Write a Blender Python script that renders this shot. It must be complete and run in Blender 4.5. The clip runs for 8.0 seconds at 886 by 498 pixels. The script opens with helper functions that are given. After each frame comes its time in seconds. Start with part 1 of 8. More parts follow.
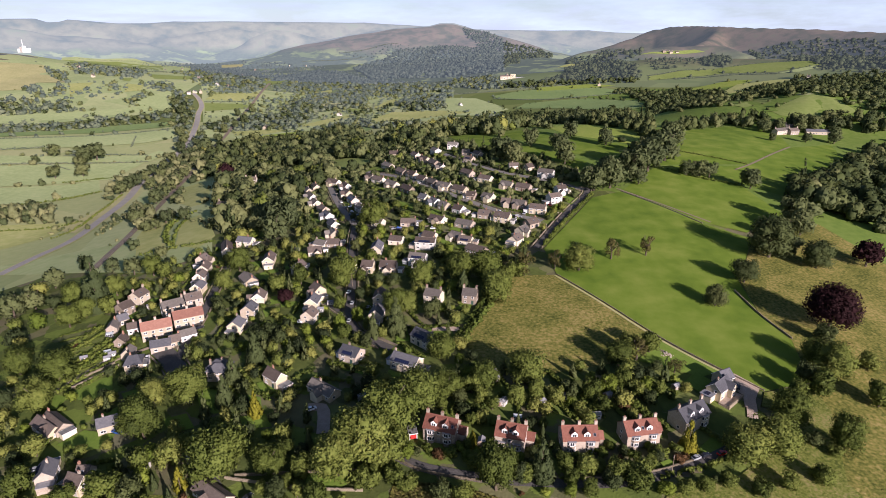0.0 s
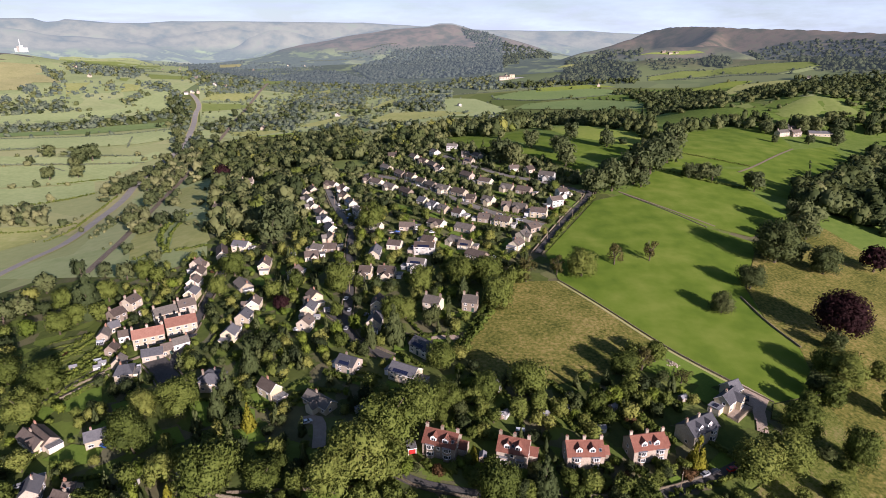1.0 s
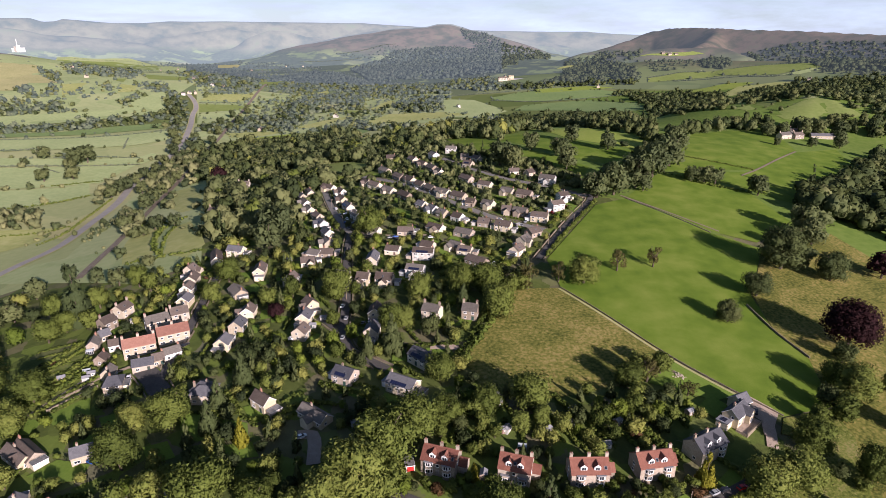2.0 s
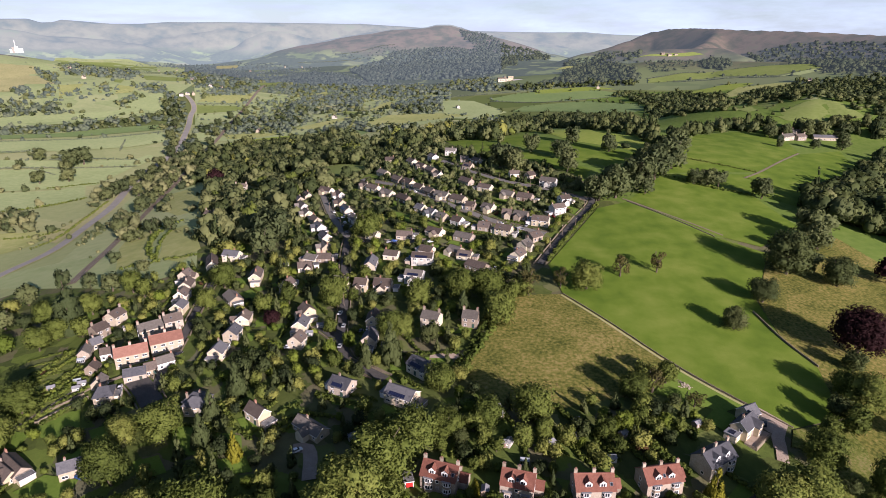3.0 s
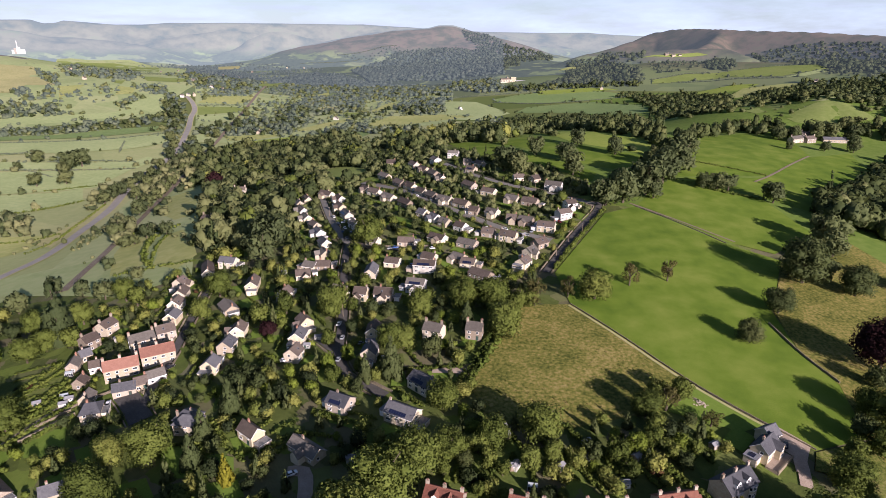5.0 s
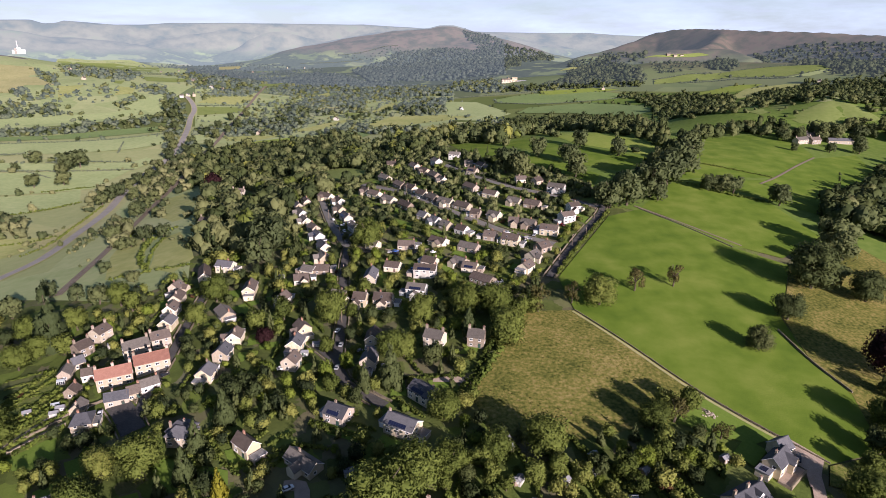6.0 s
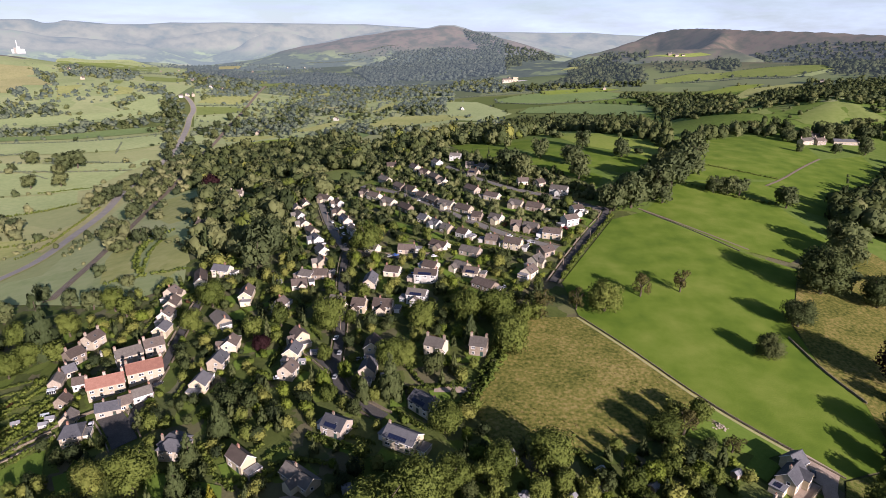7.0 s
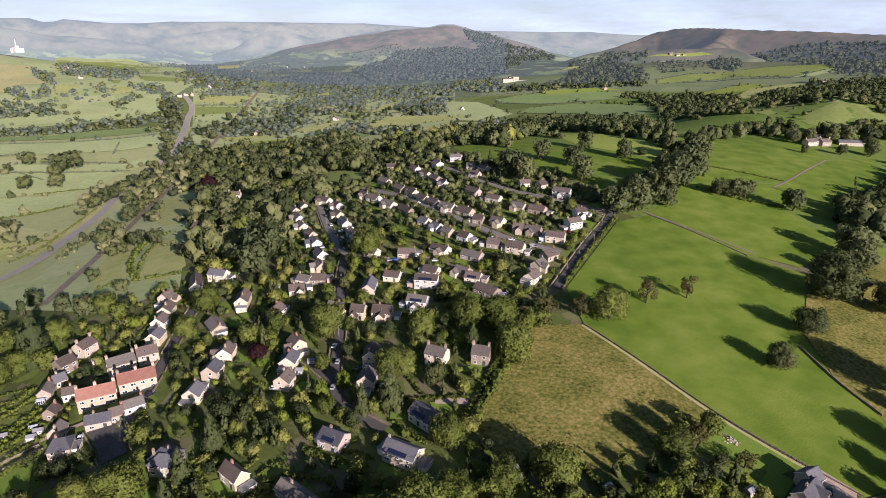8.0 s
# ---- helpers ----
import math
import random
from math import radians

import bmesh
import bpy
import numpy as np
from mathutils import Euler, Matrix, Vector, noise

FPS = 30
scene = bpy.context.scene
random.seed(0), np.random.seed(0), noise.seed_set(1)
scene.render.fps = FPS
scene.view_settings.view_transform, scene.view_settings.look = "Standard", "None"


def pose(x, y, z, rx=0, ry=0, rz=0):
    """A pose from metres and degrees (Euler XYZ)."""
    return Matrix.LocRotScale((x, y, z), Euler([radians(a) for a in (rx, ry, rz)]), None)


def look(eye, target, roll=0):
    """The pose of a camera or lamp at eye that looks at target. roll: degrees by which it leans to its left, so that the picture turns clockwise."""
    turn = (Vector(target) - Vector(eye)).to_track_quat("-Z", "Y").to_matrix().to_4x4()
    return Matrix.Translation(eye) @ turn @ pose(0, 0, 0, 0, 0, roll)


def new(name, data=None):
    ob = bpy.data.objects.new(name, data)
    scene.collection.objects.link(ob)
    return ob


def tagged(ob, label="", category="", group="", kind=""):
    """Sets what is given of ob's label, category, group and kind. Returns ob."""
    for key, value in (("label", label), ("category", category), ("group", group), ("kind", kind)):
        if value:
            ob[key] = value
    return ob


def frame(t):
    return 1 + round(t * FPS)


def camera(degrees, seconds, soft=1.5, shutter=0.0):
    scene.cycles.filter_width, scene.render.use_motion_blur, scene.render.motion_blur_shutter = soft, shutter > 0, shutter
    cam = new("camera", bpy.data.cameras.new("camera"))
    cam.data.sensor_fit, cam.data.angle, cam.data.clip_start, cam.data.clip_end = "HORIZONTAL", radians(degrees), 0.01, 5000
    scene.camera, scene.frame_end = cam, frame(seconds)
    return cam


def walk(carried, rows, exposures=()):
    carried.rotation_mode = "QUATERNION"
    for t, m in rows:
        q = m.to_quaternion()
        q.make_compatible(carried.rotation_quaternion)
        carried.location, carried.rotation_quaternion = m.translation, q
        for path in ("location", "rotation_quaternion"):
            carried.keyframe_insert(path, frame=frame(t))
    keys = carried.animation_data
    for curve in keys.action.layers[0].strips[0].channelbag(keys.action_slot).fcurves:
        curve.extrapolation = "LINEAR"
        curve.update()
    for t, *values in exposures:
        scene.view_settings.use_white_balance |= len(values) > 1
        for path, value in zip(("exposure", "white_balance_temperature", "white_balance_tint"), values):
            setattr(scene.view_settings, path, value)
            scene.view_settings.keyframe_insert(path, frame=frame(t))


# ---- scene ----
cam = camera(74.9, 8.0, soft=0.85)
METRES, EYE, TILT, LEAN, TURN = 58.0, 137.3, -19.8, 0.0, 0.0
ROWS = [
    (0.0, 0.0, 0.0, 0.0, 0.0, 0.0, -0.0),
    (0.5, -0.0048, 0.0633, 0.0246, -0.08, 0.01, -0.02),
    (1.0, -0.0094, 0.1279, 0.0502, -0.14, 0.01, -0.04),
    (1.5, -0.0125, 0.193, 0.0766, -0.21, 0.03, -0.08),
    (3.0, -0.0171, 0.3692, 0.1494, -0.35, 0.12, -0.05),
    (3.5, -0.0187, 0.4141, 0.1654, -0.29, 0.08, -0.06),
    (4.0, -0.0193, 0.4608, 0.1817, -0.24, 0.12, -0.07),
    (4.5, -0.0209, 0.5108, 0.1991, -0.19, 0.16, -0.08),
    (6.0, -0.0272, 0.68, 0.2571, -0.08, 0.19, -0.13),
    (6.5, -0.0305, 0.7412, 0.2792, -0.06, 0.17, -0.13),
    (7.0, -0.0348, 0.8044, 0.3024, -0.05, 0.16, -0.15),
    (7.5, -0.0394, 0.8689, 0.327, -0.05, 0.14, -0.16),
    (8.0, -0.0451, 0.9343, 0.3523, -0.06, 0.1, -0.18),
]
walk(cam, [(t, pose(0, 0, EYE, TILT, LEAN, TURN) @ pose(METRES * x, METRES * y, METRES * z, 90 + pitch, roll, yaw)) for t, x, y, z, yaw, pitch, roll in ROWS],
     exposures=[(0.0, 1.0, 6080, 21), (8.0, 1.0, 6080, 21)])

# ---- sky and sun ----
SUN_TURN, SUN_RISE = 145.0, 18.5
world = bpy.data.worlds.new("sky")
scene.world = world
world.use_nodes = True
wn, wl = world.node_tree.nodes, world.node_tree.links
wn.clear()
sky = wn.new("ShaderNodeTexSky")
sky.sky_type, sky.sun_disc = "NISHITA", False
sky.sun_elevation, sky.sun_rotation = radians(SUN_RISE), radians(SUN_TURN)
sky.altitude, sky.air_density, sky.dust_density, sky.ozone_density = 250, 1.0, 1.0, 2.0
# thin broken cloud, stretched along the horizon
where = wn.new("ShaderNodeTexCoord")
squash = wn.new("ShaderNodeMapping")
squash.inputs["Scale"].default_value = (2.0, 2.0, 9.0)
cloud = wn.new("ShaderNodeTexNoise")
cloud.inputs["Scale"].default_value, cloud.inputs["Detail"].default_value, cloud.inputs["Roughness"].default_value = 2.2, 6.0, 0.62
ramp = wn.new("ShaderNodeValToRGB")
ramp.color_ramp.elements[0].position, ramp.color_ramp.elements[0].color = 0.40, (0.50, 0.50, 0.50, 1)
ramp.color_ramp.elements[1].position, ramp.color_ramp.elements[1].color = 0.66, (1, 1, 1, 1)
puff = wn.new("ShaderNodeMix")
puff.data_type = "RGBA"
puff.inputs["B"].default_value = (9.1, 10.7, 12.9, 1)
air = wn.new("ShaderNodeBackground")
air.inputs["Strength"].default_value = 0.05
out = wn.new("ShaderNodeOutputWorld")
wl.new(where.outputs["Generated"], squash.inputs["Vector"])
wl.new(squash.outputs["Vector"], cloud.inputs["Vector"])
wl.new(cloud.outputs["Fac"], ramp.inputs["Fac"])
# the cloud lies in a low bank all round; overhead the sky is clear
rise = wn.new("ShaderNodeSeparateXYZ")
wl.new(where.outputs["Generated"], rise.inputs[0])
thin = wn.new("ShaderNodeMapRange")
thin.inputs["From Min"].default_value, thin.inputs["From Max"].default_value = 0.015, 0.125
thin.inputs["To Min"].default_value, thin.inputs["To Max"].default_value = 1.0, 0.0
wl.new(rise.outputs["Z"], thin.inputs["Value"])
cover = wn.new("ShaderNodeMath")
cover.operation = "MULTIPLY"
wl.new(ramp.outputs["Color"], cover.inputs[0])
wl.new(thin.outputs["Result"], cover.inputs[1])
wl.new(cover.outputs[0], puff.inputs["Factor"])
wl.new(sky.outputs["Color"], puff.inputs["A"])
# grey-mauve undersides of the cloud, in long low smudges
low_squash = wn.new("ShaderNodeMapping")
low_squash.inputs["Scale"].default_value, low_squash.inputs["Location"].default_value = (3.0, 3.0, 26.0), (0.7, 0.2, 0.35)
smudge = wn.new("ShaderNodeTexNoise")
smudge.inputs["Scale"].default_value, smudge.inputs["Detail"].default_value, smudge.inputs["Roughness"].default_value = 2.6, 5.0, 0.55
smudge_ramp = wn.new("ShaderNodeValToRGB")
smudge_ramp.color_ramp.elements[0].position, smudge_ramp.color_ramp.elements[0].color = 0.50, (0, 0, 0, 1)
smudge_ramp.color_ramp.elements[1].position, smudge_ramp.color_ramp.elements[1].color = 0.68, (0.75, 0.75, 0.75, 1)
under = wn.new("ShaderNodeMix")
under.data_type = "RGBA"
under.inputs["B"].default_value = (7.0, 7.7, 9.6, 1)
wl.new(where.outputs["Generated"], low_squash.inputs["Vector"])
wl.new(low_squash.outputs["Vector"], smudge.inputs["Vector"])
wl.new(smudge.outputs["Fac"], smudge_ramp.inputs["Fac"])
low_cover = wn.new("ShaderNodeMath")
low_cover.operation = "MULTIPLY"
wl.new(smudge_ramp.outputs["Color"], low_cover.inputs[0])
wl.new(thin.outputs["Result"], low_cover.inputs[1])
wl.new(low_cover.outputs[0], under.inputs["Factor"])
wl.new(puff.outputs["Result"], under.inputs["A"])
wl.new(under.outputs["Result"], air.inputs["Color"])
wl.new(air.outputs["Background"], out.inputs["Surface"])

sun = new("sun", bpy.data.lights.new("sun", "SUN"))
sun.data.energy, sun.data.angle, sun.data.color = 5.0, radians(0.6), (1.0, 0.872, 0.79)
a, e = radians(SUN_TURN), radians(SUN_RISE)
sun.matrix_world = look((0, 0, 400), Vector((0, 0, 400)) - Vector((math.sin(a) * math.cos(e), math.cos(a) * math.cos(e), math.sin(e))))

# ---- materials ----
def mat(name, colours, scale=1.0, rough=0.85, bump=0.0, bump_scale=8.0, detail=5.0, second=0.0, per="none", spread=0.25, metal=0.0, stretch=(1, 1, 1), spec=0.3, coords="Object", reach=0.36):
    """A surface whose colour wanders between the given colours at two scales. per: 'object' or 'island' varies it from piece to piece."""
    m = bpy.data.materials.new(name)
    m.use_nodes = True
    n, l = m.node_tree.nodes, m.node_tree.links
    p = n["Principled BSDF"]
    p.inputs["Roughness"].default_value, p.inputs["Metallic"].default_value = rough, metal
    p.inputs["Specular IOR Level"].default_value = spec
    if coords == "World":
        tc = n.new("ShaderNodeNewGeometry").outputs["Position"]
    else:
        tc = n.new("ShaderNodeTexCoord").outputs[coords]
    mp = n.new("ShaderNodeMapping")
    mp.inputs["Scale"].default_value = stretch
    l.new(tc, mp.inputs["Vector"])
    tx = n.new("ShaderNodeTexNoise")
    tx.inputs["Scale"].default_value, tx.inputs["Detail"].default_value, tx.inputs["Roughness"].default_value = scale, detail, 0.62
    l.new(mp.outputs["Vector"], tx.inputs["Vector"])
    fac = tx.outputs["Fac"]
    if second:
        t2 = n.new("ShaderNodeTexNoise")
        t2.inputs["Scale"].default_value, t2.inputs["Detail"].default_value = second, 4.0
        l.new(mp.outputs["Vector"], t2.inputs["Vector"])
        mx = n.new("ShaderNodeMath")
        mx.operation = "MULTIPLY_ADD"
        mx.inputs[1].default_value = 0.55
        l.new(t2.outputs["Fac"], mx.inputs[0])
        half = n.new("ShaderNodeMath")
        half.operation = "MULTIPLY"
        half.inputs[1].default_value = 0.45
        l.new(fac, half.inputs[0])
        l.new(half.outputs[0], mx.inputs[2])
        fac = mx.outputs[0]
    if per != "none":
        src = n.new("ShaderNodeObjectInfo").outputs["Random"] if per == "object" else n.new("ShaderNodeNewGeometry").outputs["Random Per Island"]
        sh = n.new("ShaderNodeMath")
        sh.operation = "MULTIPLY_ADD"
        sh.inputs[1].default_value, sh.inputs[2].default_value = spread, -spread / 2
        l.new(src, sh.inputs[0])
        ad = n.new("ShaderNodeMath")
        l.new(fac, ad.inputs[0])
        l.new(sh.outputs[0], ad.inputs[1])
        fac = ad.outputs[0]
    cr = n.new("ShaderNodeValToRGB")
    el = cr.color_ramp.elements
    while len(el) < len(colours):
        el.new(0.5)
    for i, c in enumerate(colours):
        el[i].position = 0.5 + reach * (i / max(1, len(colours) - 1) - 0.5)
        el[i].color = (*c, 1)
    l.new(fac, cr.inputs["Fac"])
    l.new(cr.outputs["Color"], p.inputs["Base Color"])
    if bump:
        b = n.new("ShaderNodeBump")
        b.inputs["Strength"].default_value, b.inputs["Distance"].default_value = bump, 0.3
        bt = n.new("ShaderNodeTexNoise")
        bt.inputs["Scale"].default_value, bt.inputs["Detail"].default_value = bump_scale, 6.0
        l.new(mp.outputs["Vector"], bt.inputs["Vector"])
        l.new(bt.outputs["Fac"], b.inputs["Height"])
        l.new(b.outputs["Normal"], p.inputs["Normal"])
    return m


def roof_mat(name, colours, course=0.32):
    """Roof tiles: courses across the slope, wandering colour and lichen."""
    m = mat(name, colours, 0.9, 0.8, second=7.0, per="object", spread=0.3)
    n, l = m.node_tree.nodes, m.node_tree.links
    tc = n.new("ShaderNodeTexCoord")
    br = n.new("ShaderNodeTexBrick")
    br.inputs["Scale"].default_value, br.inputs["Brick Width"].default_value, br.inputs["Row Height"].default_value = 1.0, 0.34, course
    br.inputs["Mortar Size"].default_value = 0.03
    br.inputs["Color1"].default_value = br.inputs["Color2"].default_value = (1, 1, 1, 1)
    l.new(tc.outputs["UV"], br.inputs["Vector"])
    b = n.new("ShaderNodeBump")
    b.inputs["Strength"].default_value, b.inputs["Distance"].default_value = 0.6, 0.05
    l.new(br.outputs["Color"], b.inputs["Height"])
    l.new(b.outputs["Normal"], n["Principled BSDF"].inputs["Normal"])
    return m


def glass_mat(name, tint):
    m = bpy.data.materials.new(name)
    m.use_nodes = True
    p = m.node_tree.nodes["Principled BSDF"]
    p.inputs["Base Color"].default_value, p.inputs["Roughness"].default_value, p.inputs["Specular IOR Level"].default_value = (*tint, 1), 0.06, 0.6
    return m


M = {
    "ground": mat("garden_grass", [(0.042, 0.052, 0.017), (0.072, 0.090, 0.025), (0.11, 0.132, 0.036), (0.15, 0.145, 0.06)], 0.035, 0.95, 0.7, 1.2, 8, 0.35, coords="World", spec=0.1),
    "lush": mat("short_pasture_grass", [(0.070, 0.118, 0.012), (0.106, 0.158, 0.018), (0.152, 0.195, 0.032)], 0.012, 0.95, 0.4, 1.5, 8, 0.07, coords="World", spec=0.1, reach=0.28),
    "bright": mat("sunlit_hay_grass", [(0.16, 0.22, 0.035), (0.20, 0.25, 0.045), (0.24, 0.27, 0.06)], 0.03, 0.95, 0.3, 1.2, 6, 0.3, coords="World", spec=0.1),
    "pasture": mat("pasture_grass", [(0.14, 0.185, 0.046), (0.175, 0.215, 0.06), (0.21, 0.24, 0.078)], 0.02, 0.95, 0.4, 1.0, 7, 0.2, coords="World", spec=0.1),
    "dry": mat("dry_meadow_grass", [(0.235, 0.285, 0.12), (0.285, 0.335, 0.148), (0.34, 0.372, 0.18)], 0.018, 0.95, 0.4, 1.0, 7, 0.2, coords="World", spec=0.1),
    "meadow": mat("shaded_pasture_grass", [(0.085, 0.135, 0.025), (0.112, 0.165, 0.03), (0.145, 0.19, 0.045)], 0.02, 0.95, 0.4, 1.0, 7, 0.2, coords="World", spec=0.1),
    "lea": mat("olive_lea_grass", [(0.23, 0.255, 0.085), (0.29, 0.305, 0.108), (0.35, 0.345, 0.145)], 0.02, 0.95, 0.4, 1.0, 8, 0.15, coords="World", spec=0.1),
    "crop": mat("young_crop", [(0.125, 0.185, 0.065), (0.155, 0.215, 0.075), (0.19, 0.245, 0.09)], 0.02, 0.95, 0.3, 1.0, 6, 0.2, coords="World", spec=0.1),
    "tan": mat("bleached_grass", [(0.25, 0.25, 0.11), (0.32, 0.305, 0.14), (0.385, 0.35, 0.175)], 0.025, 0.95, 0.5, 1.0, 7, 0.25, coords="World", spec=0.1),
    "rough": mat("rough_tussock_grass", [(0.058, 0.068, 0.014), (0.112, 0.117, 0.025), (0.172, 0.154, 0.040), (0.25, 0.202, 0.072)], 0.05, 0.95, 1.0, 0.8, 9, 0.7, coords="World", spec=0.1, reach=0.25),
    "scrub": mat("rough_green_scrub", [(0.055, 0.07, 0.014), (0.10, 0.12, 0.022), (0.15, 0.155, 0.04), (0.20, 0.175, 0.07)], 0.06, 0.95, 1.0, 1.6, 9, 0.9, coords="World", spec=0.1, reach=0.24),
    "allot": mat("garden_strips", [(0.06, 0.075, 0.02), (0.11, 0.14, 0.03), (0.15, 0.17, 0.045), (0.15, 0.115, 0.075)], 0.25, 0.95, 0.8, 3, 7, 1.2, coords="World", spec=0.1),
    "lawn": mat("mown_lawn", [(0.10, 0.16, 0.022), (0.14, 0.20, 0.035)], 0.15, 0.95, 0.3, 3, 6, 1.0, coords="World", spec=0.1),
    "street": mat("pale_worn_asphalt", [(0.12, 0.112, 0.098), (0.165, 0.154, 0.136), (0.21, 0.197, 0.175)], 0.2, 0.9, 0.3, 6, 6, 2.0, coords="World"),
    "asphalt": mat("worn_asphalt", [(0.05, 0.047, 0.044), (0.072, 0.067, 0.062), (0.10, 0.093, 0.085)], 0.2, 0.9, 0.3, 6, 6, 2.0, coords="World"),
    "concrete": mat("pale_worn_road", [(0.19, 0.176, 0.155), (0.25, 0.232, 0.207), (0.31, 0.288, 0.26)], 0.1, 0.9, 0.2, 3, 6, 1.0, coords="World"),
    "gravel": mat("pinkish_gravel", [(0.26, 0.20, 0.15), (0.34, 0.265, 0.205), (0.42, 0.335, 0.265)], 0.4, 0.95, 0.5, 5, 6, 3.0, coords="World"),
    "ballast": mat("rusty_ballast", [(0.13, 0.10, 0.07), (0.185, 0.145, 0.10), (0.24, 0.195, 0.14)], 0.3, 0.95, 0.6, 5, 6, 2.0, coords="World"),
    "steel": mat("rail_steel", [(0.25, 0.2, 0.17), (0.35, 0.3, 0.27)], 1.0, 0.45, metal=0.8),
    "drystone": mat("dry_stone", [(0.11, 0.09, 0.062), (0.175, 0.145, 0.10), (0.25, 0.21, 0.15)], 1.2, 0.95, 0.9, 3, 6, 4.0, per="object", coords="World"),
    "bark": mat("bark", [(0.06, 0.045, 0.03), (0.12, 0.095, 0.07)], 3.0, 0.95, 0.6, 10),
    "w_white": mat("white_render", [(0.35, 0.333, 0.293), (0.43, 0.415, 0.372), (0.53, 0.518, 0.475)], 0.5, 0.85, 0.1, 8, per="object", spread=0.2),
    "w_cream": mat("cream_render", [(0.41, 0.345, 0.235), (0.50, 0.43, 0.305), (0.58, 0.515, 0.385)], 0.5, 0.85, 0.1, 8, per="object", spread=0.5),
    "w_stone": mat("gritstone_wall", [(0.20, 0.16, 0.12), (0.28, 0.23, 0.18), (0.37, 0.315, 0.255)], 0.8, 0.92, 0.5, 5, 6, 3.0, per="object", spread=0.4),
    "w_pink": mat("pale_stone_wall", [(0.30, 0.25, 0.18), (0.39, 0.335, 0.255), (0.49, 0.43, 0.335)], 0.8, 0.92, 0.4, 5, 6, 3.0, per="object", spread=0.4),
    "r_brown": roof_mat("brown_concrete_tiles", [(0.058, 0.044, 0.036), (0.092, 0.071, 0.058), (0.138, 0.110, 0.092)]),
    "r_slate": roof_mat("blue_grey_slates", [(0.052, 0.053, 0.060), (0.080, 0.081, 0.090), (0.125, 0.123, 0.130)], 0.25),
    "r_stone": roof_mat("stone_slates", [(0.070, 0.061, 0.053), (0.108, 0.095, 0.082), (0.158, 0.142, 0.124)], 0.4),
    "r_red": roof_mat("red_clay_tiles", [(0.105, 0.042, 0.030), (0.16, 0.062, 0.042), (0.225, 0.098, 0.068)], 0.25),
    "r_orange": roof_mat("orange_clay_tiles", [(0.175, 0.083, 0.06), (0.245, 0.118, 0.085), (0.31, 0.165, 0.122)], 0.3),
    "frame": mat("white_window_frame", [(0.72, 0.71, 0.69), (0.82, 0.81, 0.79)], 1.0, 0.5),
    "pane": glass_mat("window_glass", (0.018, 0.022, 0.028)),
    "solar": glass_mat("solar_glass", (0.012, 0.016, 0.04)),
    "door": mat("painted_door", [(0.03, 0.06, 0.05), (0.10, 0.04, 0.03), (0.35, 0.33, 0.30)], 0.3, 0.5, per="object", spread=0.9),
    "brick": mat("brick_stack", [(0.22, 0.12, 0.085), (0.32, 0.18, 0.12)], 2.0, 0.9, 0.4, 9),
    "lead": mat("grey_lead", [(0.16, 0.16, 0.17), (0.24, 0.24, 0.25)], 0.8, 0.6),
}


def leaf_mat(name, colours, spread=0.5, through_light=0.26):
    """Leaves: every clump of its own shade, every tree of its own green; a little light comes through."""
    m = bpy.data.materials.new(name)
    m.use_nodes = True
    n, l = m.node_tree.nodes, m.node_tree.links
    p = n["Principled BSDF"]
    p.inputs["Roughness"].default_value, p.inputs["Specular IOR Level"].default_value = 0.7, 0.08
    isl = n.new("ShaderNodeNewGeometry").outputs["Random Per Island"]
    per = n.new("ShaderNodeObjectInfo").outputs["Random"]
    geo = n.new("ShaderNodeNewGeometry").outputs["Position"]
    tx = n.new("ShaderNodeTexNoise")
    tx.inputs["Scale"].default_value, tx.inputs["Detail"].default_value = 0.045, 3.0
    l.new(geo, tx.inputs["Vector"])
    a = n.new("ShaderNodeMath")
    a.operation = "MULTIPLY_ADD"
    a.inputs[1].default_value = 0.20
    l.new(isl, a.inputs[0])
    b = n.new("ShaderNodeMath")
    b.operation = "MULTIPLY_ADD"
    b.inputs[1].default_value, b.inputs[2].default_value = spread, -0.08
    l.new(per, b.inputs[0])
    l.new(b.outputs[0], a.inputs[2])
    c = n.new("ShaderNodeMath")
    c.operation = "MULTIPLY_ADD"
    c.inputs[1].default_value = 0.45
    l.new(tx.outputs["Fac"], c.inputs[0])
    own = n.new("ShaderNodeAttribute")
    own.attribute_name = "shade"
    both = n.new("ShaderNodeMath")
    l.new(a.outputs[0], both.inputs[0])
    l.new(own.outputs["Fac"], both.inputs[1])
    l.new(both.outputs[0], c.inputs[2])
    cr = n.new("ShaderNodeValToRGB")
    el = cr.color_ramp.elements
    while len(el) < len(colours):
        el.new(0.5)
    for i, col in enumerate(colours):
        el[i].position = 0.1 + 0.85 * i / (len(colours) - 1)
        el[i].color = (*col, 1)
    l.new(c.outputs[0], cr.inputs["Fac"])
    l.new(cr.outputs["Color"], p.inputs["Base Color"])
    tr = n.new("ShaderNodeBsdfTranslucent")
    l.new(cr.outputs["Color"], tr.inputs["Color"])
    mix = n.new("ShaderNodeMixShader")
    mix.inputs["Fac"].default_value = through_light
    l.new(p.outputs["BSDF"], mix.inputs[1])
    l.new(tr.outputs["BSDF"], mix.inputs[2])
    l.new(mix.outputs["Shader"], n["Material Output"].inputs["Surface"])
    return m


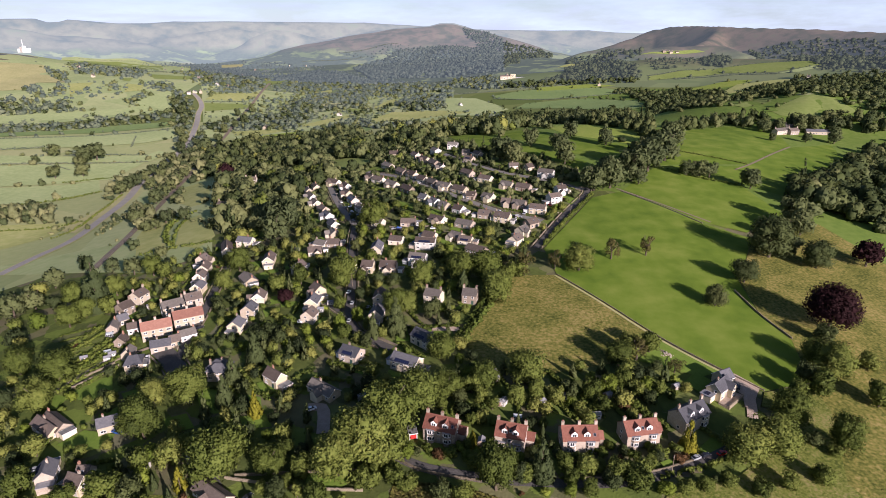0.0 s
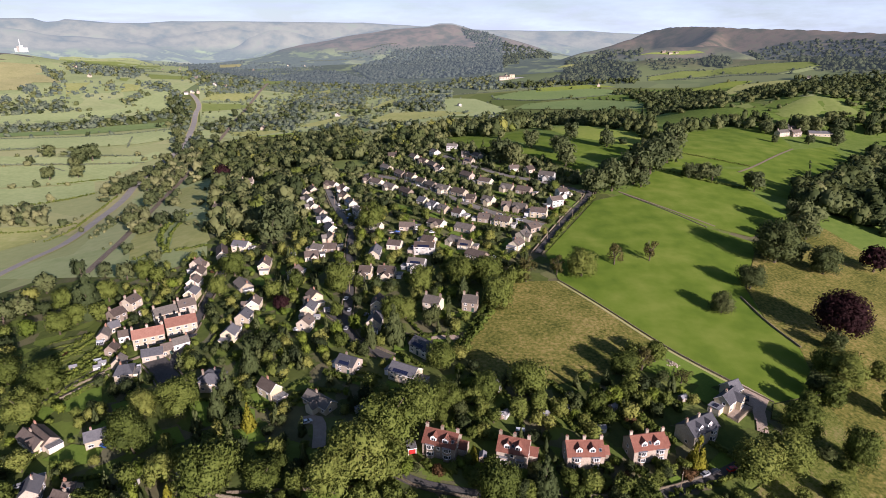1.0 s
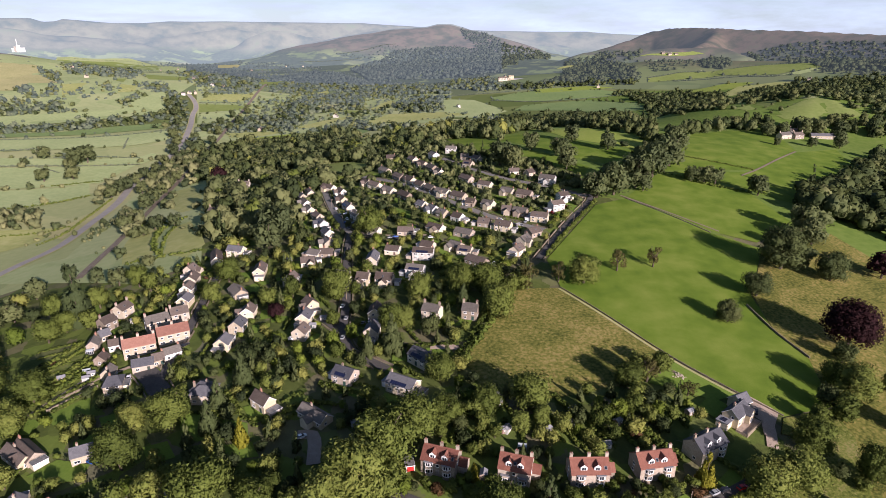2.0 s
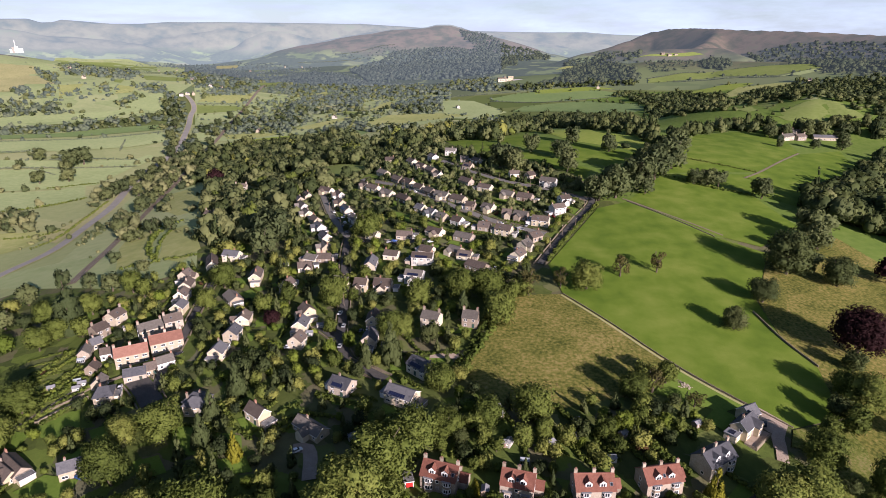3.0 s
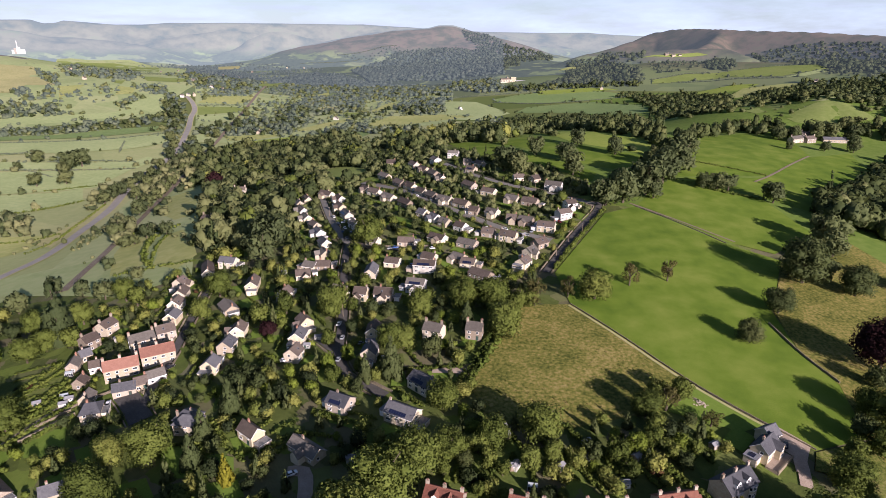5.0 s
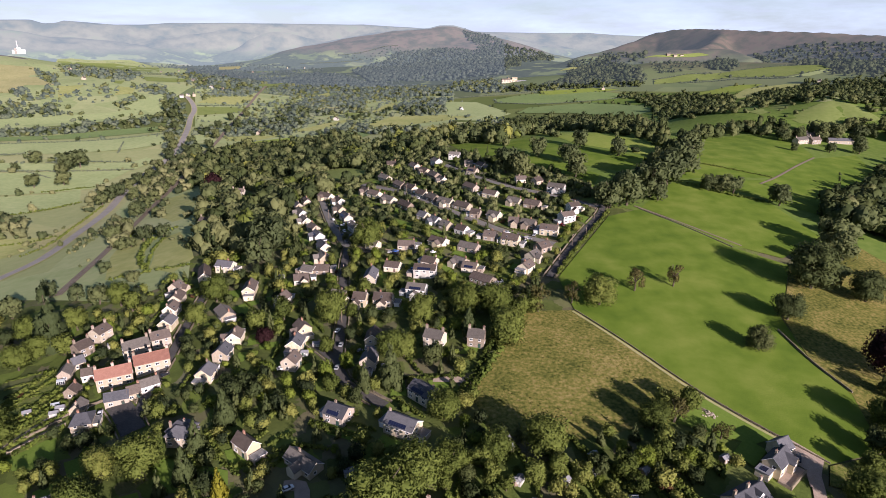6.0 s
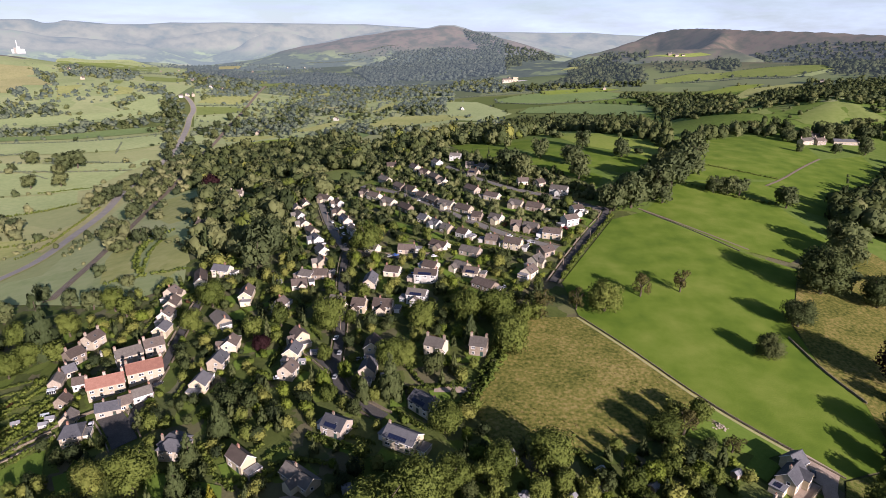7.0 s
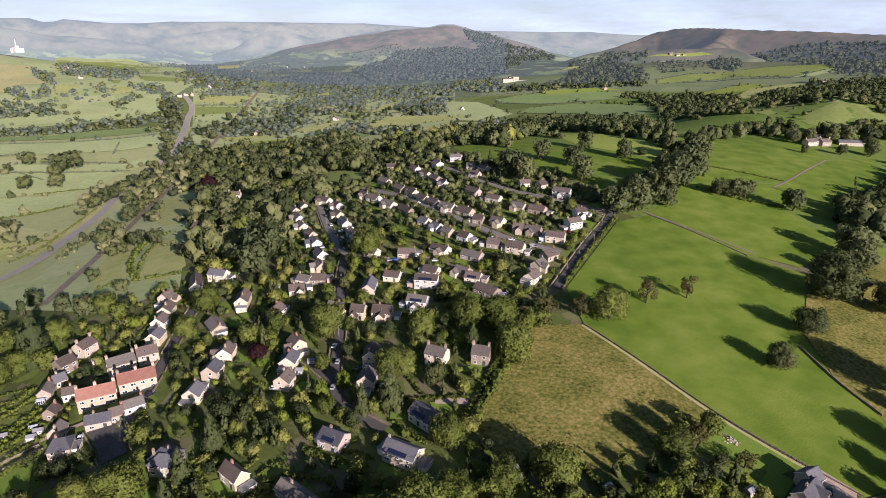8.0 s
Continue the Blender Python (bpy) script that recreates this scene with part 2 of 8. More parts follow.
def plots(m, size, colours, amount):
    """Breaks a ground surface into garden plots of different grass and soil."""
    n, l = m.node_tree.nodes, m.node_tree.links
    p = n["Principled BSDF"]
    old = p.inputs["Base Color"].links[0].from_socket
    geo = n.new("ShaderNodeNewGeometry")
    warp = n.new("ShaderNodeTexNoise")
    warp.inputs["Scale"].default_value, warp.inputs["Detail"].default_value = 0.16, 5.0
    l.new(geo.outputs["Position"], warp.inputs["Vector"])
    ad = n.new("ShaderNodeVectorMath")
    ad.operation = "MULTIPLY_ADD"
    ad.inputs[1].default_value = (9, 9, 0)
    l.new(warp.outputs["Color"], ad.inputs[0])
    l.new(geo.outputs["Position"], ad.inputs[2])
    vo = n.new("ShaderNodeTexVoronoi")
    vo.inputs["Scale"].default_value = 1 / size
    l.new(ad.outputs[0], vo.inputs["Vector"])
    cr = n.new("ShaderNodeValToRGB")
    e = cr.color_ramp.elements
    while len(e) < len(colours):
        e.new(0.5)
    for i, c in enumerate(colours):
        e[i].position, e[i].color = i / (len(colours) - 1), (*c, 1)
    l.new(vo.outputs["Color"], cr.inputs["Fac"])
    mx = n.new("ShaderNodeMix")
    mx.data_type = "RGBA"
    mx.inputs["Factor"].default_value = amount
    l.new(old, mx.inputs["A"])
    l.new(cr.outputs["Color"], mx.inputs["B"])
    l.new(mx.outputs["Result"], p.inputs["Base Color"])


plots(M["ground"], 10.0, [(0.04, 0.05, 0.018), (0.08, 0.115, 0.022), (0.05, 0.06, 0.018), (0.13, 0.18, 0.03), (0.15, 0.12, 0.085), (0.05, 0.075, 0.016), (0.17, 0.145, 0.115)], 0.65)
M["slope"] = M["scrub"]
M["path"] = mat("trodden_grass", [(0.100, 0.150, 0.022), (0.125, 0.178, 0.028), (0.15, 0.19, 0.04)], 0.3, 0.95, 0.3, 2.0, coords="World", spec=0.1)

LEAF = {
    "green": leaf_mat("broad_leaves", [(0.044, 0.060, 0.015), (0.088, 0.113, 0.023), (0.138, 0.164, 0.036), (0.212, 0.216, 0.054)]),
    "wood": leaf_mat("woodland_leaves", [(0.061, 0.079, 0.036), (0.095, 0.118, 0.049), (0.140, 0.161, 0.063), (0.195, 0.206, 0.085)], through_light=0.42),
    # far, backdrop, backdrop_near: greyer, bluer leaf copies with haze put into the colour
    "far": leaf_mat("distant_hazed_leaves", [(0.091, 0.117, 0.068), (0.120, 0.148, 0.082), (0.159, 0.182, 0.098), (0.201, 0.215, 0.123)], through_light=0.42),
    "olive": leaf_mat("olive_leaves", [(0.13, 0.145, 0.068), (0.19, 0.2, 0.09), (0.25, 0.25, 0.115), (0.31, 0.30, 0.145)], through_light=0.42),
    "dark": leaf_mat("dark_leaves", [(0.029, 0.040, 0.017), (0.048, 0.064, 0.023), (0.077, 0.094, 0.032), (0.114, 0.123, 0.045)]),
    "lime": leaf_mat("lime_green_leaves", [(0.085, 0.12, 0.018), (0.14, 0.18, 0.026), (0.205, 0.24, 0.04)]),
    "russet": leaf_mat("russet_leaves", [(0.06, 0.032, 0.016), (0.105, 0.06, 0.026), (0.15, 0.09, 0.04)]),
    "copper": leaf_mat("copper_leaves", [(0.018, 0.008, 0.009), (0.032, 0.013, 0.014), (0.05, 0.02, 0.018)], 0.3),
    "gold": leaf_mat("golden_needles", [(0.13, 0.13, 0.014), (0.21, 0.195, 0.022), (0.28, 0.25, 0.035)], 0.3),
    "fir": leaf_mat("conifer_needles", [(0.036, 0.050, 0.020), (0.062, 0.080, 0.029), (0.096, 0.112, 0.040)]),
    "thin": leaf_mat("thin_browning_leaves", [(0.06, 0.06, 0.018), (0.10, 0.09, 0.03), (0.14, 0.11, 0.045)], 0.3),
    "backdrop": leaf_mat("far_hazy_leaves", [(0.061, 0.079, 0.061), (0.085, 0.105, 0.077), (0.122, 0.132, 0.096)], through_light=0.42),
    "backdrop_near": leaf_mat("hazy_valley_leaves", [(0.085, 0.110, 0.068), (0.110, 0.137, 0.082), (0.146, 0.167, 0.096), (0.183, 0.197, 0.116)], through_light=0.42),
    "backdrop_hill": leaf_mat("hazed_hill_leaves", [(0.022, 0.033, 0.019), (0.034, 0.048, 0.025), (0.054, 0.069, 0.033), (0.076, 0.088, 0.042)]),
    "straw": leaf_mat("tussock_blades", [(0.15, 0.145, 0.045), (0.22, 0.20, 0.07), (0.30, 0.26, 0.11)], 0.4),
    "hedge": leaf_mat("hedge_leaves", [(0.048, 0.070, 0.015), (0.100, 0.132, 0.024), (0.152, 0.178, 0.038)]),
}
# haze over the far woods, painted into their leaves as bluish emission
for tone, haze_glow in (("far", 0.045), ("backdrop_near", 0.07), ("backdrop", 0.115), ("backdrop_hill", 0.04)):
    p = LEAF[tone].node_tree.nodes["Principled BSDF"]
    p.inputs["Emission Color"].default_value, p.inputs["Emission Strength"].default_value = (0.50, 0.60, 0.74, 1), haze_glow

# ---- the lie of the land ----
def smax(a, b, k):
    return 0.5 * (a + b + np.sqrt((a - b) ** 2 + k * k))


def blend(v, lo, hi):
    s = np.clip((v - lo) / (hi - lo), 0, 1)
    return s * s * (3 - 2 * s)


def ridge(x, y, crest, width, power=1.6, floor=-40.0):
    """Height of a ridge whose crest runs through (x, y, z) places."""
    best = np.full(np.shape(x), 1e9)
    top, share = np.zeros(np.shape(x)), np.zeros(np.shape(x))
    for (ax, ay, az), (bx, by, bz) in zip(crest, crest[1:]):
        ux, uy = bx - ax, by - ay
        s = np.clip(((x - ax) * ux + (y - ay) * uy) / (ux * ux + uy * uy), 0, 1)
        d = np.hypot(x - ax - s * ux, y - ay - s * uy)
        best = np.minimum(best, d)
        w = (d + 12.0) ** -4.0
        top, share = top + w * (az + s * (bz - az)), share + w
    top = top / share
    return floor + (top - floor) * np.exp(-(best / width) ** power)


FAR_MOOR = [(-3515, 3268, 253), (-3173, 3600, 249), (-2757, 3928, 270), (-2635, 4011, 274), (-2576, 4050, 252), (-2523, 4083, 256), (-2480, 4109, 271), (-2371, 4173, 263), (-2228, 4251, 251), (-2073, 4328, 254), (-1909, 4403, 268), (-1559, 4539, 273), (-1179, 4652, 273), (-938, 4707, 272), (-605, 4761, 270), (-262, 4792, 252), (-89, 4799, 240), (302, 4790, 221), (518, 4771, 217), (773, 4737, 213), (1103, 4671, 213), (1303, 4619, 197), (1532, 4548, 189), (2055, 4337, 184), (2801, 3897, 175), (3430, 3357, 173)]
LEFT_MOOR = [(-3029, 3121, 228), (-2665, 3437, 221), (-2506, 3555, 207), (-2421, 3613, 193), (-2333, 3670, 166), (-2189, 3758, 148), (-1952, 3887, 123)]
BACK_HILL = [(-1981, 4095, 129), (-1822, 4169, 165), (-1672, 4231, 199), (-1517, 4289, 222), (-1395, 4330, 219), (-1272, 4368, 191)]
CONE_HILL = [(-1379, 4019, 110), (-1256, 4059, 173), (-1123, 4098, 215), (-1030, 4123, 209), (-890, 4155, 175), (-690, 4193, 147)]
PEAK_HILL = [(-719, 4036, 139), (-470, 3972, 194), (-287, 3939, 214), (-91, 3948, 225), (-19, 3949, 242), (69, 3949, 242), (123, 3948, 229), (203, 3894, 202), (304, 3737, 167), (401, 3527, 118), (470, 3316, 76), (514, 3107, 39)]
FLANK_HILL = [(217, 4394, 214), (396, 4382, 199), (555, 4364, 169), (712, 4341, 140), (906, 4305, 107), (1059, 4270, 70), (1208, 4230, 34)]
EDGE_HILL = [(695, 2918, 82), (806, 2941, 102), (911, 2983, 127), (1011, 3014, 179), (1027, 3009, 187), (1088, 2956, 199), (1148, 2825, 201), (1197, 2597, 190), (1349, 2407, 182), (1462, 2245, 172), (1521, 2132, 166), (1695, 1836, 156), (1938, 1415, 161)]
EDGE_SPUR = [(1185, 2646, 182), (1101, 2509, 162), (1028, 2387, 143), (958, 2287, 123)]
SHELF_HILL = [(623, 2162, 85), (729, 2160, 105), (832, 2176, 116), (978, 2169, 120), (996, 2017, 94)]
# ridge out of view, added only to cast shade over the wooded clough
UNSEEN_SHADE_HILL = [(1480, 1400, 205), (1700, 1500, 240), (1980, 1640, 240)]
WOOD_HILL = [(377, 1870, 39.7), (638, 1879, 79.3), (842, 1797, 85.5), (1068, 1559, 88.5), (1680, 1068, 106.8)]
FARM_HILL = [(436, 840, 51.9), (510, 834, 70.2), (577, 793, 61.0), (793, 641, 73.3), (1068, 382, 91.6)]
LEFT_HILL = [(-2290, 1068, 168.0), (-1494, 1734, 116.0), (-1255, 1730, 103.8), (-1117, 1731, 79.3), (-1000, 1714, 51.9)]
SIDE_HILL = [(-183, 2671, 3.0), (183, 2589, 45.8), (458, 2290, 51.9)]


def lattice(x, y, seed):
    """Smooth noise between -1 and 1 on a unit grid."""
    i, j = np.floor(x), np.floor(y)
    u, v = x - i, y - j
    u, v = u * u * (3 - 2 * u), v * v * (3 - 2 * v)

    def corner(a_, b_):
        s = np.sin(a_ * 127.1 + b_ * 311.7 + seed * 74.7) * 43758.5453
        return 2 * (s - np.floor(s)) - 1

    return (corner(i, j) * (1 - u) + corner(i + 1, j) * u) * (1 - v) + (corner(i, j + 1) * (1 - u) + corner(i + 1, j + 1) * u) * v


HILLS = ((FARM_HILL, 226, 2.0, 11), (WOOD_HILL, 505, 1.7, 13), (SIDE_HILL, 505, 1.8, 11), (LEFT_HILL, 640, 1.8, 13), (EDGE_HILL, 300, 1.35, 7), (EDGE_SPUR, 200, 1.5, 14),
         (SHELF_HILL, 210, 1.6, 8), (UNSEEN_SHADE_HILL, 190, 1.8, 8), (PEAK_HILL, 640, 1.35, 11), (FLANK_HILL, 420, 1.4, 9), (CONE_HILL, 230, 1.3, 7), (BACK_HILL, 240, 1.3, 7),
         (LEFT_MOOR, 480, 1.4, 9), (FAR_MOOR, 400, 1.3, 8))


def height(x, y):
    """The ground's height at plan places (numpy arrays or numbers)."""
    x, y = np.asarray(x, float), np.asarray(y, float)
    r = np.hypot(x, y)
    cx, cy = np.clip(x, -395, 458), np.clip(y, -232, 720)
    near = -31.2 - 0.0212 * cx + 0.1433 * cy - 0.000302 * cx * cx + 0.000228 * cx * cy - 0.0000821 * cy * cy
    far = -24.4 + 0.007 * np.clip(r - 1370, 0, None) + 0.10 * np.clip(x - 0.12 * y, 0, 765) * blend(y, -460, 460)
    h = near + (far - near) * blend(r, 580, 1220)
    for crest, width, power, k in HILLS:
        h = smax(h, ridge(x, y, crest, width, power, -61.0), k)
    swell = np.sin(x * 0.016 + 1.3) * np.sin(y * 0.013 + 0.4) + 0.5 * np.sin(x * 0.036 - y * 0.024)
    fold = 20 * lattice(x / 420 + 3, y / 420, 1) + 11 * lattice(x / 190, y / 190 + 7, 2) + 6 * lattice(x / 85, y / 85, 3)
    return h + 0.45 * swell * blend(r, 80, 400) + fold * blend(r, 1700, 3000) * (0.12 + 0.88 * blend(h, 5, 90)) * (1 - 0.97 * blend(h, 105, 195))


# ---- helpers for meshes ----
def mesh_of(name, verts, faces, materials, smooth=False, slots=None):
    me = bpy.data.meshes.new(name)
    me.from_pydata([tuple(v) for v in verts], [], [tuple(f) for f in faces])
    for m in materials if isinstance(materials, (list, tuple)) else [materials]:
        me.materials.append(m)
    if slots is not None:
        me.polygons.foreach_set("material_index", np.asarray(slots, dtype=np.int32))
    if smooth:
        me.polygons.foreach_set("use_smooth", np.ones(len(me.polygons), dtype=bool))
    me.update()
    return me


def inside(px, py, poly):
    """Which of the plan places lie within the outline."""
    hit = np.zeros(np.shape(px), bool)
    for (ax, ay), (bx, by) in zip(poly, poly[1:] + poly[:1]):
        if ay == by:
            continue
        cross = (ay > py) != (by > py)
        hit ^= cross & (px < (bx - ax) * (py - ay) / (by - ay) + ax)
    return hit


def off_line(px, py, line):
    """Distance of plan places from a polyline."""
    best = np.full(np.shape(px), 1e9)
    for (ax, ay), (bx, by) in zip(line, line[1:]):
        ux, uy = bx - ax, by - ay
        s = np.clip(((px - ax) * ux + (py - ay) * uy) / (ux * ux + uy * uy + 1e-9), 0, 1)
        best = np.minimum(best, np.hypot(px - ax - s * ux, py - ay - s * uy))
    return best


def softened(line, step):
    """A polyline rounded and cut into even steps."""
    pts = np.array(line, float)
    for _ in range(2):
        q = [pts[0]]
        for a, b in zip(pts, pts[1:]):
            q += [a * 0.75 + b * 0.25, a * 0.25 + b * 0.75]
        pts = np.array(q + [pts[-1]])
    d = np.concatenate([[0], np.cumsum(np.hypot(*np.diff(pts, axis=0).T))])
    s = np.linspace(0, d[-1], max(2, int(d[-1] / step) + 1))
    return np.stack([np.interp(s, d, pts[:, 0]), np.interp(s, d, pts[:, 1])], 1)


# ---- the ground: one sheet round the camera, finer where it is near ----
ring = np.concatenate([[0.0], np.geomspace(12, 700, 150)[:-1], np.geomspace(700, 4950, 200)])
turn = np.radians(np.concatenate([np.linspace(-46, 46, 440), np.linspace(46, 314, 60)[1:-1]]))
R_, A_ = np.meshgrid(ring, turn, indexing="ij")
GX, GY = R_ * np.sin(A_), R_ * np.cos(A_)
GZ = height(GX, GY)
nr, na = GX.shape
idx = np.arange(nr * na).reshape(nr, na)
nxt = np.roll(idx, -1, 1)
quads = np.stack([nxt[:-1], nxt[1:], idx[1:], idx[:-1]], -1).reshape(-1, 4)
verts = np.stack([GX, GY, GZ], -1).reshape(-1, 3)


def moor_mat(name, haze, woodland=True):
    """Open hill: heather and bracken above, a patchwork of small fields and woods below; haze is painted on as bluish
    emission.
    """
    m = bpy.data.materials.new(name)
    m.use_nodes = True
    n, l = m.node_tree.nodes, m.node_tree.links
    p = n["Principled BSDF"]
    p.inputs["Roughness"].default_value, p.inputs["Specular IOR Level"].default_value = 1.0, 0.0
    geo = n.new("ShaderNodeNewGeometry")
    sep = n.new("ShaderNodeSeparateXYZ")
    l.new(geo.outputs["Position"], sep.inputs[0])

    def noise_at(scale, detail=6.0):
        t = n.new("ShaderNodeTexNoise")
        t.inputs["Scale"].default_value, t.inputs["Detail"].default_value, t.inputs["Roughness"].default_value = scale, detail, 0.6
        l.new(geo.outputs["Position"], t.inputs["Vector"])
        return t.outputs["Fac"]

    def ramp_of(fac, stops):
        r = n.new("ShaderNodeValToRGB")
        e = r.color_ramp.elements
        while len(e) < len(stops):
            e.new(0.5)
        for i, (pos, c) in enumerate(stops):
            e[i].position, e[i].color = pos, (*c, 1) if len(c) == 3 else c
        l.new(fac, r.inputs["Fac"])
        return r.outputs["Color"]

    def mixed(fac, a_, b_):
        x = n.new("ShaderNodeMix")
        x.data_type = "RGBA"
        l.new(fac, x.inputs["Factor"])
        l.new(a_, x.inputs["A"])
        l.new(b_, x.inputs["B"])
        return x.outputs["Result"]

    cells = n.new("ShaderNodeTexVoronoi")
    cells.inputs["Scale"].default_value = 0.0075
    l.new(geo.outputs["Position"], cells.inputs["Vector"])
    fields = ramp_of(cells.outputs["Color"], [(0.0, (0.09, 0.12, 0.04)), (0.35, (0.12, 0.15, 0.052)), (0.6, (0.155, 0.175, 0.068)), (0.8, (0.085, 0.11, 0.038)), (1.0, (0.18, 0.175, 0.08))])
    woods = ramp_of(noise_at(0.05, 8), [(0.3, (0.030, 0.042, 0.022)), (0.7, (0.06, 0.075, 0.038))])
    heather = ramp_of(noise_at(0.012, 9), [(0.3, (0.034, 0.036, 0.022)), (0.44, (0.064, 0.056, 0.034)), (0.56, (0.112, 0.080, 0.055)), (0.72, (0.094, 0.092, 0.05))])
    # greyer heather under the strongest painted haze
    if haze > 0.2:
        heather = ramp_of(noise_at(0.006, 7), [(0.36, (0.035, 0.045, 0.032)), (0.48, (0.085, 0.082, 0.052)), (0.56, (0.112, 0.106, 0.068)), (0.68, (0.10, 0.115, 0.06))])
    wooded = ramp_of(noise_at(0.006, 8), [(0.44, (0, 0, 0)), (0.49, (1, 1, 1))])
    low = mixed(wooded, fields, woods) if woodland else fields
    up = n.new("ShaderNodeMath")
    up.operation = "MULTIPLY_ADD"
    up.inputs[1].default_value = 90.0
    l.new(noise_at(0.004, 6), up.inputs[0])
    l.new(sep.outputs["Z"], up.inputs[2])
    lift = n.new("ShaderNodeMapRange")
    lift.inputs["From Min"].default_value, lift.inputs["From Max"].default_value = 112.0, 150.0
    l.new(up.outputs[0], lift.inputs["Value"])
    col = mixed(lift.outputs["Result"], low, heather)
    l.new(col, p.inputs["Base Color"])
    # distance haze stands in the emission as a flat bluish glow
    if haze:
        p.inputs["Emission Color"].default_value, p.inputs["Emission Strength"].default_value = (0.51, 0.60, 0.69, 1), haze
    return m


M["moor"] = moor_mat("moor", 0.0, False)
M["valley"] = mat("valley_meadow", [(0.19, 0.225, 0.095), (0.24, 0.275, 0.115), (0.29, 0.31, 0.14), (0.34, 0.33, 0.17)], 0.012, 0.95, 0.4, 1.0, 8, 0.15, coords="World", spec=0.1)
plots(M["valley"], 75.0, [(0.23, 0.265, 0.11), (0.285, 0.31, 0.14), (0.19, 0.225, 0.095), (0.32, 0.32, 0.16), (0.24, 0.285, 0.12)], 0.6)
M["sward"] = mat("valley_sward", [(0.20, 0.25, 0.105), (0.255, 0.305, 0.13), (0.31, 0.345, 0.165), (0.35, 0.35, 0.19)], 0.016, 0.95, 0.4, 1.0, 8, 0.15, coords="World", spec=0.1)
plots(M["sward"], 62.0, [(0.225, 0.275, 0.115), (0.285, 0.325, 0.15), (0.19, 0.24, 0.10), (0.32, 0.335, 0.17), (0.25, 0.29, 0.12)], 0.5)
# from 1600 m outward the haze is painted in steps, stronger band by band
BANDS = [("ground", 0, 470, M["ground"], "rough green garden grass on rolling ground"),
         ("valley_floor", 470, 1250, M["valley"], "pale green patchwork of valley meadows"),
         ("hillside", 1250, 1600, M["moor"], "green fields on the valley side"),
         ("backdrop_valley", 1600, 2100, moor_mat("faintly_hazy_moor", 0.036, False), "heather moor above green fields and woods in light painted haze"),
         ("backdrop_near", 2100, 3250, moor_mat("hazy_moor", 0.078), "heather moor and crag above fields, softened by painted haze"),
         ("backdrop_hills", 3250, 3900, moor_mat("hazier_moor", 0.15), "green-brown hill above the valley in painted haze"),
         ("backdrop_horizon", 3900, 9000, moor_mat("haziest_moor", 0.275), "moorland on the horizon, turned pale blue-grey by painted haze")]


def sheet(name, keep, material):
    used = np.unique(quads[keep])
    again = np.zeros(len(verts), int)
    again[used] = np.arange(len(used))
    return new(name, mesh_of(name, verts[used], again[quads[keep]], material, True))


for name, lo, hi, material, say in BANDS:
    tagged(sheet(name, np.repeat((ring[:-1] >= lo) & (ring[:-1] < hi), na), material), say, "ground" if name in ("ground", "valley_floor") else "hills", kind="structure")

FIELDS, ROADS, TAKEN = [], [], []
FIELD_SAY = {"lush": "bright green close-cropped pasture", "bright": "pale sunlit yellow-green hay field", "pasture": "mid-green grazed pasture", "dry": "pale dry summer meadow",
             "crop": "blue-green field of young crop", "tan": "bleached tan rough grazing", "rough": "rough olive-brown tussock meadow", "lawn": "mown green garden lawn", "gravel": "pinkish gravel yard beside a new house", "allot": "strips of vegetable plots and grass behind cottages", "lea": "warm olive-green grazed meadow", "sward": "olive-green valley grass beside the railway", "slope": "rough green hillside below the village", "ground": "patchwork of estate gardens, beds and paving", "meadow": "green pasture running in under the trees", "scrub": "rough green hillside scrub and grass"}


def field(kind, outline):
    """A field laid over the ground, cut on an even grid."""
    if kind not in ("meadow", "ground", "slope", "sward"):
        FIELDS.append((kind, outline))
    o = np.array(outline, float)
    lo, hi = o.min(0), o.max(0)
    mid = np.hypot(*o.mean(0))
    bm = bmesh.new()
    bm.faces.new([bm.verts.new((x, y, 0)) for x, y in outline])
    step = max((hi - lo).max() / 40, 2.0)
    for axis in (0, 1):
        for c in np.arange(lo[axis] + step, hi[axis], step):
            co, no = [0, 0, 0], [0, 0, 0]
            co[axis], no[axis] = c, 1
            bmesh.ops.bisect_plane(bm, geom=bm.verts[:] + bm.edges[:] + bm.faces[:], plane_co=co, plane_no=no)
    xy = np.array([v.co[:2] for v in bm.verts])
    zz = height(xy[:, 0], xy[:, 1]) + {"lawn": 0.2, "scrub": 0.2, "gravel": 0.26, "allot": 0.2, "meadow": 0.08, "ground": 0.08, "slope": 0.08, "sward": 0.05}.get(kind, 0.10) + np.hypot(xy[:, 0], xy[:, 1]) * (0.00045 if kind in ("meadow", "ground", "slope", "sward") else 0.0006)
    for v, z in zip(bm.verts, zz):
        v.co.z = z
    if bm.faces[:][0].normal.z < 0:
        bmesh.ops.reverse_faces(bm, faces=bm.faces[:])
    bm.normal_update()
    if sum(f.normal.z for f in bm.faces) < 0:
        bmesh.ops.reverse_faces(bm, faces=bm.faces[:])
    me = bpy.data.meshes.new("field")
    bm.to_mesh(me)
    bm.free()
    me.materials.append(M[kind])
    me.polygons.foreach_set("use_smooth", np.ones(len(me.polygons), dtype=bool))
    tagged(new("lawn" if kind == "lawn" else "field", me), FIELD_SAY[kind] + " bounded by walls and hedges", "lawn" if kind == "lawn" else "field", kind="structure")


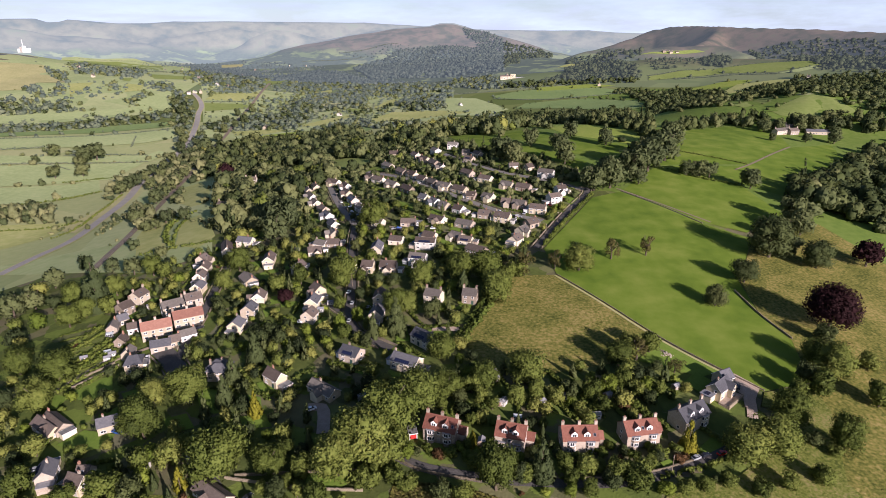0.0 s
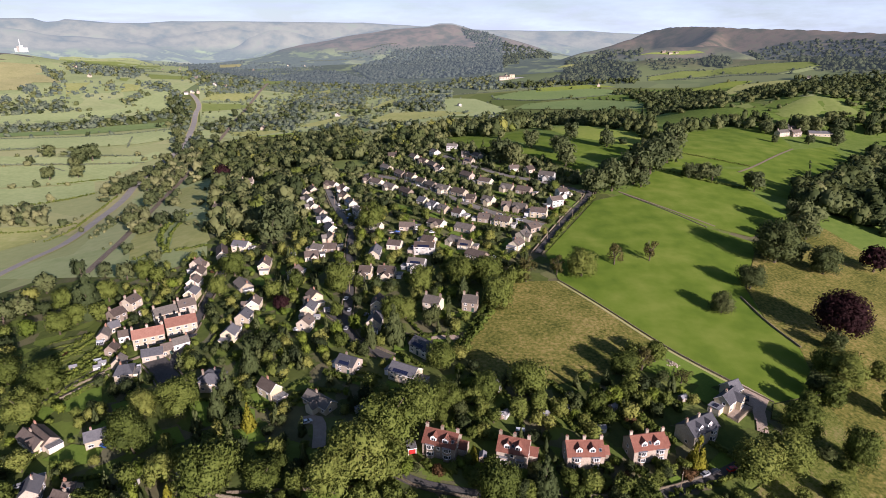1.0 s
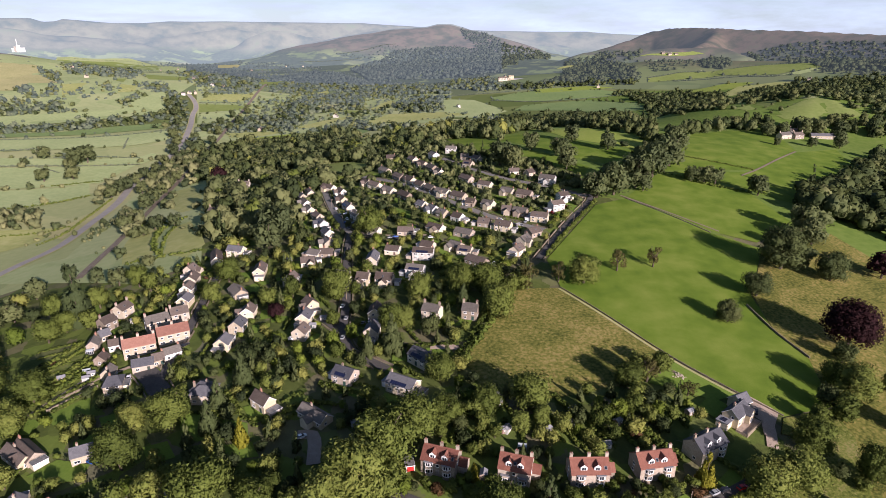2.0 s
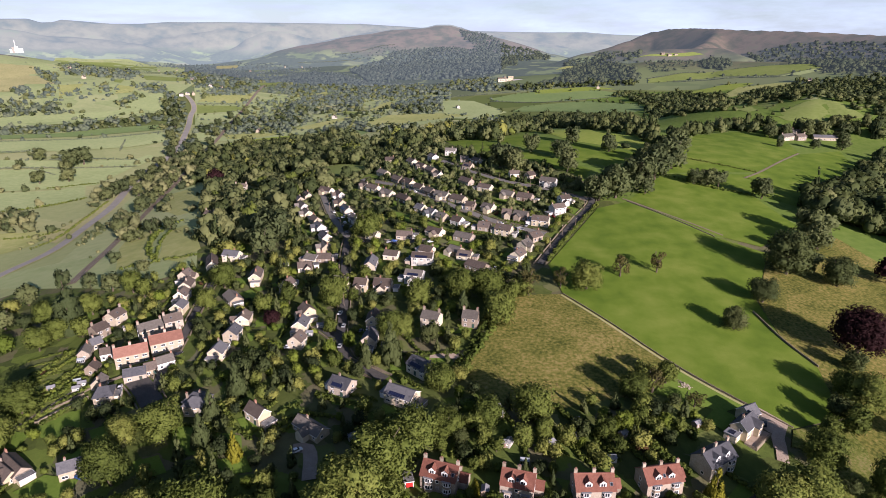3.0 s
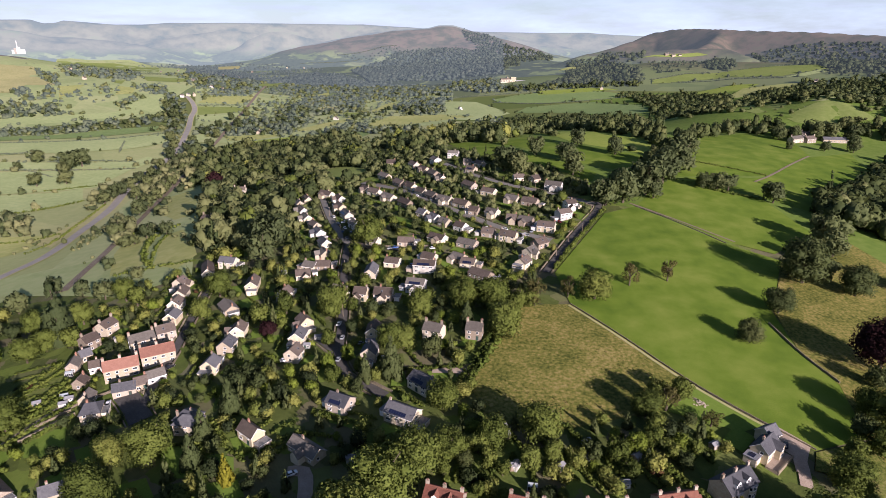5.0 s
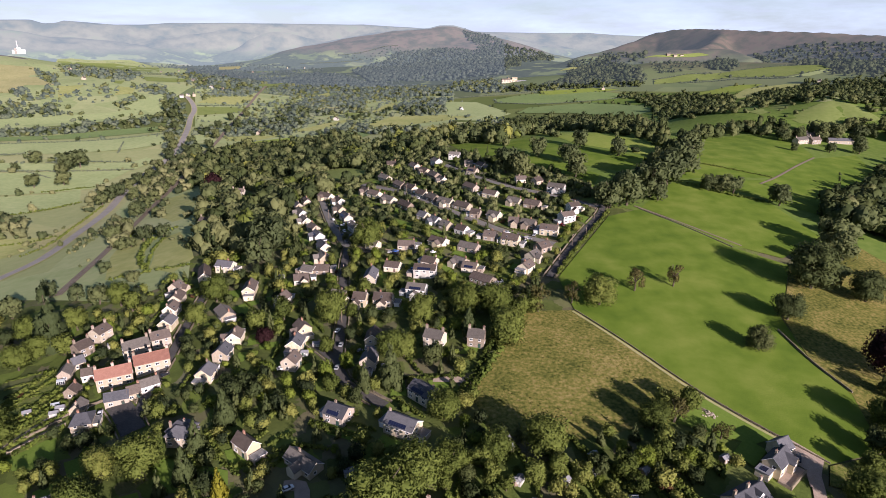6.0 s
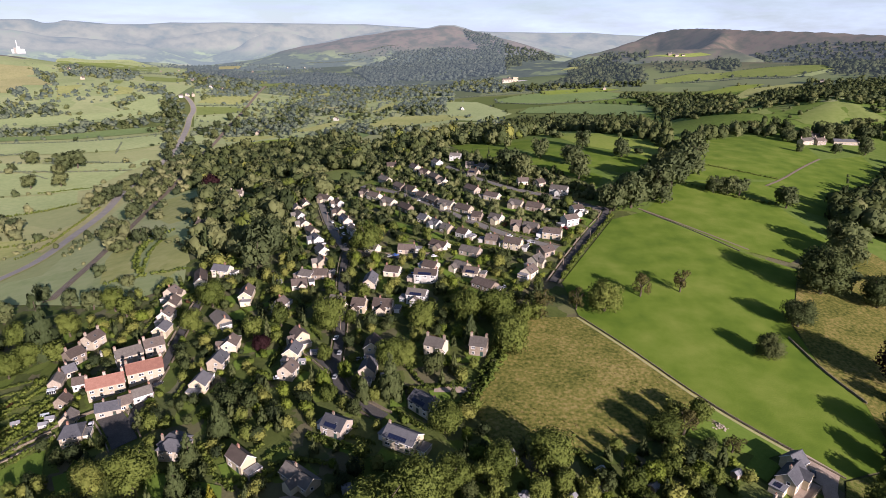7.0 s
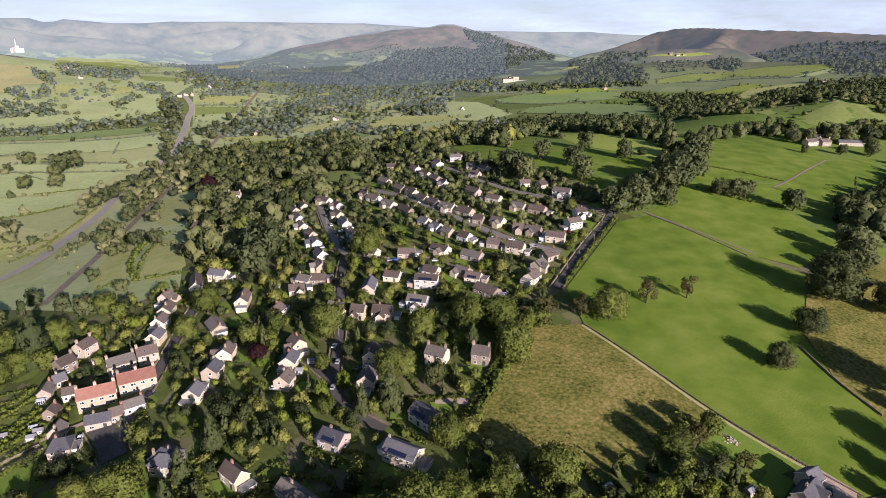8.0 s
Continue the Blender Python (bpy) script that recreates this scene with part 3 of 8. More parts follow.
def strip(line, width, lift, step=3.0, crown=0.0):
    """Vertices and faces of a band along a line, draped on the ground."""
    c = softened(line, step)
    t = np.gradient(c, axis=0)
    t /= np.hypot(t[:, 0], t[:, 1])[:, None] + 1e-9
    nrm = np.stack([-t[:, 1], t[:, 0]], 1)
    cols = [c + nrm * width * s for s in (-0.5, -0.25, 0, 0.25, 0.5)]
    v = []
    for p, k in zip(cols, (0, 0.7, 1, 0.7, 0)):
        z = height(p[:, 0], p[:, 1]) + lift + np.hypot(p[:, 0], p[:, 1]) * 0.0008 + crown * k
        v.append(np.column_stack([p, z]))
    v = np.stack(v, 1)
    n_, w_ = v.shape[:2]
    i = np.arange(n_ * w_).reshape(n_, w_)
    f = np.stack([i[:-1, 1:], i[1:, 1:], i[1:, :-1], i[:-1, :-1]], -1).reshape(-1, 4)
    return v.reshape(-1, 3), f[:, ::-1]


ROAD_SAY = {"main_road": ("concrete", "pale grey two-lane valley road"), "railway": ("ballast", "rusty brown railway track bed with steel rails"),
            "road": ("asphalt", "worn dark asphalt village road"), "street": ("street", "pale worn asphalt estate street"), "drive": ("gravel", "pinkish gravel driveway"), "footpath": ("path", "narrow trodden path of darker grass"), "verge": ("tan", "strip of bleached long grass beside a field wall"), "track": ("ballast", "strip of bleached grass and earth along a field boundary")}


LANES = []


def road(width, kind, line):
    ROADS.append((width, line))
    if kind in ("road", "street") and width > 4.3:
        LANES.append((width, line))
    v, f = strip(line, width, 0.16, crown=0.04)
    body = tagged(new(kind, mesh_of(kind, v, f, M[ROAD_SAY[kind][0]], True)), ROAD_SAY[kind][1], kind.replace("_", " "), kind="structure")
    if kind == "railway":
        for side in (-1.9, -0.5, 0.5, 1.9):
            c = softened(line, 3.0)
            t = np.gradient(c, axis=0)
            t /= np.hypot(t[:, 0], t[:, 1])[:, None]
            rv, rf = strip([tuple(p) for p in c + np.stack([-t[:, 1], t[:, 0]], 1) * side], 0.16, 0.42)
            rail = new("rail", mesh_of("rail", rv, rf, M["steel"]))
            rail.parent = body
    if kind == "main_road":
        for side in (-width / 2 - 0.6, width / 2 + 0.6):
            c = softened(line, 3.0)
            t = np.gradient(c, axis=0)
            t /= np.hypot(t[:, 0], t[:, 1])[:, None]
            rv, rf = strip([tuple(p) for p in c + np.stack([-t[:, 1], t[:, 0]], 1) * side], 1.4, 0.2)
            kerb = new("verge", mesh_of("verge", rv, rf, M["tan"]))
            kerb.parent = body


def wallrun(kind, tall, line, gates=False):
    """A dry-stone wall: uneven courses of blocks with a rough coping; gates leaves gaps for drives and side roads."""
    c = softened(line, 0.9)
    clear = np.ones(len(c), bool)
    if gates:
        clear = np.arange(len(c)) % 19 < 15
        for w, other in ROADS:
            clear &= off_line(c[:, 0], c[:, 1], other) > w / 2 + 0.5
        for hx, hy, hr in TAKEN:
            clear &= np.hypot(c[:, 0] - hx, c[:, 1] - hy) > hr * 0.85
    rnd = np.random.RandomState(len(line) * 7 + int(abs(line[0][0])))
    t = np.gradient(c, axis=0)
    t /= np.hypot(t[:, 0], t[:, 1])[:, None] + 1e-9
    v, f = [], []
    for (x, y), (tx, ty) in zip(c[clear], t[clear]):
        g = float(height(x, y))
        z = g - 0.4
        for course in range(3):
            hh = tall * (0.5 if course == 0 else 0.28) * rnd.uniform(0.85, 1.15) + (0.4 if course == 0 else 0)
            half, thick = rnd.uniform(0.40, 0.47), rnd.uniform(0.22, 0.30) - 0.03 * course
            jog = rnd.uniform(-0.05, 0.05)
            b = len(v)
            for dz in (z, z + hh):
                for s, w in ((-1, -1), (1, -1), (1, 1), (-1, 1)):
                    v.append((x + tx * half * s - ty * (thick * w + jog), y + ty * half * s + tx * (thick * w + jog), dz))
            f += [(b + 4, b + 5, b + 6, b + 7), (b, b + 1, b + 5, b + 4), (b + 1, b + 2, b + 6, b + 5), (b + 2, b + 3, b + 7, b + 6), (b + 3, b, b + 4, b + 7)]
            z += hh
    tagged(new("field_wall", mesh_of("field_wall", v, f, M["drystone"])), "weathered dry-stone boundary wall with rough coping", "stone wall", kind="structure")


def lane_walls():
    """Low garden walls along both sides of the village lanes."""
    for width, line in LANES:
        c = softened(line, 6.0)
        t = np.gradient(c, axis=0)
        t /= np.hypot(t[:, 0], t[:, 1])[:, None]
        for side in (-width / 2 - 1.1, width / 2 + 1.1):
            wallrun("stone", 0.9, [tuple(p) for p in c + np.stack([-t[:, 1], t[:, 0]], 1) * side], True)


HEDGES, WOODS = [], []


def hedge(tall, thick, line):
    HEDGES.append((tall, thick, line))
    ROADS.append((thick, line))


def wood(kind, outline):
    WOODS.append((kind, outline))


# ---- fields, roads, walls, hedges and woods ----
field("lush", [(63, 340), (114, 429), (139, 442), (179, 381), (203, 360), (167, 301), (161.6, 265.6), (166.6, 245.4), (158.3, 214.5), (133.8, 207.3), (101.3, 245.3), (65, 305)])
field("lush", [(143, 447), (188, 509), (208, 505), (246, 467), (249, 406), (204, 369), (181, 384)])
field("lush", [(191, 514), (264, 664), (355, 727), (400, 705), (371, 617), (280, 529)])
field("lush", [(277, 522), (371, 615), (434, 649), (391, 548), (320, 490), (272, 447), (248, 473), (212, 509), (192, 511)])
field("rough", [(10.2, 242.9), (39, 305), (65, 305), (102.1, 244.4), (84.8, 226.1), (42.7, 214.8), (16.3, 219.8)])
field("rough", [(168, 301), (202, 358), (247, 398), (267, 392), (276, 336), (258.0, 278.2), (191.4, 185.3), (146.3, 136.9), (137.2, 160.5), (152.7, 198.8), (158.4, 214.2), (166.8, 245.4), (161.9, 265.6)])
field("lawn", [(-107.7, 215.7), (-97.1, 213.8), (-86.3, 196.6), (-94.6, 197.4)])
field("lawn", [(-82.5, 194.0), (-71.1, 195.4), (-66.2, 187.6), (-77.3, 186.2)])
field("lawn", [(93.5, 174.1), (102.1, 181.7), (104.2, 175.4), (94.9, 170.5)])
field("lawn", [(-46.9, 162.3), (-28.1, 160.8), (-35.1, 156.2), (-47.0, 158.1)])
field("lawn", [(-23.2, 253.2), (-17.3, 252.2), (-15.9, 242.1), (-22.3, 242.4)])
field("lawn", [(-7.5, 251.4), (1.4, 252.0), (1.3, 244.5), (-5.2, 244.7)])
field("lawn", [(-168.4, 222.8), (-151.1, 229.3), (-143.6, 215.3), (-157.1, 212.5)])
field("rough", [(-17.7, 153.0), (-16.3, 160.0), (8.7, 155.4), (21.5, 150.4), (13.7, 144.0), (-16.9, 144.3)])
road(4.8,"street", [(-106, 525), (-89, 466), (-76, 428), (-63.5, 397.2)])
road(4.5,"road", [(-63, 396), (-61, 367), (-56, 334), (-53, 314), (-50.3, 291.4), (-48.8, 268.4), (-42.2, 251.1), (-33.3, 244.0), (-23.9, 236.4)])
road(5.2,"street", [(-73, 548), (-31, 506), (0, 457), (23, 427), (40, 407), (59, 392), (69, 385)])
road(5.2,"street", [(1, 585), (22, 539), (49, 502), (73, 483), (101, 457), (112, 448)])
road(4.4,"road", [(58, 341), (70, 364), (81, 385), (96, 412), (111, 436), (116, 452)])
road(4.5,"road", [(-63, 396), (-34, 382), (-10, 381)])
road(4.5,"road", [(-48.8, 268.4), (-57.7, 279.1), (-62.4, 283.7)])
road(4.4,"road", [(-138, 346), (-134, 313), (-129.3, 283.2), (-126.7, 252.6), (-122.4, 230.7)])
road(4.2,"road", [(-21.4, 173.1), (-8.7, 164.8), (3.1, 161.9), (14.7, 159.4), (28.1, 158.2), (52.9, 157.2), (71.0, 160.0), (89.3, 166.7), (101.8, 172.3), (110.7, 178.1)])
road(4.0,"drive", [(111.8, 204.7), (121.4, 211.6), (128.0, 209.0), (124.9, 198.7), (121.4, 190.6)])
road(5.0,"drive", [(-54.5, 197.6), (-47.8, 198.8), (-45.5, 182.7)])
road(4.0,"drive", [(-5.3, 252.3), (3.6, 251.9), (10.2, 250.3)])
road(4.0,"road", [(-75.1, 155.1), (-80.7, 162.8), (-89.5, 167.2)])
road(1.3, "verge", [(63.7, 304.2), (81.0, 277.1), (100.0, 244.5), (116.2, 224.6), (129.0, 211.5)])
wallrun("stone",0.8, [(65, 305), (82.3, 277.9), (101.3, 245.3), (117.5, 225.4), (134.2, 208.0)])
field("lawn", [(-105.2, 210.7), (-96.6, 206.2), (-87.1, 198.3), (-98.4, 199.1)])
field("lawn", [(-163.6, 222.1), (-153.4, 223.2), (-147.4, 216.4), (-151.1, 210.9)])
field("lawn", [(-87.3, 209.3), (-75.9, 205.8), (-73.7, 199.3), (-85.0, 200.1)])
wallrun("stone", 1.3, [(-168.0, 226.5), (-162.4, 232.4), (-155.5, 238.9)])
wallrun("stone",0.7, [(140, 443), (161, 412), (179, 382)])
wallrun("stone",1.1, [(159.5, 289.7), (161.6, 265.6), (167.3, 246.8)])
wallrun("stone",1.3, [(64, 346), (73, 363), (84, 385), (99, 411), (115, 437)])
hedge(3.2,2.0, [(64, 344), (73, 362), (85, 383), (100, 409), (115, 435)])
wallrun("stone",1.0, [(-17.0, 168.9), (-8.7, 163.3), (3.1, 160.2), (12.7, 158.2)])
wallrun("stone",1.0, [(-72.4, 163.5), (-56.1, 163.4), (-44.3, 163.9), (-28.4, 163.8)])
wallrun("stone",1.0, [(-75.7, 162.5), (-58.8, 158.6), (-42.7, 156.0), (-27.3, 155.1)])
hedge(2.2,2.0, [(4.4, 241.2), (12.7, 255.6), (18.9, 271.9), (22.9, 282.0)])
hedge(1.8,1.6, [(31, 521), (45, 500), (64, 482)])
hedge(1.8,1.8, [(66, 481), (87, 467), (104, 450)])
hedge(1.8,1.6, [(41, 407), (54, 397)])
hedge(1.6,1.6, [(-23.2, 253.2), (8.1, 253.7)])
hedge(2.2,2.2, [(72.9, 201.7), (79.2, 192.0), (85.3, 184.0)])
hedge(2.0,2.0, [(98.5, 184.5), (102.6, 178.9), (106.8, 174.1)])
hedge(1.8,1.8, [(75.1, 160.3), (95.2, 166.4), (105.5, 171.4)])
hedge(2.0,2.0, [(53.1, 206.5), (59.5, 193.8)])
hedge(2.0,2.0, [(45.5, 217.5), (52.4, 203.0)])
hedge(2.5,2.5, [(-199, 400), (-217, 448), (-222, 478)])
hedge(2.5,3.0, [(190, 511), (217, 479), (246, 467)])
hedge(2.2,2.2, [(215, 578), (242, 554), (281, 530)])
wood("dense", [(-241, 609), (-327, 918), (-245, 956), (-136, 975), (-76, 564), (-114, 523), (-112, 461), (-117, 371), (-143, 379), (-178, 441)])
wood("dense", [(287, 469), (328, 521), (402, 569), (499, 654), (551, 630), (351, 378), (306, 378), (298, 408), (254, 404)])
wood("open", [(-320, 352), (-271, 350), (-211, 314), (-186.9, 281.1), (-199.5, 258.9), (-180.1, 224.8), (-171.6, 204.3), (-198.7, 201.3)])
wood("garden", [(-198.7, 201.3), (-177.2, 228.5), (-193.3, 295.3), (-193, 357), (-157, 384), (-127, 521), (-126, 739), (67, 589), (112, 526), (123, 465), (62, 342), (30.4, 299.0), (9.7, 243.8), (15.7, 210.2), (36.2, 202.9), (78.1, 203.5), (98.7, 185.1), (71.1, 160.2), (-17.0, 168.9), (-33.9, 148.9), (-156.5, 147.3)])
wood("open", [(120.6, 183.1), (139.8, 196.3), (141.4, 187.2), (126.0, 171.1), (108.1, 163.9), (103.7, 167.5)])
field("scrub", [(137.7, 194.6), (156.4, 210.8), (156.5, 197.4), (140.1, 160.7), (149.3, 136.1), (63.5, 136.5), (74.6, 153.3), (100.9, 161.2), (122.8, 174.9)])
wood("open", [(167.8, 247.7), (200.3, 255.3), (182.9, 227.9), (157.0, 214.4)])
wood("sparse", [(121.0, 169.5), (150.7, 187.8), (176.0, 202.2), (154.1, 152.5), (114.7, 150.4)])
wood("bush", [(76.2, 158.0), (104.9, 170.1), (125.3, 169.7), (118.5, 150.5), (73.0, 148.9)])
wood("garden", [(13.2, 206.7), (41.3, 206.4), (69.7, 206.8), (97.6, 226.6), (108.0, 217.2), (99.3, 200.8), (64.9, 188.6), (25.7, 191.3)])
field("allot", [(-200.1, 247.5), (-186.6, 282.3), (-151.8, 241.9), (-151.2, 231.9), (-166.3, 216.2), (-183.1, 225.3)])
field("lawn", [(-149.6, 184.6), (-142.9, 192.3), (-128.3, 188.5), (-127.7, 181.2), (-135.9, 180.2)])
field("lawn", [(-193.9, 218.3), (-182.9, 221.2), (-163.0, 216.0), (-164.0, 207.6), (-181.0, 210.8)])
field("lawn", [(-47.0, 228.3), (-41.6, 227.4), (-30.2, 220.0), (-32.7, 217.1), (-44.1, 221.7)])
field("lawn", [(-88.6, 286.4), (-79.3, 287.1), (-78.6, 282.7), (-86.7, 281.0)])
field("lawn", [(-108, 330), (-96, 335), (-94, 330), (-105, 325)])
field("lawn", [(-42, 314), (-31, 313), (-32, 308), (-42, 309)])
field("lawn", [(-6, 369), (3, 361), (6, 348), (0, 352)])
field("lawn", [(44, 362), (55, 369), (58, 362), (46, 353)])
field("lawn", [(97, 432), (102, 426), (97, 414), (93, 420)])
field("lawn", [(5.0, 269.8), (11.5, 277.5), (17.0, 278.1), (13.5, 269.4)])
field("lawn", [(-221, 333), (-206, 335), (-195, 314), (-206, 315)])
field("lawn", [(-35, 443), (-19, 427), (-20, 415), (-32, 427)])
field("lawn", [(-61, 457), (-38, 431), (-41, 420), (-59, 439)])
field("lawn", [(-208, 621), (-160, 554), (-166, 526), (-190, 560)])
wallrun("stone",0.9, [(16.8, 161.1), (28.3, 160.1), (53.4, 159.4), (71.7, 162.2), (90.6, 169.0)])
wallrun("stone",0.9, [(-163.2, 234.6), (-154.5, 244.7), (-144.6, 250.8)])
wallrun("stone",0.9, [(-41.2, 253.0), (-31.2, 245.1), (-22.1, 239.3)])
hedge(2.3,1.7, [(-192.3, 238.3), (-186.6, 252.5), (-178.4, 272.1)])
hedge(2.3,1.7, [(-184.7, 229.8), (-177.9, 242.9), (-169.8, 261.9)])
hedge(2.3,1.7, [(-177.1, 223.5), (-171.1, 236.1), (-162.1, 252.5)])
hedge(2.3,1.7, [(-169.9, 219.1), (-164.3, 231.4), (-155.9, 244.5)])
hedge(2.3,1.7, [(-165.2, 216.8), (-159.2, 227.2), (-151.5, 235.1)])
hedge(1.6,1.4, [(-47.6, 229.2), (-35.0, 226.5), (-26.6, 222.7)])
hedge(1.6,1.4, [(-17.4, 268.8), (-11.0, 256.7), (-7.6, 254.4)])
hedge(1.6,1.4, [(62.5, 206.6), (67.7, 194.9), (71.5, 188.7)])
hedge(1.6,1.4, [(34.8, 210.0), (41.1, 197.8), (44.5, 191.4)])
hedge(1.5,1.3, [(-42, 310), (-25, 307)])
hedge(1.5,1.3, [(38.9, 159.7), (52.4, 159.4)])
hedge(1.5,1.3, [(-31, 417), (-7, 395), (3, 388)])
hedge(1.5,1.3, [(27, 437), (41, 425), (52, 418)])
hedge(1.5,1.3, [(31, 489), (47, 476), (69, 457)])
wood("bush", [(-16.2, 172.4), (15.4, 169.2), (43.7, 169.2), (76.6, 170.9), (93.9, 175.8), (89.7, 170.3), (72.1, 163.2), (53.7, 160.8), (28.5, 161.5), (3.2, 164.2), (-10.8, 166.9)])
wood("bush", [(13.2, 206.7), (41.3, 206.4), (69.7, 206.8), (97.6, 226.6), (108.0, 217.2), (99.3, 200.8), (64.9, 188.6), (25.7, 191.3)])
road(2.6,"drive", [(-168.1, 229.6), (-161.1, 237.9), (-154.5, 244.7), (-144.6, 250.8)])
field("meadow", [(288, 1172), (388, 786), (522, 742), (593, 673), (330, 342), (273, 335), (243, 393), (177, 379), (139, 437), (138, 504)])
wood("dense", [(311, 508), (362, 548), (460, 602), (333, 419), (292, 422), (264, 408), (259, 420)])
wood("belt", [(235, 400), (263, 416), (247, 386), (219, 368)])
field("lea", [(-198, 403), (-221, 471), (-197, 465), (-171, 412), (-175, 388)])
road(1.7,"track", [(138, 449), (152, 429), (166, 410), (186, 384)])
road(2.0,"track", [(261, 510), (287, 532), (324, 571), (370, 617)])
hedge(1.6,1.4, [(52.7, 185.9), (46.9, 196.9)])
hedge(1.6,1.4, [(59.1, 195.7), (54.7, 210.8)])
hedge(1.8,1.6, [(80.4, 192.4), (72.5, 206.1)])
hedge(1.8,1.6, [(96.2, 203.8), (87.5, 211.6)])
hedge(1.6,1.4, [(30.4, 193.6), (27.3, 206.4), (23.3, 215.7)])
field("lawn", [(-12.7, 172.8), (-9.5, 173.9), (-6.5, 171.1), (-9.7, 169.5)])
field("lawn", [(40.8, 162.6), (44.3, 164.1), (46.6, 162.2), (43.1, 160.2)])
field("lawn", [(77.0, 167.3), (80.8, 169.0), (82.1, 166.9), (77.8, 164.8)])
road(9,"road", [(-137.0, 247.9), (-129.6, 240.2), (-120.8, 229.2)])
wood("garden", [(16.4, 221.0), (42.8, 215.6), (77.0, 225.1), (101.2, 244.8), (101.5, 226.7), (69.5, 206.1), (13.1, 205.9)])
wood("garden", [(-16.3, 173.5), (15.5, 170.8), (43.9, 170.3), (77.0, 172.0), (94.1, 176.3), (89.7, 170.3), (71.9, 162.7), (53.6, 160.3), (28.4, 161.1), (3.2, 163.6), (-10.8, 166.4)])
wood("bush", [(12.5, 155.4), (52.1, 154.0), (75.7, 156.6), (73.8, 151.1), (12.2, 150.4)])
wallrun("stone",1.6, [(-165.0, 221.5), (-158.5, 228.4), (-152.0, 236.0)])
road(1.6,"drive", [(-167.2, 223.5), (-160.2, 230.3), (-154.0, 237.7)])
road(1.2,"drive", [(-182.8, 226.9), (-175.7, 239.3), (-167.9, 257.8)])
road(1.2,"drive", [(-173.4, 220.4), (-166.9, 233.6), (-159.4, 249.0)])
field("lawn", [(102.4, 243.0), (117.0, 224.2), (122.0, 219.4), (111.0, 215.5), (100.3, 219.9), (86.7, 225.8)])
field("scrub", [(133.9, 206.6), (157.5, 213.0), (156.1, 197.4), (138.1, 195.3), (128.6, 198.2)])
field("ground", [(-120, 546), (-84, 631), (-43, 714), (43, 667), (104, 555), (124, 466), (101, 407), (58, 384), (-11, 399), (-85, 416)])
field("meadow", [(7, 1150), (141, 1268), (304, 1147), (138, 504), (139, 437), (119, 455), (111, 523), (66, 584), (10, 631)])
wood("open", [(155.4, 229.7), (168.9, 230.7), (170.5, 208.4), (171.9, 189.4), (148.4, 161.2), (139.1, 165.5), (151.3, 200.3)])
field("pasture", [(-132, 640), (-109, 646), (-81, 613), (-70, 584), (-91, 566), (-115, 586)])
field("pasture", [(-140, 431), (-133, 437), (-123, 429), (-122, 415), (-132, 414)])
field("rough", [(-192, 645), (-172, 660), (-152, 626), (-159, 589)])
field("gravel", [(126.5, 218.5), (133.8, 209.7), (130.7, 205.7), (124.7, 197.4), (121.4, 197.2), (124.0, 204.7), (121.1, 208.7)])
field("meadow", [(373, 1541), (703, 1446), (1004, 1164), (593, 673), (522, 742), (388, 786), (288, 1172)])
hedge(3.2,3.2, [(38, 303), (24.0, 271.6), (10.7, 243.8)])
hedge(1.8,1.6, [(-64.8, 217.2), (-58.7, 222.9)])
hedge(1.8,1.6, [(-51.2, 226.6), (-42.1, 222.7), (-32.8, 219.8)])
hedge(1.8,1.6, [(-61.1, 206.6), (-55.5, 212.1), (-51.4, 216.9)])
hedge(1.8,1.6, [(-73.9, 215.6), (-67.9, 223.8)])
hedge(1.6,1.4, [(-98.7, 242.7), (-91.7, 249.2)])
hedge(1.6,1.4, [(-37.4, 268.1), (-26.6, 261.1)])
field("lawn", [(-79.2, 215.9), (-75.2, 218.5), (-70.7, 212.0), (-74.0, 208.5)])
field("lawn", [(-50.2, 269.2), (-43.0, 272.1), (-39.3, 264.1), (-46.2, 260.5)])
hedge(2.2,1.7, [(-196.2, 243.3), (-190.8, 255.4), (-183.5, 277.9)])
hedge(2.2,1.7, [(-180.7, 226.6), (-174.5, 239.5), (-166.2, 257.4)])
field("lawn", [(-139.6, 214.8), (-132.3, 217.7), (-124.9, 208.5), (-132.5, 205.8)])
field("lawn", [(-112.4, 195.7), (-104.2, 198.3), (-97.3, 189.4), (-106.0, 186.4)])
hedge(1.8,1.6, [(-62.4, 214.1), (-54.1, 216.8), (-42.4, 213.7)])
hedge(1.8,1.6, [(-52.0, 228.7), (-41.8, 223.7), (-32.1, 219.6)])
hedge(1.6,1.4, [(-92.2, 236.1), (-86.4, 240.9)])
hedge(1.6,1.4, [(-82.6, 249.1), (-76.5, 254.9)])
field("lawn", [(-80.7, 215.6), (-74.0, 217.4), (-67.5, 208.2), (-73.8, 204.8)])
field("slope", [(-168.2, 162.3), (-92.8, 156.2), (-15.4, 147.4), (70.1, 140.5), (153.9, 142.1), (260, -200), (-260, -200)])
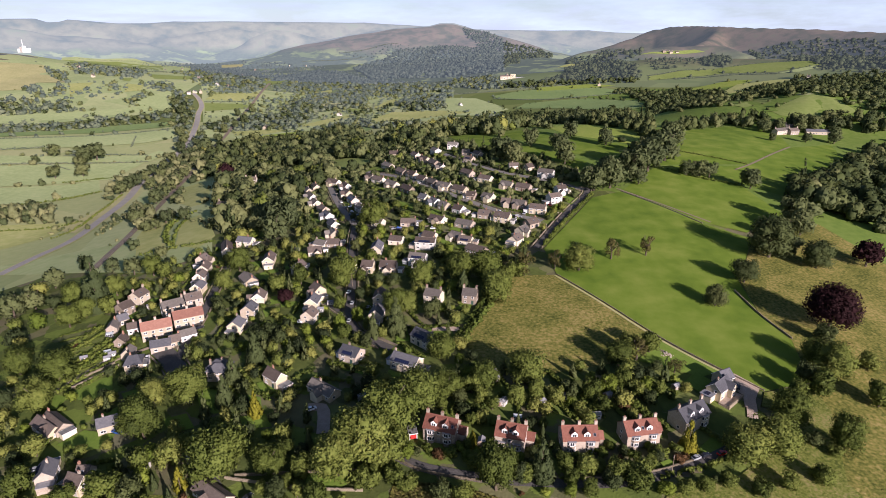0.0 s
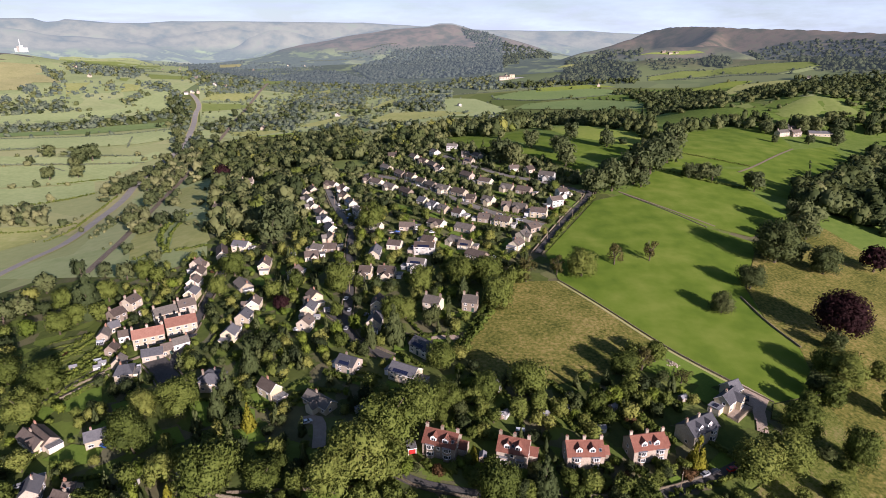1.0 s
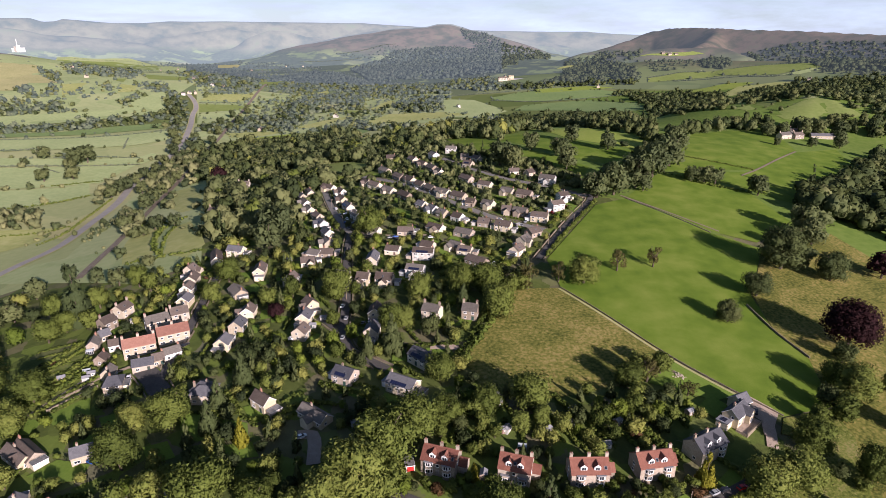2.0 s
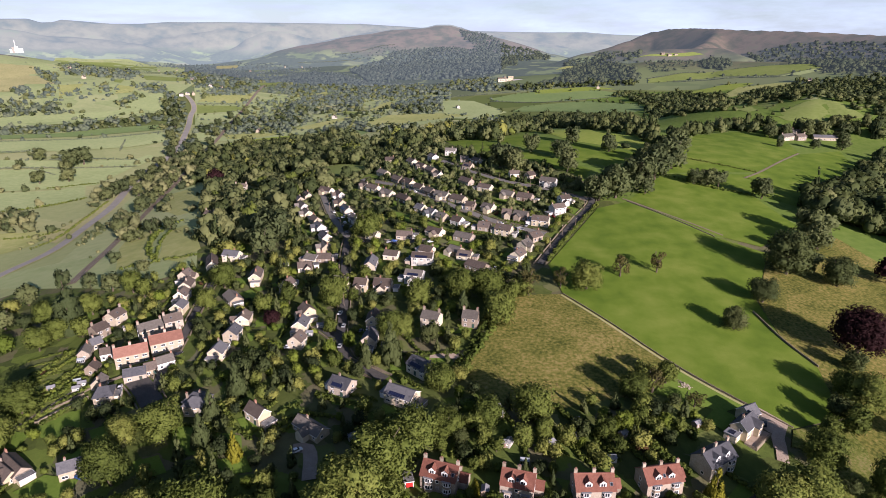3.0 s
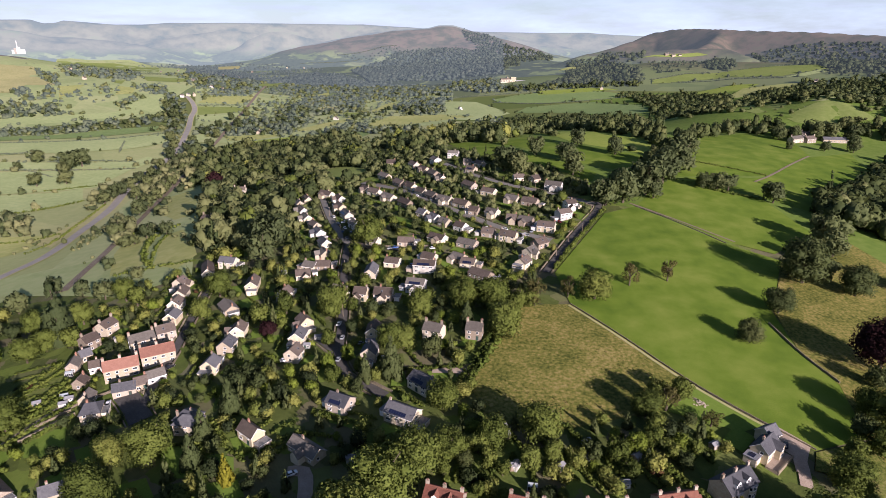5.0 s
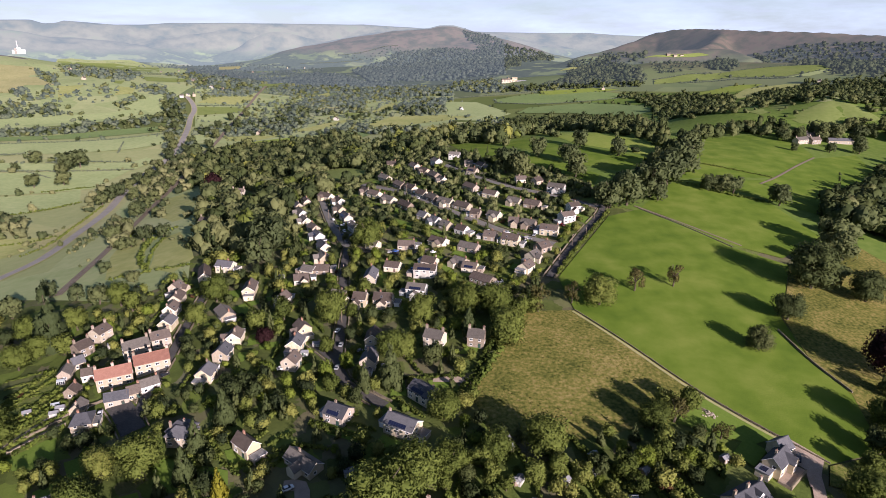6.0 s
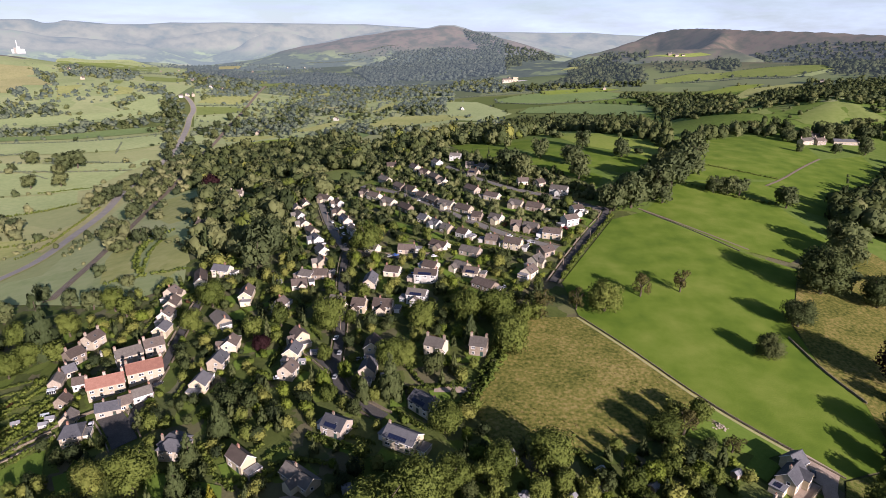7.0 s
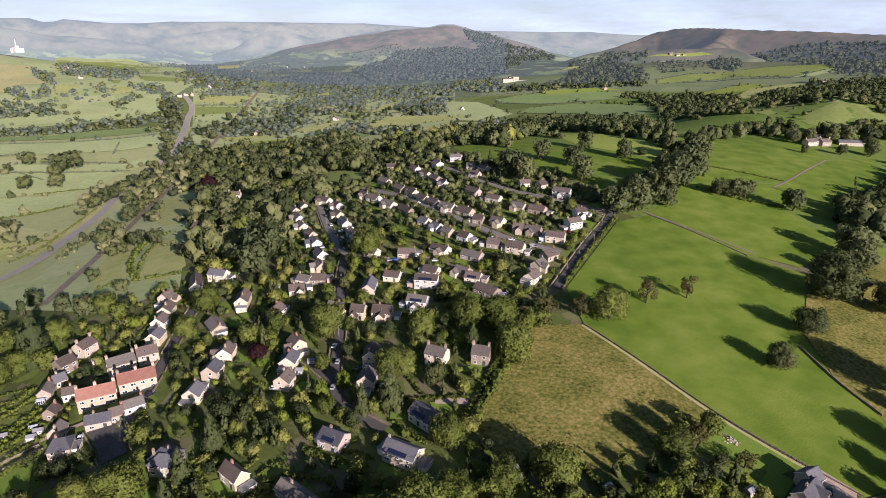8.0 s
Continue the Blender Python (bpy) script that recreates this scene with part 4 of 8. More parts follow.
# the valley and the hills beyond
road(9.5, "main_road", [(-337, 405), (-333, 445), (-327, 464), (-326, 490), (-343, 559), (-353, 612), (-365, 659), (-389, 729), (-406, 821), (-405, 885), (-426, 982), (-467, 1112), (-516, 1242), (-534, 1315), (-567, 1388), (-609, 1457)])
road(6.5, "railway", [(-246, 378), (-255, 420), (-262, 456), (-268, 479), (-286, 558), (-310, 642), (-322, 698), (-348, 819), (-367, 924), (-376, 1013), (-420, 1214), (-455, 1431), (-528, 1834)])
field("sward", [(-1314, 1569), (-2111, 3378), (-1779, 3513), (-1398, 3359), (-655, 1626), (-619, 1385), (-576, 1234), (-849, 981)])
field("sward", [(-647, 1606), (31, 1745), (22, 1245), (-201, 965), (-413, 1004)])
field("dry", [(-930, 1093), (-749, 1179), (-671, 1239), (-624, 1340), (-588, 1284), (-649, 1195), (-719, 1129), (-883, 1033)])
field("crop", [(-834, 973), (-660, 1032), (-598, 1097), (-533, 1145), (-509, 1092), (-603, 1015), (-805, 938)])
field("dry", [(-790, 920), (-592, 997), (-491, 1063), (-452, 991), (-492, 945), (-553, 911), (-731, 848)])
field("dry", [(-719, 833), (-532, 848), (-449, 873), (-443, 901), (-423, 890), (-428, 838), (-528, 815), (-673, 777)])
field("dry", [(-667, 770), (-525, 809), (-432, 831), (-434, 788), (-434, 741), (-478, 716), (-592, 677)])
field("dry", [(-587, 671), (-472, 712), (-445, 735), (-416, 684), (-443, 636), (-529, 600)])
field("tan", [(-374, 532), (-368, 583), (-376, 659), (-365, 655), (-353, 576), (-340, 508)])
field("lea", [(-446, 545), (-389, 554), (-368, 556), (-364, 509), (-391, 474)])
field("tan", [(-1274, 1536), (-1090, 1655), (-1007, 1535), (-904, 1442), (-963, 1422), (-933, 1345), (-1079, 1281)])
field("dry", [(-1136, 1691), (-1074, 1724), (-984, 1586), (-1057, 1625)])
field("pasture", [(-832, 1556), (-809, 1572), (-792, 1518), (-812, 1525)])
field("lea", [(-783, 1486), (-741, 1484), (-718, 1421), (-743, 1393)])
field("dry", [(-675, 1282), (-675, 1397), (-668, 1455), (-639, 1419), (-624, 1354), (-639, 1268)])
field("pasture", [(-821, 1683), (-754, 1702), (-707, 1739), (-700, 1647), (-766, 1597)])
field("lea", [(-891, 1431), (-852, 1465), (-824, 1369), (-829, 1325)])
field("pasture", [(-2084, 3331), (-1827, 3417), (-1555, 3364), (-895, 1907), (-1011, 1867), (-1081, 1763)])
field("dry", [(-1614, 3234), (-1498, 3375), (-1308, 3142), (-832, 1880), (-861, 1764)])
field("pasture", [(-546, 1359), (-470, 1396), (-428, 1353), (-512, 1270)])
field("dry", [(-505, 1253), (-435, 1326), (-435, 1235), (-483, 1194)])
field("lea", [(-561, 1400), (-568, 1490), (-480, 1570), (-473, 1492), (-481, 1432)])
field("dry", [(-437, 1052), (-414, 1070), (-402, 1027), (-417, 1008)])
field("lea", [(-376, 1047), (-331, 1061), (-275, 1059), (-316, 1013), (-362, 1012)])
field("bright", [(-343, 946), (-352, 967), (-330, 995), (-247, 1046), (-240, 1001), (-311, 966)])
field("lea", [(-275, 1097), (-246, 1187), (-176, 1333), (-196, 1236), (-233, 1118)])
field("crop", [(-216, 999), (-210, 1054), (-144, 1088), (-125, 1053), (-135, 984), (-204, 980)])
field("lea", [(-148, 1207), (-113, 1323), (-1, 1359), (73, 1324), (-1, 1263), (-69, 1200), (-138, 1167)])
field("pasture", [(-229, 1391), (-175, 1376), (-209, 1303)])
field("tan", [(-306, 1405), (-290, 1473), (-252, 1506), (-254, 1421)])
field("lea", [(-167, 1420), (-137, 1611), (-114, 1545), (-153, 1376)])
field("lea", [(-362, 1720), (-348, 1865), (-328, 1770), (-346, 1684)])
field("tan", [(-1246, 3412), (-1106, 3371), (-1081, 3245), (-1177, 3220)])
field("pasture", [(-557, 1819), (-596, 2290), (-536, 2216), (-516, 1792)])
field("dry", [(2, 1573), (85, 1531), (123, 1440), (152, 1359), (82, 1263), (11, 1272)])
field("crop", [(129, 1546), (206, 1590), (393, 1572), (459, 1501), (395, 1466), (243, 1456), (139, 1503)])
field("bright", [(253, 1609), (388, 1615), (451, 1563), (245, 1560)])
field("crop", [(165, 1365), (199, 1428), (361, 1438), (438, 1339), (429, 1245), (366, 1187), (279, 1303)])
field("meadow", [(352, 1047), (351, 824), (347, 805), (299, 868)])
field("lea", [(406, 2154), (478, 2264), (634, 2754), (481, 2179)])
field("bright", [(107, 796), (169, 1007), (180, 697), (205, 671), (218, 615), (200, 582), (174, 605), (136, 640)])
field("lush", [(61, 664), (97, 700), (134, 634), (172, 598), (197, 574), (174, 534), (149, 536), (119, 561), (85, 617)])
field("lush", [(5, 704), (43, 679), (71, 621), (97, 581), (132, 526), (122, 502), (101, 533), (62, 567), (22, 625)])
field("pasture", [(559, 1638), (655, 1657), (777, 1629), (796, 1570), (618, 1595), (546, 1598)])
field("pasture", [(712, 1641), (853, 1633), (959, 1588), (949, 1519), (832, 1507), (748, 1564)])
field("dry", [(831, 1492), (934, 1521), (942, 1497), (868, 1475)])
field("bright", [(579, 1452), (705, 1496), (758, 1466), (682, 1416), (593, 1391)])
field("lea", [(614, 1323), (705, 1439), (793, 1432), (830, 1406), (681, 1336), (626, 1298)])
field("pasture", [(429, 778), (477, 800), (501, 804), (515, 780), (517, 735), (489, 735), (451, 738), (433, 756)])
field("pasture", [(401, 821), (454, 852), (469, 835), (441, 811), (407, 802)])
field("pasture", [(660, 2121), (738, 2126), (876, 2134), (908, 2115), (791, 2110)])
field("lea", [(-223, 393), (-251, 450), (-267, 505), (-233, 488), (-225, 453), (-206, 408)])
field("lea", [(-200, 413), (-216, 448), (-224, 477), (-214, 489), (-184, 437), (-171, 405), (-187, 399)])
field("lea", [(-274, 574), (-306, 665), (-292, 682), (-253, 616), (-228, 539), (-240, 532)])
field("sward", [(-384, 426), (-294, 441), (-327, 561), (-384, 770), (-373, 890), (-279, 692), (-187, 448), (-159, 374), (-194, 352)])
hedge(3.24, 2.86, [(-798, 929), (-655, 964), (-551, 1006), (-493, 1068)])
hedge(2.97, 2.86, [(-671, 775), (-556, 810), (-489, 814), (-430, 835)])
hedge(2.7, 2.64, [(-560, 852), (-504, 869), (-447, 870)])
hedge(2.7, 2.64, [(-561, 807), (-510, 779)])
hedge(2.97, 2.64, [(-480, 718), (-448, 740), (-437, 746)])
hedge(2.97, 2.86, [(-527, 598), (-440, 632), (-413, 679)])
hedge(2.7, 2.42, [(-465, 523), (-377, 536), (-361, 554)])
hedge(2.7, 2.42, [(-356, 498), (-347, 519), (-361, 581), (-377, 660)])
hedge(2.7, 2.42, [(-496, 922), (-522, 990)])
hedge(4.05, 3.74, [(-202, 403), (-218, 429), (-231, 467), (-234, 494), (-224, 502)])
hedge(2.7, 2.2, [(-219, 391), (-194, 397), (-168, 398)])
hedge(3.24, 2.86, [(-264, 503), (-233, 492)])
hedge(3.38, 3.3, [(126, 1508), (242, 1449), (366, 1460), (453, 1481)])
hedge(2.97, 2.86, [(247, 1619), (133, 1608), (29, 1630)])
hedge(4.05, 4.4, [(-731, 848), (-610, 895)])
hedge(3.38, 3.3, [(-683, 1103), (-879, 1029)])
hedge(4.05, 4.4, [(-550, 1370), (-466, 1424)])
hedge(4.05, 4.4, [(614, 1585), (744, 1553), (824, 1491)])
hedge(4.05, 4.4, [(560, 1643), (657, 1663), (714, 1654)])
hedge(4.05, 4.4, [(780, 1635), (853, 1633), (965, 1599)])
hedge(4.05, 4.4, [(-1078, 1731), (-996, 1839), (-856, 1822)])
hedge(4.05, 4.4, [(-862, 1734), (-803, 1816), (-692, 1742)])
hedge(4.05, 4.4, [(-2024, 3386), (-1785, 3460), (-1563, 3451)])
hedge(4.73, 4.95, [(-580, 3501), (-422, 3532), (-264, 3593)])
hedge(4.73, 4.95, [(-772, 3344), (-554, 3331), (-444, 3432)])
hedge(4.05, 4.4, [(-303, 1469), (-258, 1529)])
wood("dense", [(-941, 1341), (-958, 1415), (-885, 1329), (-897, 1420), (-839, 1337), (-862, 1274)])
wood("open", [(-803, 1262), (-918, 1501), (-871, 1501), (-789, 1473), (-726, 1362), (-736, 1298), (-705, 1219), (-762, 1202)])
wood("dense", [(-1066, 1266), (-861, 1254), (-804, 1273), (-723, 1193), (-739, 1163), (-941, 1108)])
wood("dense", [(-1071, 1720), (-1067, 1794), (-974, 1828), (-839, 1720), (-796, 1571), (-971, 1601)])
wood("dense", [(-1044, 1593), (-1029, 1650), (-893, 1437), (-897, 1420), (-987, 1513)])
wood("dense", [(-711, 1319), (-702, 1401), (-651, 1402), (-651, 1319), (-686, 1281)])
wood("dense", [(-737, 1506), (-698, 1540), (-644, 1447), (-651, 1402), (-702, 1445)])
wood("open", [(-820, 1456), (-772, 1465), (-729, 1613), (-688, 1550), (-719, 1412), (-778, 1401)])
wood("belt", [(-866, 1015), (-695, 1091), (-632, 1163), (-575, 1243), (-542, 1180), (-595, 1093), (-656, 1026), (-824, 963)])
wood("copse", [(-597, 865), (-582, 875), (-560, 840), (-578, 839)])
wood("copse", [(-564, 865), (-554, 894), (-507, 855), (-498, 831), (-519, 816)])
wood("copse", [(-631, 890), (-614, 892), (-601, 872)])
wood("copse", [(-520, 747), (-506, 754), (-495, 735), (-509, 733)])
wood("copse", [(-473, 685), (-473, 702), (-442, 664), (-446, 654)])
wood("copse", [(-502, 774), (-485, 782), (-476, 761), (-492, 759)])
wood("copse", [(-430, 618), (-420, 622), (-413, 610)])
wood("copse", [(-519, 589), (-442, 610), (-412, 586), (-394, 554), (-408, 544), (-475, 536)])
wood("copse", [(-391, 645), (-407, 687), (-406, 728), (-403, 780), (-395, 792), (-377, 692), (-366, 650), (-372, 633)])
wood("dense", [(-703, 1535), (-658, 1479), (-581, 1371), (-528, 1260), (-466, 1106), (-501, 1105), (-570, 1245), (-633, 1375)])
wood("dense", [(-522, 1123), (-461, 1088), (-426, 976), (-410, 909), (-446, 962)])
wood("open", [(-427, 867), (-428, 937), (-406, 889), (-403, 815), (-382, 726)])
wood("copse", [(-405, 917), (-409, 995), (-370, 926), (-344, 802), (-322, 698), (-308, 638), (-288, 565), (-320, 615), (-358, 720), (-381, 813)])
wood("copse", [(-303, 575), (-275, 538), (-261, 496), (-250, 455), (-274, 492), (-292, 541)])
wood("copse", [(-260, 508), (-248, 513), (-227, 488), (-224, 468), (-247, 479)])
wood("bush", [(-271, 441), (-269, 455), (-257, 454), (-254, 435), (-255, 421)])
wood("bush", [(-313, 488), (-320, 523), (-319, 558), (-302, 533), (-299, 491), (-300, 471)])
wood("copse", [(-304, 538), (-313, 574), (-285, 530), (-272, 496), (-285, 506)])
wood("dense", [(-375, 909), (-345, 868), (-319, 759), (-300, 677), (-348, 809)])
wood("dense", [(-393, 955), (-333, 923), (-303, 940), (-211, 927), (-197, 945), (-97, 788), (-77, 579), (-130, 623), (-190, 666), (-258, 751), (-285, 710), (-297, 689)])
wood("open", [(-639, 1606), (-504, 1810), (-157, 2097), (31, 1713), (24, 1345), (-189, 1113), (-216, 1041), (-328, 1023), (-386, 1108), (-456, 1353), (-594, 1488)])
wood("dense", [(-458, 1107), (-423, 1184), (-337, 1281), (-260, 1199), (-277, 1047), (-354, 1040), (-426, 1038)])
wood("dense", [(-383, 1363), (-344, 1675), (-221, 1812), (-184, 1395), (-276, 1334), (-315, 1197)])
wood("dense", [(-128, 1513), (-64, 1679), (29, 1601), (25, 1383), (-77, 1344)])
wood("dense", [(-222, 1070), (-181, 1199), (-130, 1142), (-23, 1153), (-78, 1023), (-139, 1048)])
wood("dense", [(-589, 1492), (-542, 1719), (-490, 1699), (-491, 1550), (-565, 1445)])
wood("open", [(-99, 744), (-64, 844), (9, 1029), (88, 795), (88, 660), (57, 625), (12, 676), (-1, 629), (-50, 661)])
wood("dense", [(-97, 788), (-50, 875), (6, 801), (-1, 659), (-52, 680)])
wood("dense", [(9, 1029), (109, 1174), (172, 1230), (265, 1238), (339, 1100), (247, 683), (213, 607), (199, 654), (144, 681), (104, 751), (65, 650), (12, 686)])
wood("dense", [(236, 637), (265, 662), (240, 594), (198, 531), (158, 485), (125, 448), (118, 452), (144, 498), (183, 549), (199, 577)])
wood("belt", [(281, 699), (358, 758), (372, 774), (418, 741), (407, 707), (327, 679), (253, 627)])
wood("dense", [(475, 1421), (572, 1470), (629, 1331), (393, 821), (332, 855), (412, 1195)])
wood("dense", [(389, 1497), (453, 1531), (505, 1474), (480, 1260), (443, 1286), (442, 1443)])
wood("dense", [(592, 1228), (683, 1343), (818, 1432), (901, 1400), (1025, 1296), (562, 710), (513, 755), (498, 801), (452, 821), (417, 824)])
wood("dense", [(472, 728), (562, 710), (534, 667), (469, 701)])
wood("belt", [(416, 723), (467, 732), (463, 713), (412, 703)])
wood("dense", [(39, 2195), (180, 2173), (160, 1736), (262, 1674), (365, 1805), (576, 2850), (729, 2840), (563, 1863), (560, 1693), (510, 1579), (401, 1608), (254, 1618), (106, 1651), (32, 1778)])
wood("dense", [(744, 2906), (864, 2865), (700, 2131), (633, 2095), (697, 2813)])
wood("open", [(671, 2092), (729, 2099), (833, 1787), (797, 1675), (709, 1680), (580, 1707)])
wood("dense", [(879, 2087), (944, 2065), (814, 1710), (768, 1641), (726, 1705)])
wood("dense", [(1192, 2372), (1299, 2303), (1408, 2214), (1542, 1972), (1132, 1441), (964, 1573), (1015, 1978)])
wood("dense", [(915, 1614), (1423, 1969), (1077, 1367), (957, 1450), (921, 1455)])
wood("open", [(913, 1510), (1103, 1402), (1025, 1296), (901, 1400), (818, 1432)])
wood("dense", [(-466, 3138), (-257, 3476), (-67, 3587), (221, 3471), (412, 3209), (223, 2210), (-1, 2266), (-285, 2349)])
wood("open", [(-1705, 3423), (-1517, 3653), (-935, 3377), (-653, 3208), (-173, 2309), (33, 1865), (30, 1666), (-356, 1734), (-517, 1856), (-620, 1555), (-720, 1624), (-1691, 3392)])
wood("dense", [(110, 3869), (243, 3845), (359, 3588), (450, 3400), (612, 3421), (577, 3222), (421, 3163), (266, 3236), (199, 3542)])
wood("open", [(-628, 3503), (-457, 3552), (-263, 3581), (-67, 3587), (14, 3347), (-249, 3363), (-441, 3415)])
wood("dense", [(-1419, 3413), (-1138, 3074), (-867, 2835), (-517, 1856), (-561, 1727), (-629, 1618), (-735, 1752)])
wood("dense", [(-687, 2466), (-602, 2952), (-307, 2350), (34, 1916), (30, 1666), (-319, 1898), (-450, 1728)])
wood("bush", [(99, 162), (119, 181), (138, 193), (165, 222), (188, 241), (192, 231), (157, 199), (135, 177), (116, 153), (102, 152)])
wood("bush", [(202, 268), (216, 250), (164, 176), (156, 186), (171, 214)])

# ---- buildings ----
def part(name, me, parent, m=None, label=""):
    ob = new(name, me)
    ob.parent = parent
    if m is not None:
        ob.matrix_local = m
    if label:
        ob["label"] = label
    return ob


def boxes(name, material, *bs):
    """One mesh of boxes (x0, x1, y0, y1, z0, z1)."""
    v, f = [], []
    for x0, x1, y0, y1, z0, z1 in bs:
        b = len(v)
        v += [(x0, y0, z0), (x1, y0, z0), (x1, y1, z0), (x0, y1, z0), (x0, y0, z1), (x1, y0, z1), (x1, y1, z1), (x0, y1, z1)]
        f += [(b + 3, b + 2, b + 1, b), (b + 4, b + 5, b + 6, b + 7), (b, b + 1, b + 5, b + 4), (b + 1, b + 2, b + 6, b + 5), (b + 2, b + 3, b + 7, b + 6), (b + 3, b, b + 4, b + 7)]
    return mesh_of(name, v, f, material)


SHARED = {}


def window_mesh(w, h):
    """A frame with a sill and its lights, in one piece, and the glass behind it."""
    key = ("window", w, h)
    if key not in SHARED:
        t, lights = 0.10, max(1, round(w / 0.9))
        xs, gap = [-w / 2], (w - t * (lights + 1)) / lights
        for _ in range(lights):
            xs += [xs[-1] + t, xs[-1] + t + gap]
        xs.append(w / 2)
        zs = [0, t, h - t, h]
        bm = bmesh.new()
        g = [[bm.verts.new((x, 0.04, z)) for z in zs] for x in xs]
        for i in range(len(xs) - 1):
            for j in range(3):
                if not (i % 2 == 1 and j == 1):
                    bm.faces.new((g[i][j], g[i + 1][j], g[i + 1][j + 1], g[i][j + 1]))
        front = bmesh.ops.extrude_face_region(bm, geom=bm.faces[:])["geom"]
        for v in front:
            if isinstance(v, bmesh.types.BMVert):
                v.co.y = -0.16 if v.co.z < 0.01 else -0.07
        bmesh.ops.recalc_face_normals(bm, faces=bm.faces[:])
        me = bpy.data.meshes.new("window")
        bm.to_mesh(me)
        bm.free()
        me.materials.append(M["frame"])
        SHARED[key] = (me, boxes("pane", M["pane"], (-w / 2 + 0.05, w / 2 - 0.05, -0.02, 0.02, 0.05, h - 0.05)))
    return SHARED[key]


def window(parent, x, y, z, face, w=1.3, h=1.25):
    """A framed window on a wall that faces the given way (degrees; 0 is local -y)."""
    fr, pa = window_mesh(round(w, 1), round(h, 2))
    ob = part("window", fr, parent, pose(x, y, z, 0, 0, face))
    part("pane", pa, ob)


def gable_roof(name, material, length, width, eaves, top, over=0.35, verge=0.25, thick=0.2, hip=0.0, trim=None):
    """Two slopes with thickness and edge boards; hip pulls the ridge's ends in."""
    hx, hy = length / 2 + verge, width / 2 + over
    drop = (top - eaves) / (width / 2) * over
    z0, z1 = eaves - drop, top
    rx = max(hx - hip, 0.4)
    v = [(-hx, -hy, z0), (hx, -hy, z0), (rx, 0, z1), (-rx, 0, z1), (hx, hy, z0), (-hx, hy, z0)]
    n_ = len(v)
    v += [(x, y, z + thick) for x, y, z in v]
    f = [(6, 7, 8, 9), (10, 11, 9, 8), (1, 0, 3, 2), (5, 4, 2, 3), (0, 1, 7, 6), (4, 5, 11, 10)]
    f += [(1, 2, 8, 7), (2, 4, 10, 8), (3, 0, 6, 9), (5, 3, 9, 11)] if not hip else [(7, 10, 8), (11, 6, 9), (1, 4, 10, 7), (5, 0, 6, 11)]
    me = mesh_of(name, v, f, [material, trim or material], slots=[0] * 4 + [1] * (len(f) - 4) if not hip else [0] * 4 + [1, 1, 0, 0, 0, 0])
    uv = me.uv_layers.new(name="tiles")
    slope = math.hypot(hy, z1 - z0)
    for poly in me.polygons:
        for li in poly.loop_indices:
            x, y, z = me.vertices[me.loops[li].vertex_index].co
            uv.data[li].uv = (x if abs(poly.normal.y) > 0.2 else y, (1 - abs(y) / hy) * slope)
    return me


def gable_walls(name, material, length, width, eaves, top, deep=2.0):
    hx, hy = length / 2, width / 2
    v = [(-hx, -hy, -deep), (hx, -hy, -deep), (hx, hy, -deep), (-hx, hy, -deep), (-hx, -hy, eaves), (hx, -hy, eaves), (hx, hy, eaves), (-hx, hy, eaves), (-hx, 0, top), (hx, 0, top)]
    f = [(0, 1, 5, 4), (2, 3, 7, 6), (1, 2, 6, 9, 5), (3, 0, 4, 8, 7)]
    return mesh_of(name, v, f, material)


def chimney(parent, x, y, top, base, stone="brick", wide=0.75):
    st = boxes("chimney", M[stone], (-wide / 2, wide / 2, -0.35, 0.35, base - top, 0.9), (-wide / 2 - 0.08, wide / 2 + 0.08, -0.43, 0.43, 0.68, 0.8))
    ob = part("chimney", st, parent, pose(x, y, top))
    for dx in (-0.2, 0.2):
        if "pot" not in SHARED:
            bm = bmesh.new()
            bmesh.ops.create_cone(bm, segments=8, radius1=0.13, radius2=0.10, depth=0.5)
            SHARED["pot"] = bpy.data.meshes.new("pot")
            bm.to_mesh(SHARED["pot"])
            bm.free()
            SHARED["pot"].materials.append(M["r_orange"])
        part("pot", SHARED["pot"], ob, pose(dx, 0, 1.13))


def dormer(parent, x, y, z, roof, tall=2.2, wide=2.2, deep=3.0):
    """A gabled dormer that looks to local -y, its front at y."""
    ob = part("dormer", gable_walls("dormer", M["frame"], deep, wide, tall * 0.7, tall * 1.15, 0.2), parent, pose(x, y + deep / 2, z, 0, 0, 90))
    part("dormer_roof", gable_roof("dormer_roof", roof, deep, wide, tall * 0.7, tall * 1.15, 0.15, 0.15, 0.1), ob)
    fr, pa = window_mesh(1.6, 1.25)
    part("window", fr, ob, pose(-deep / 2, 0, 0.15, 0, 0, -90))
    part("pane", pa, ob, pose(-deep / 2, 0, 0.15, 0, 0, -90))


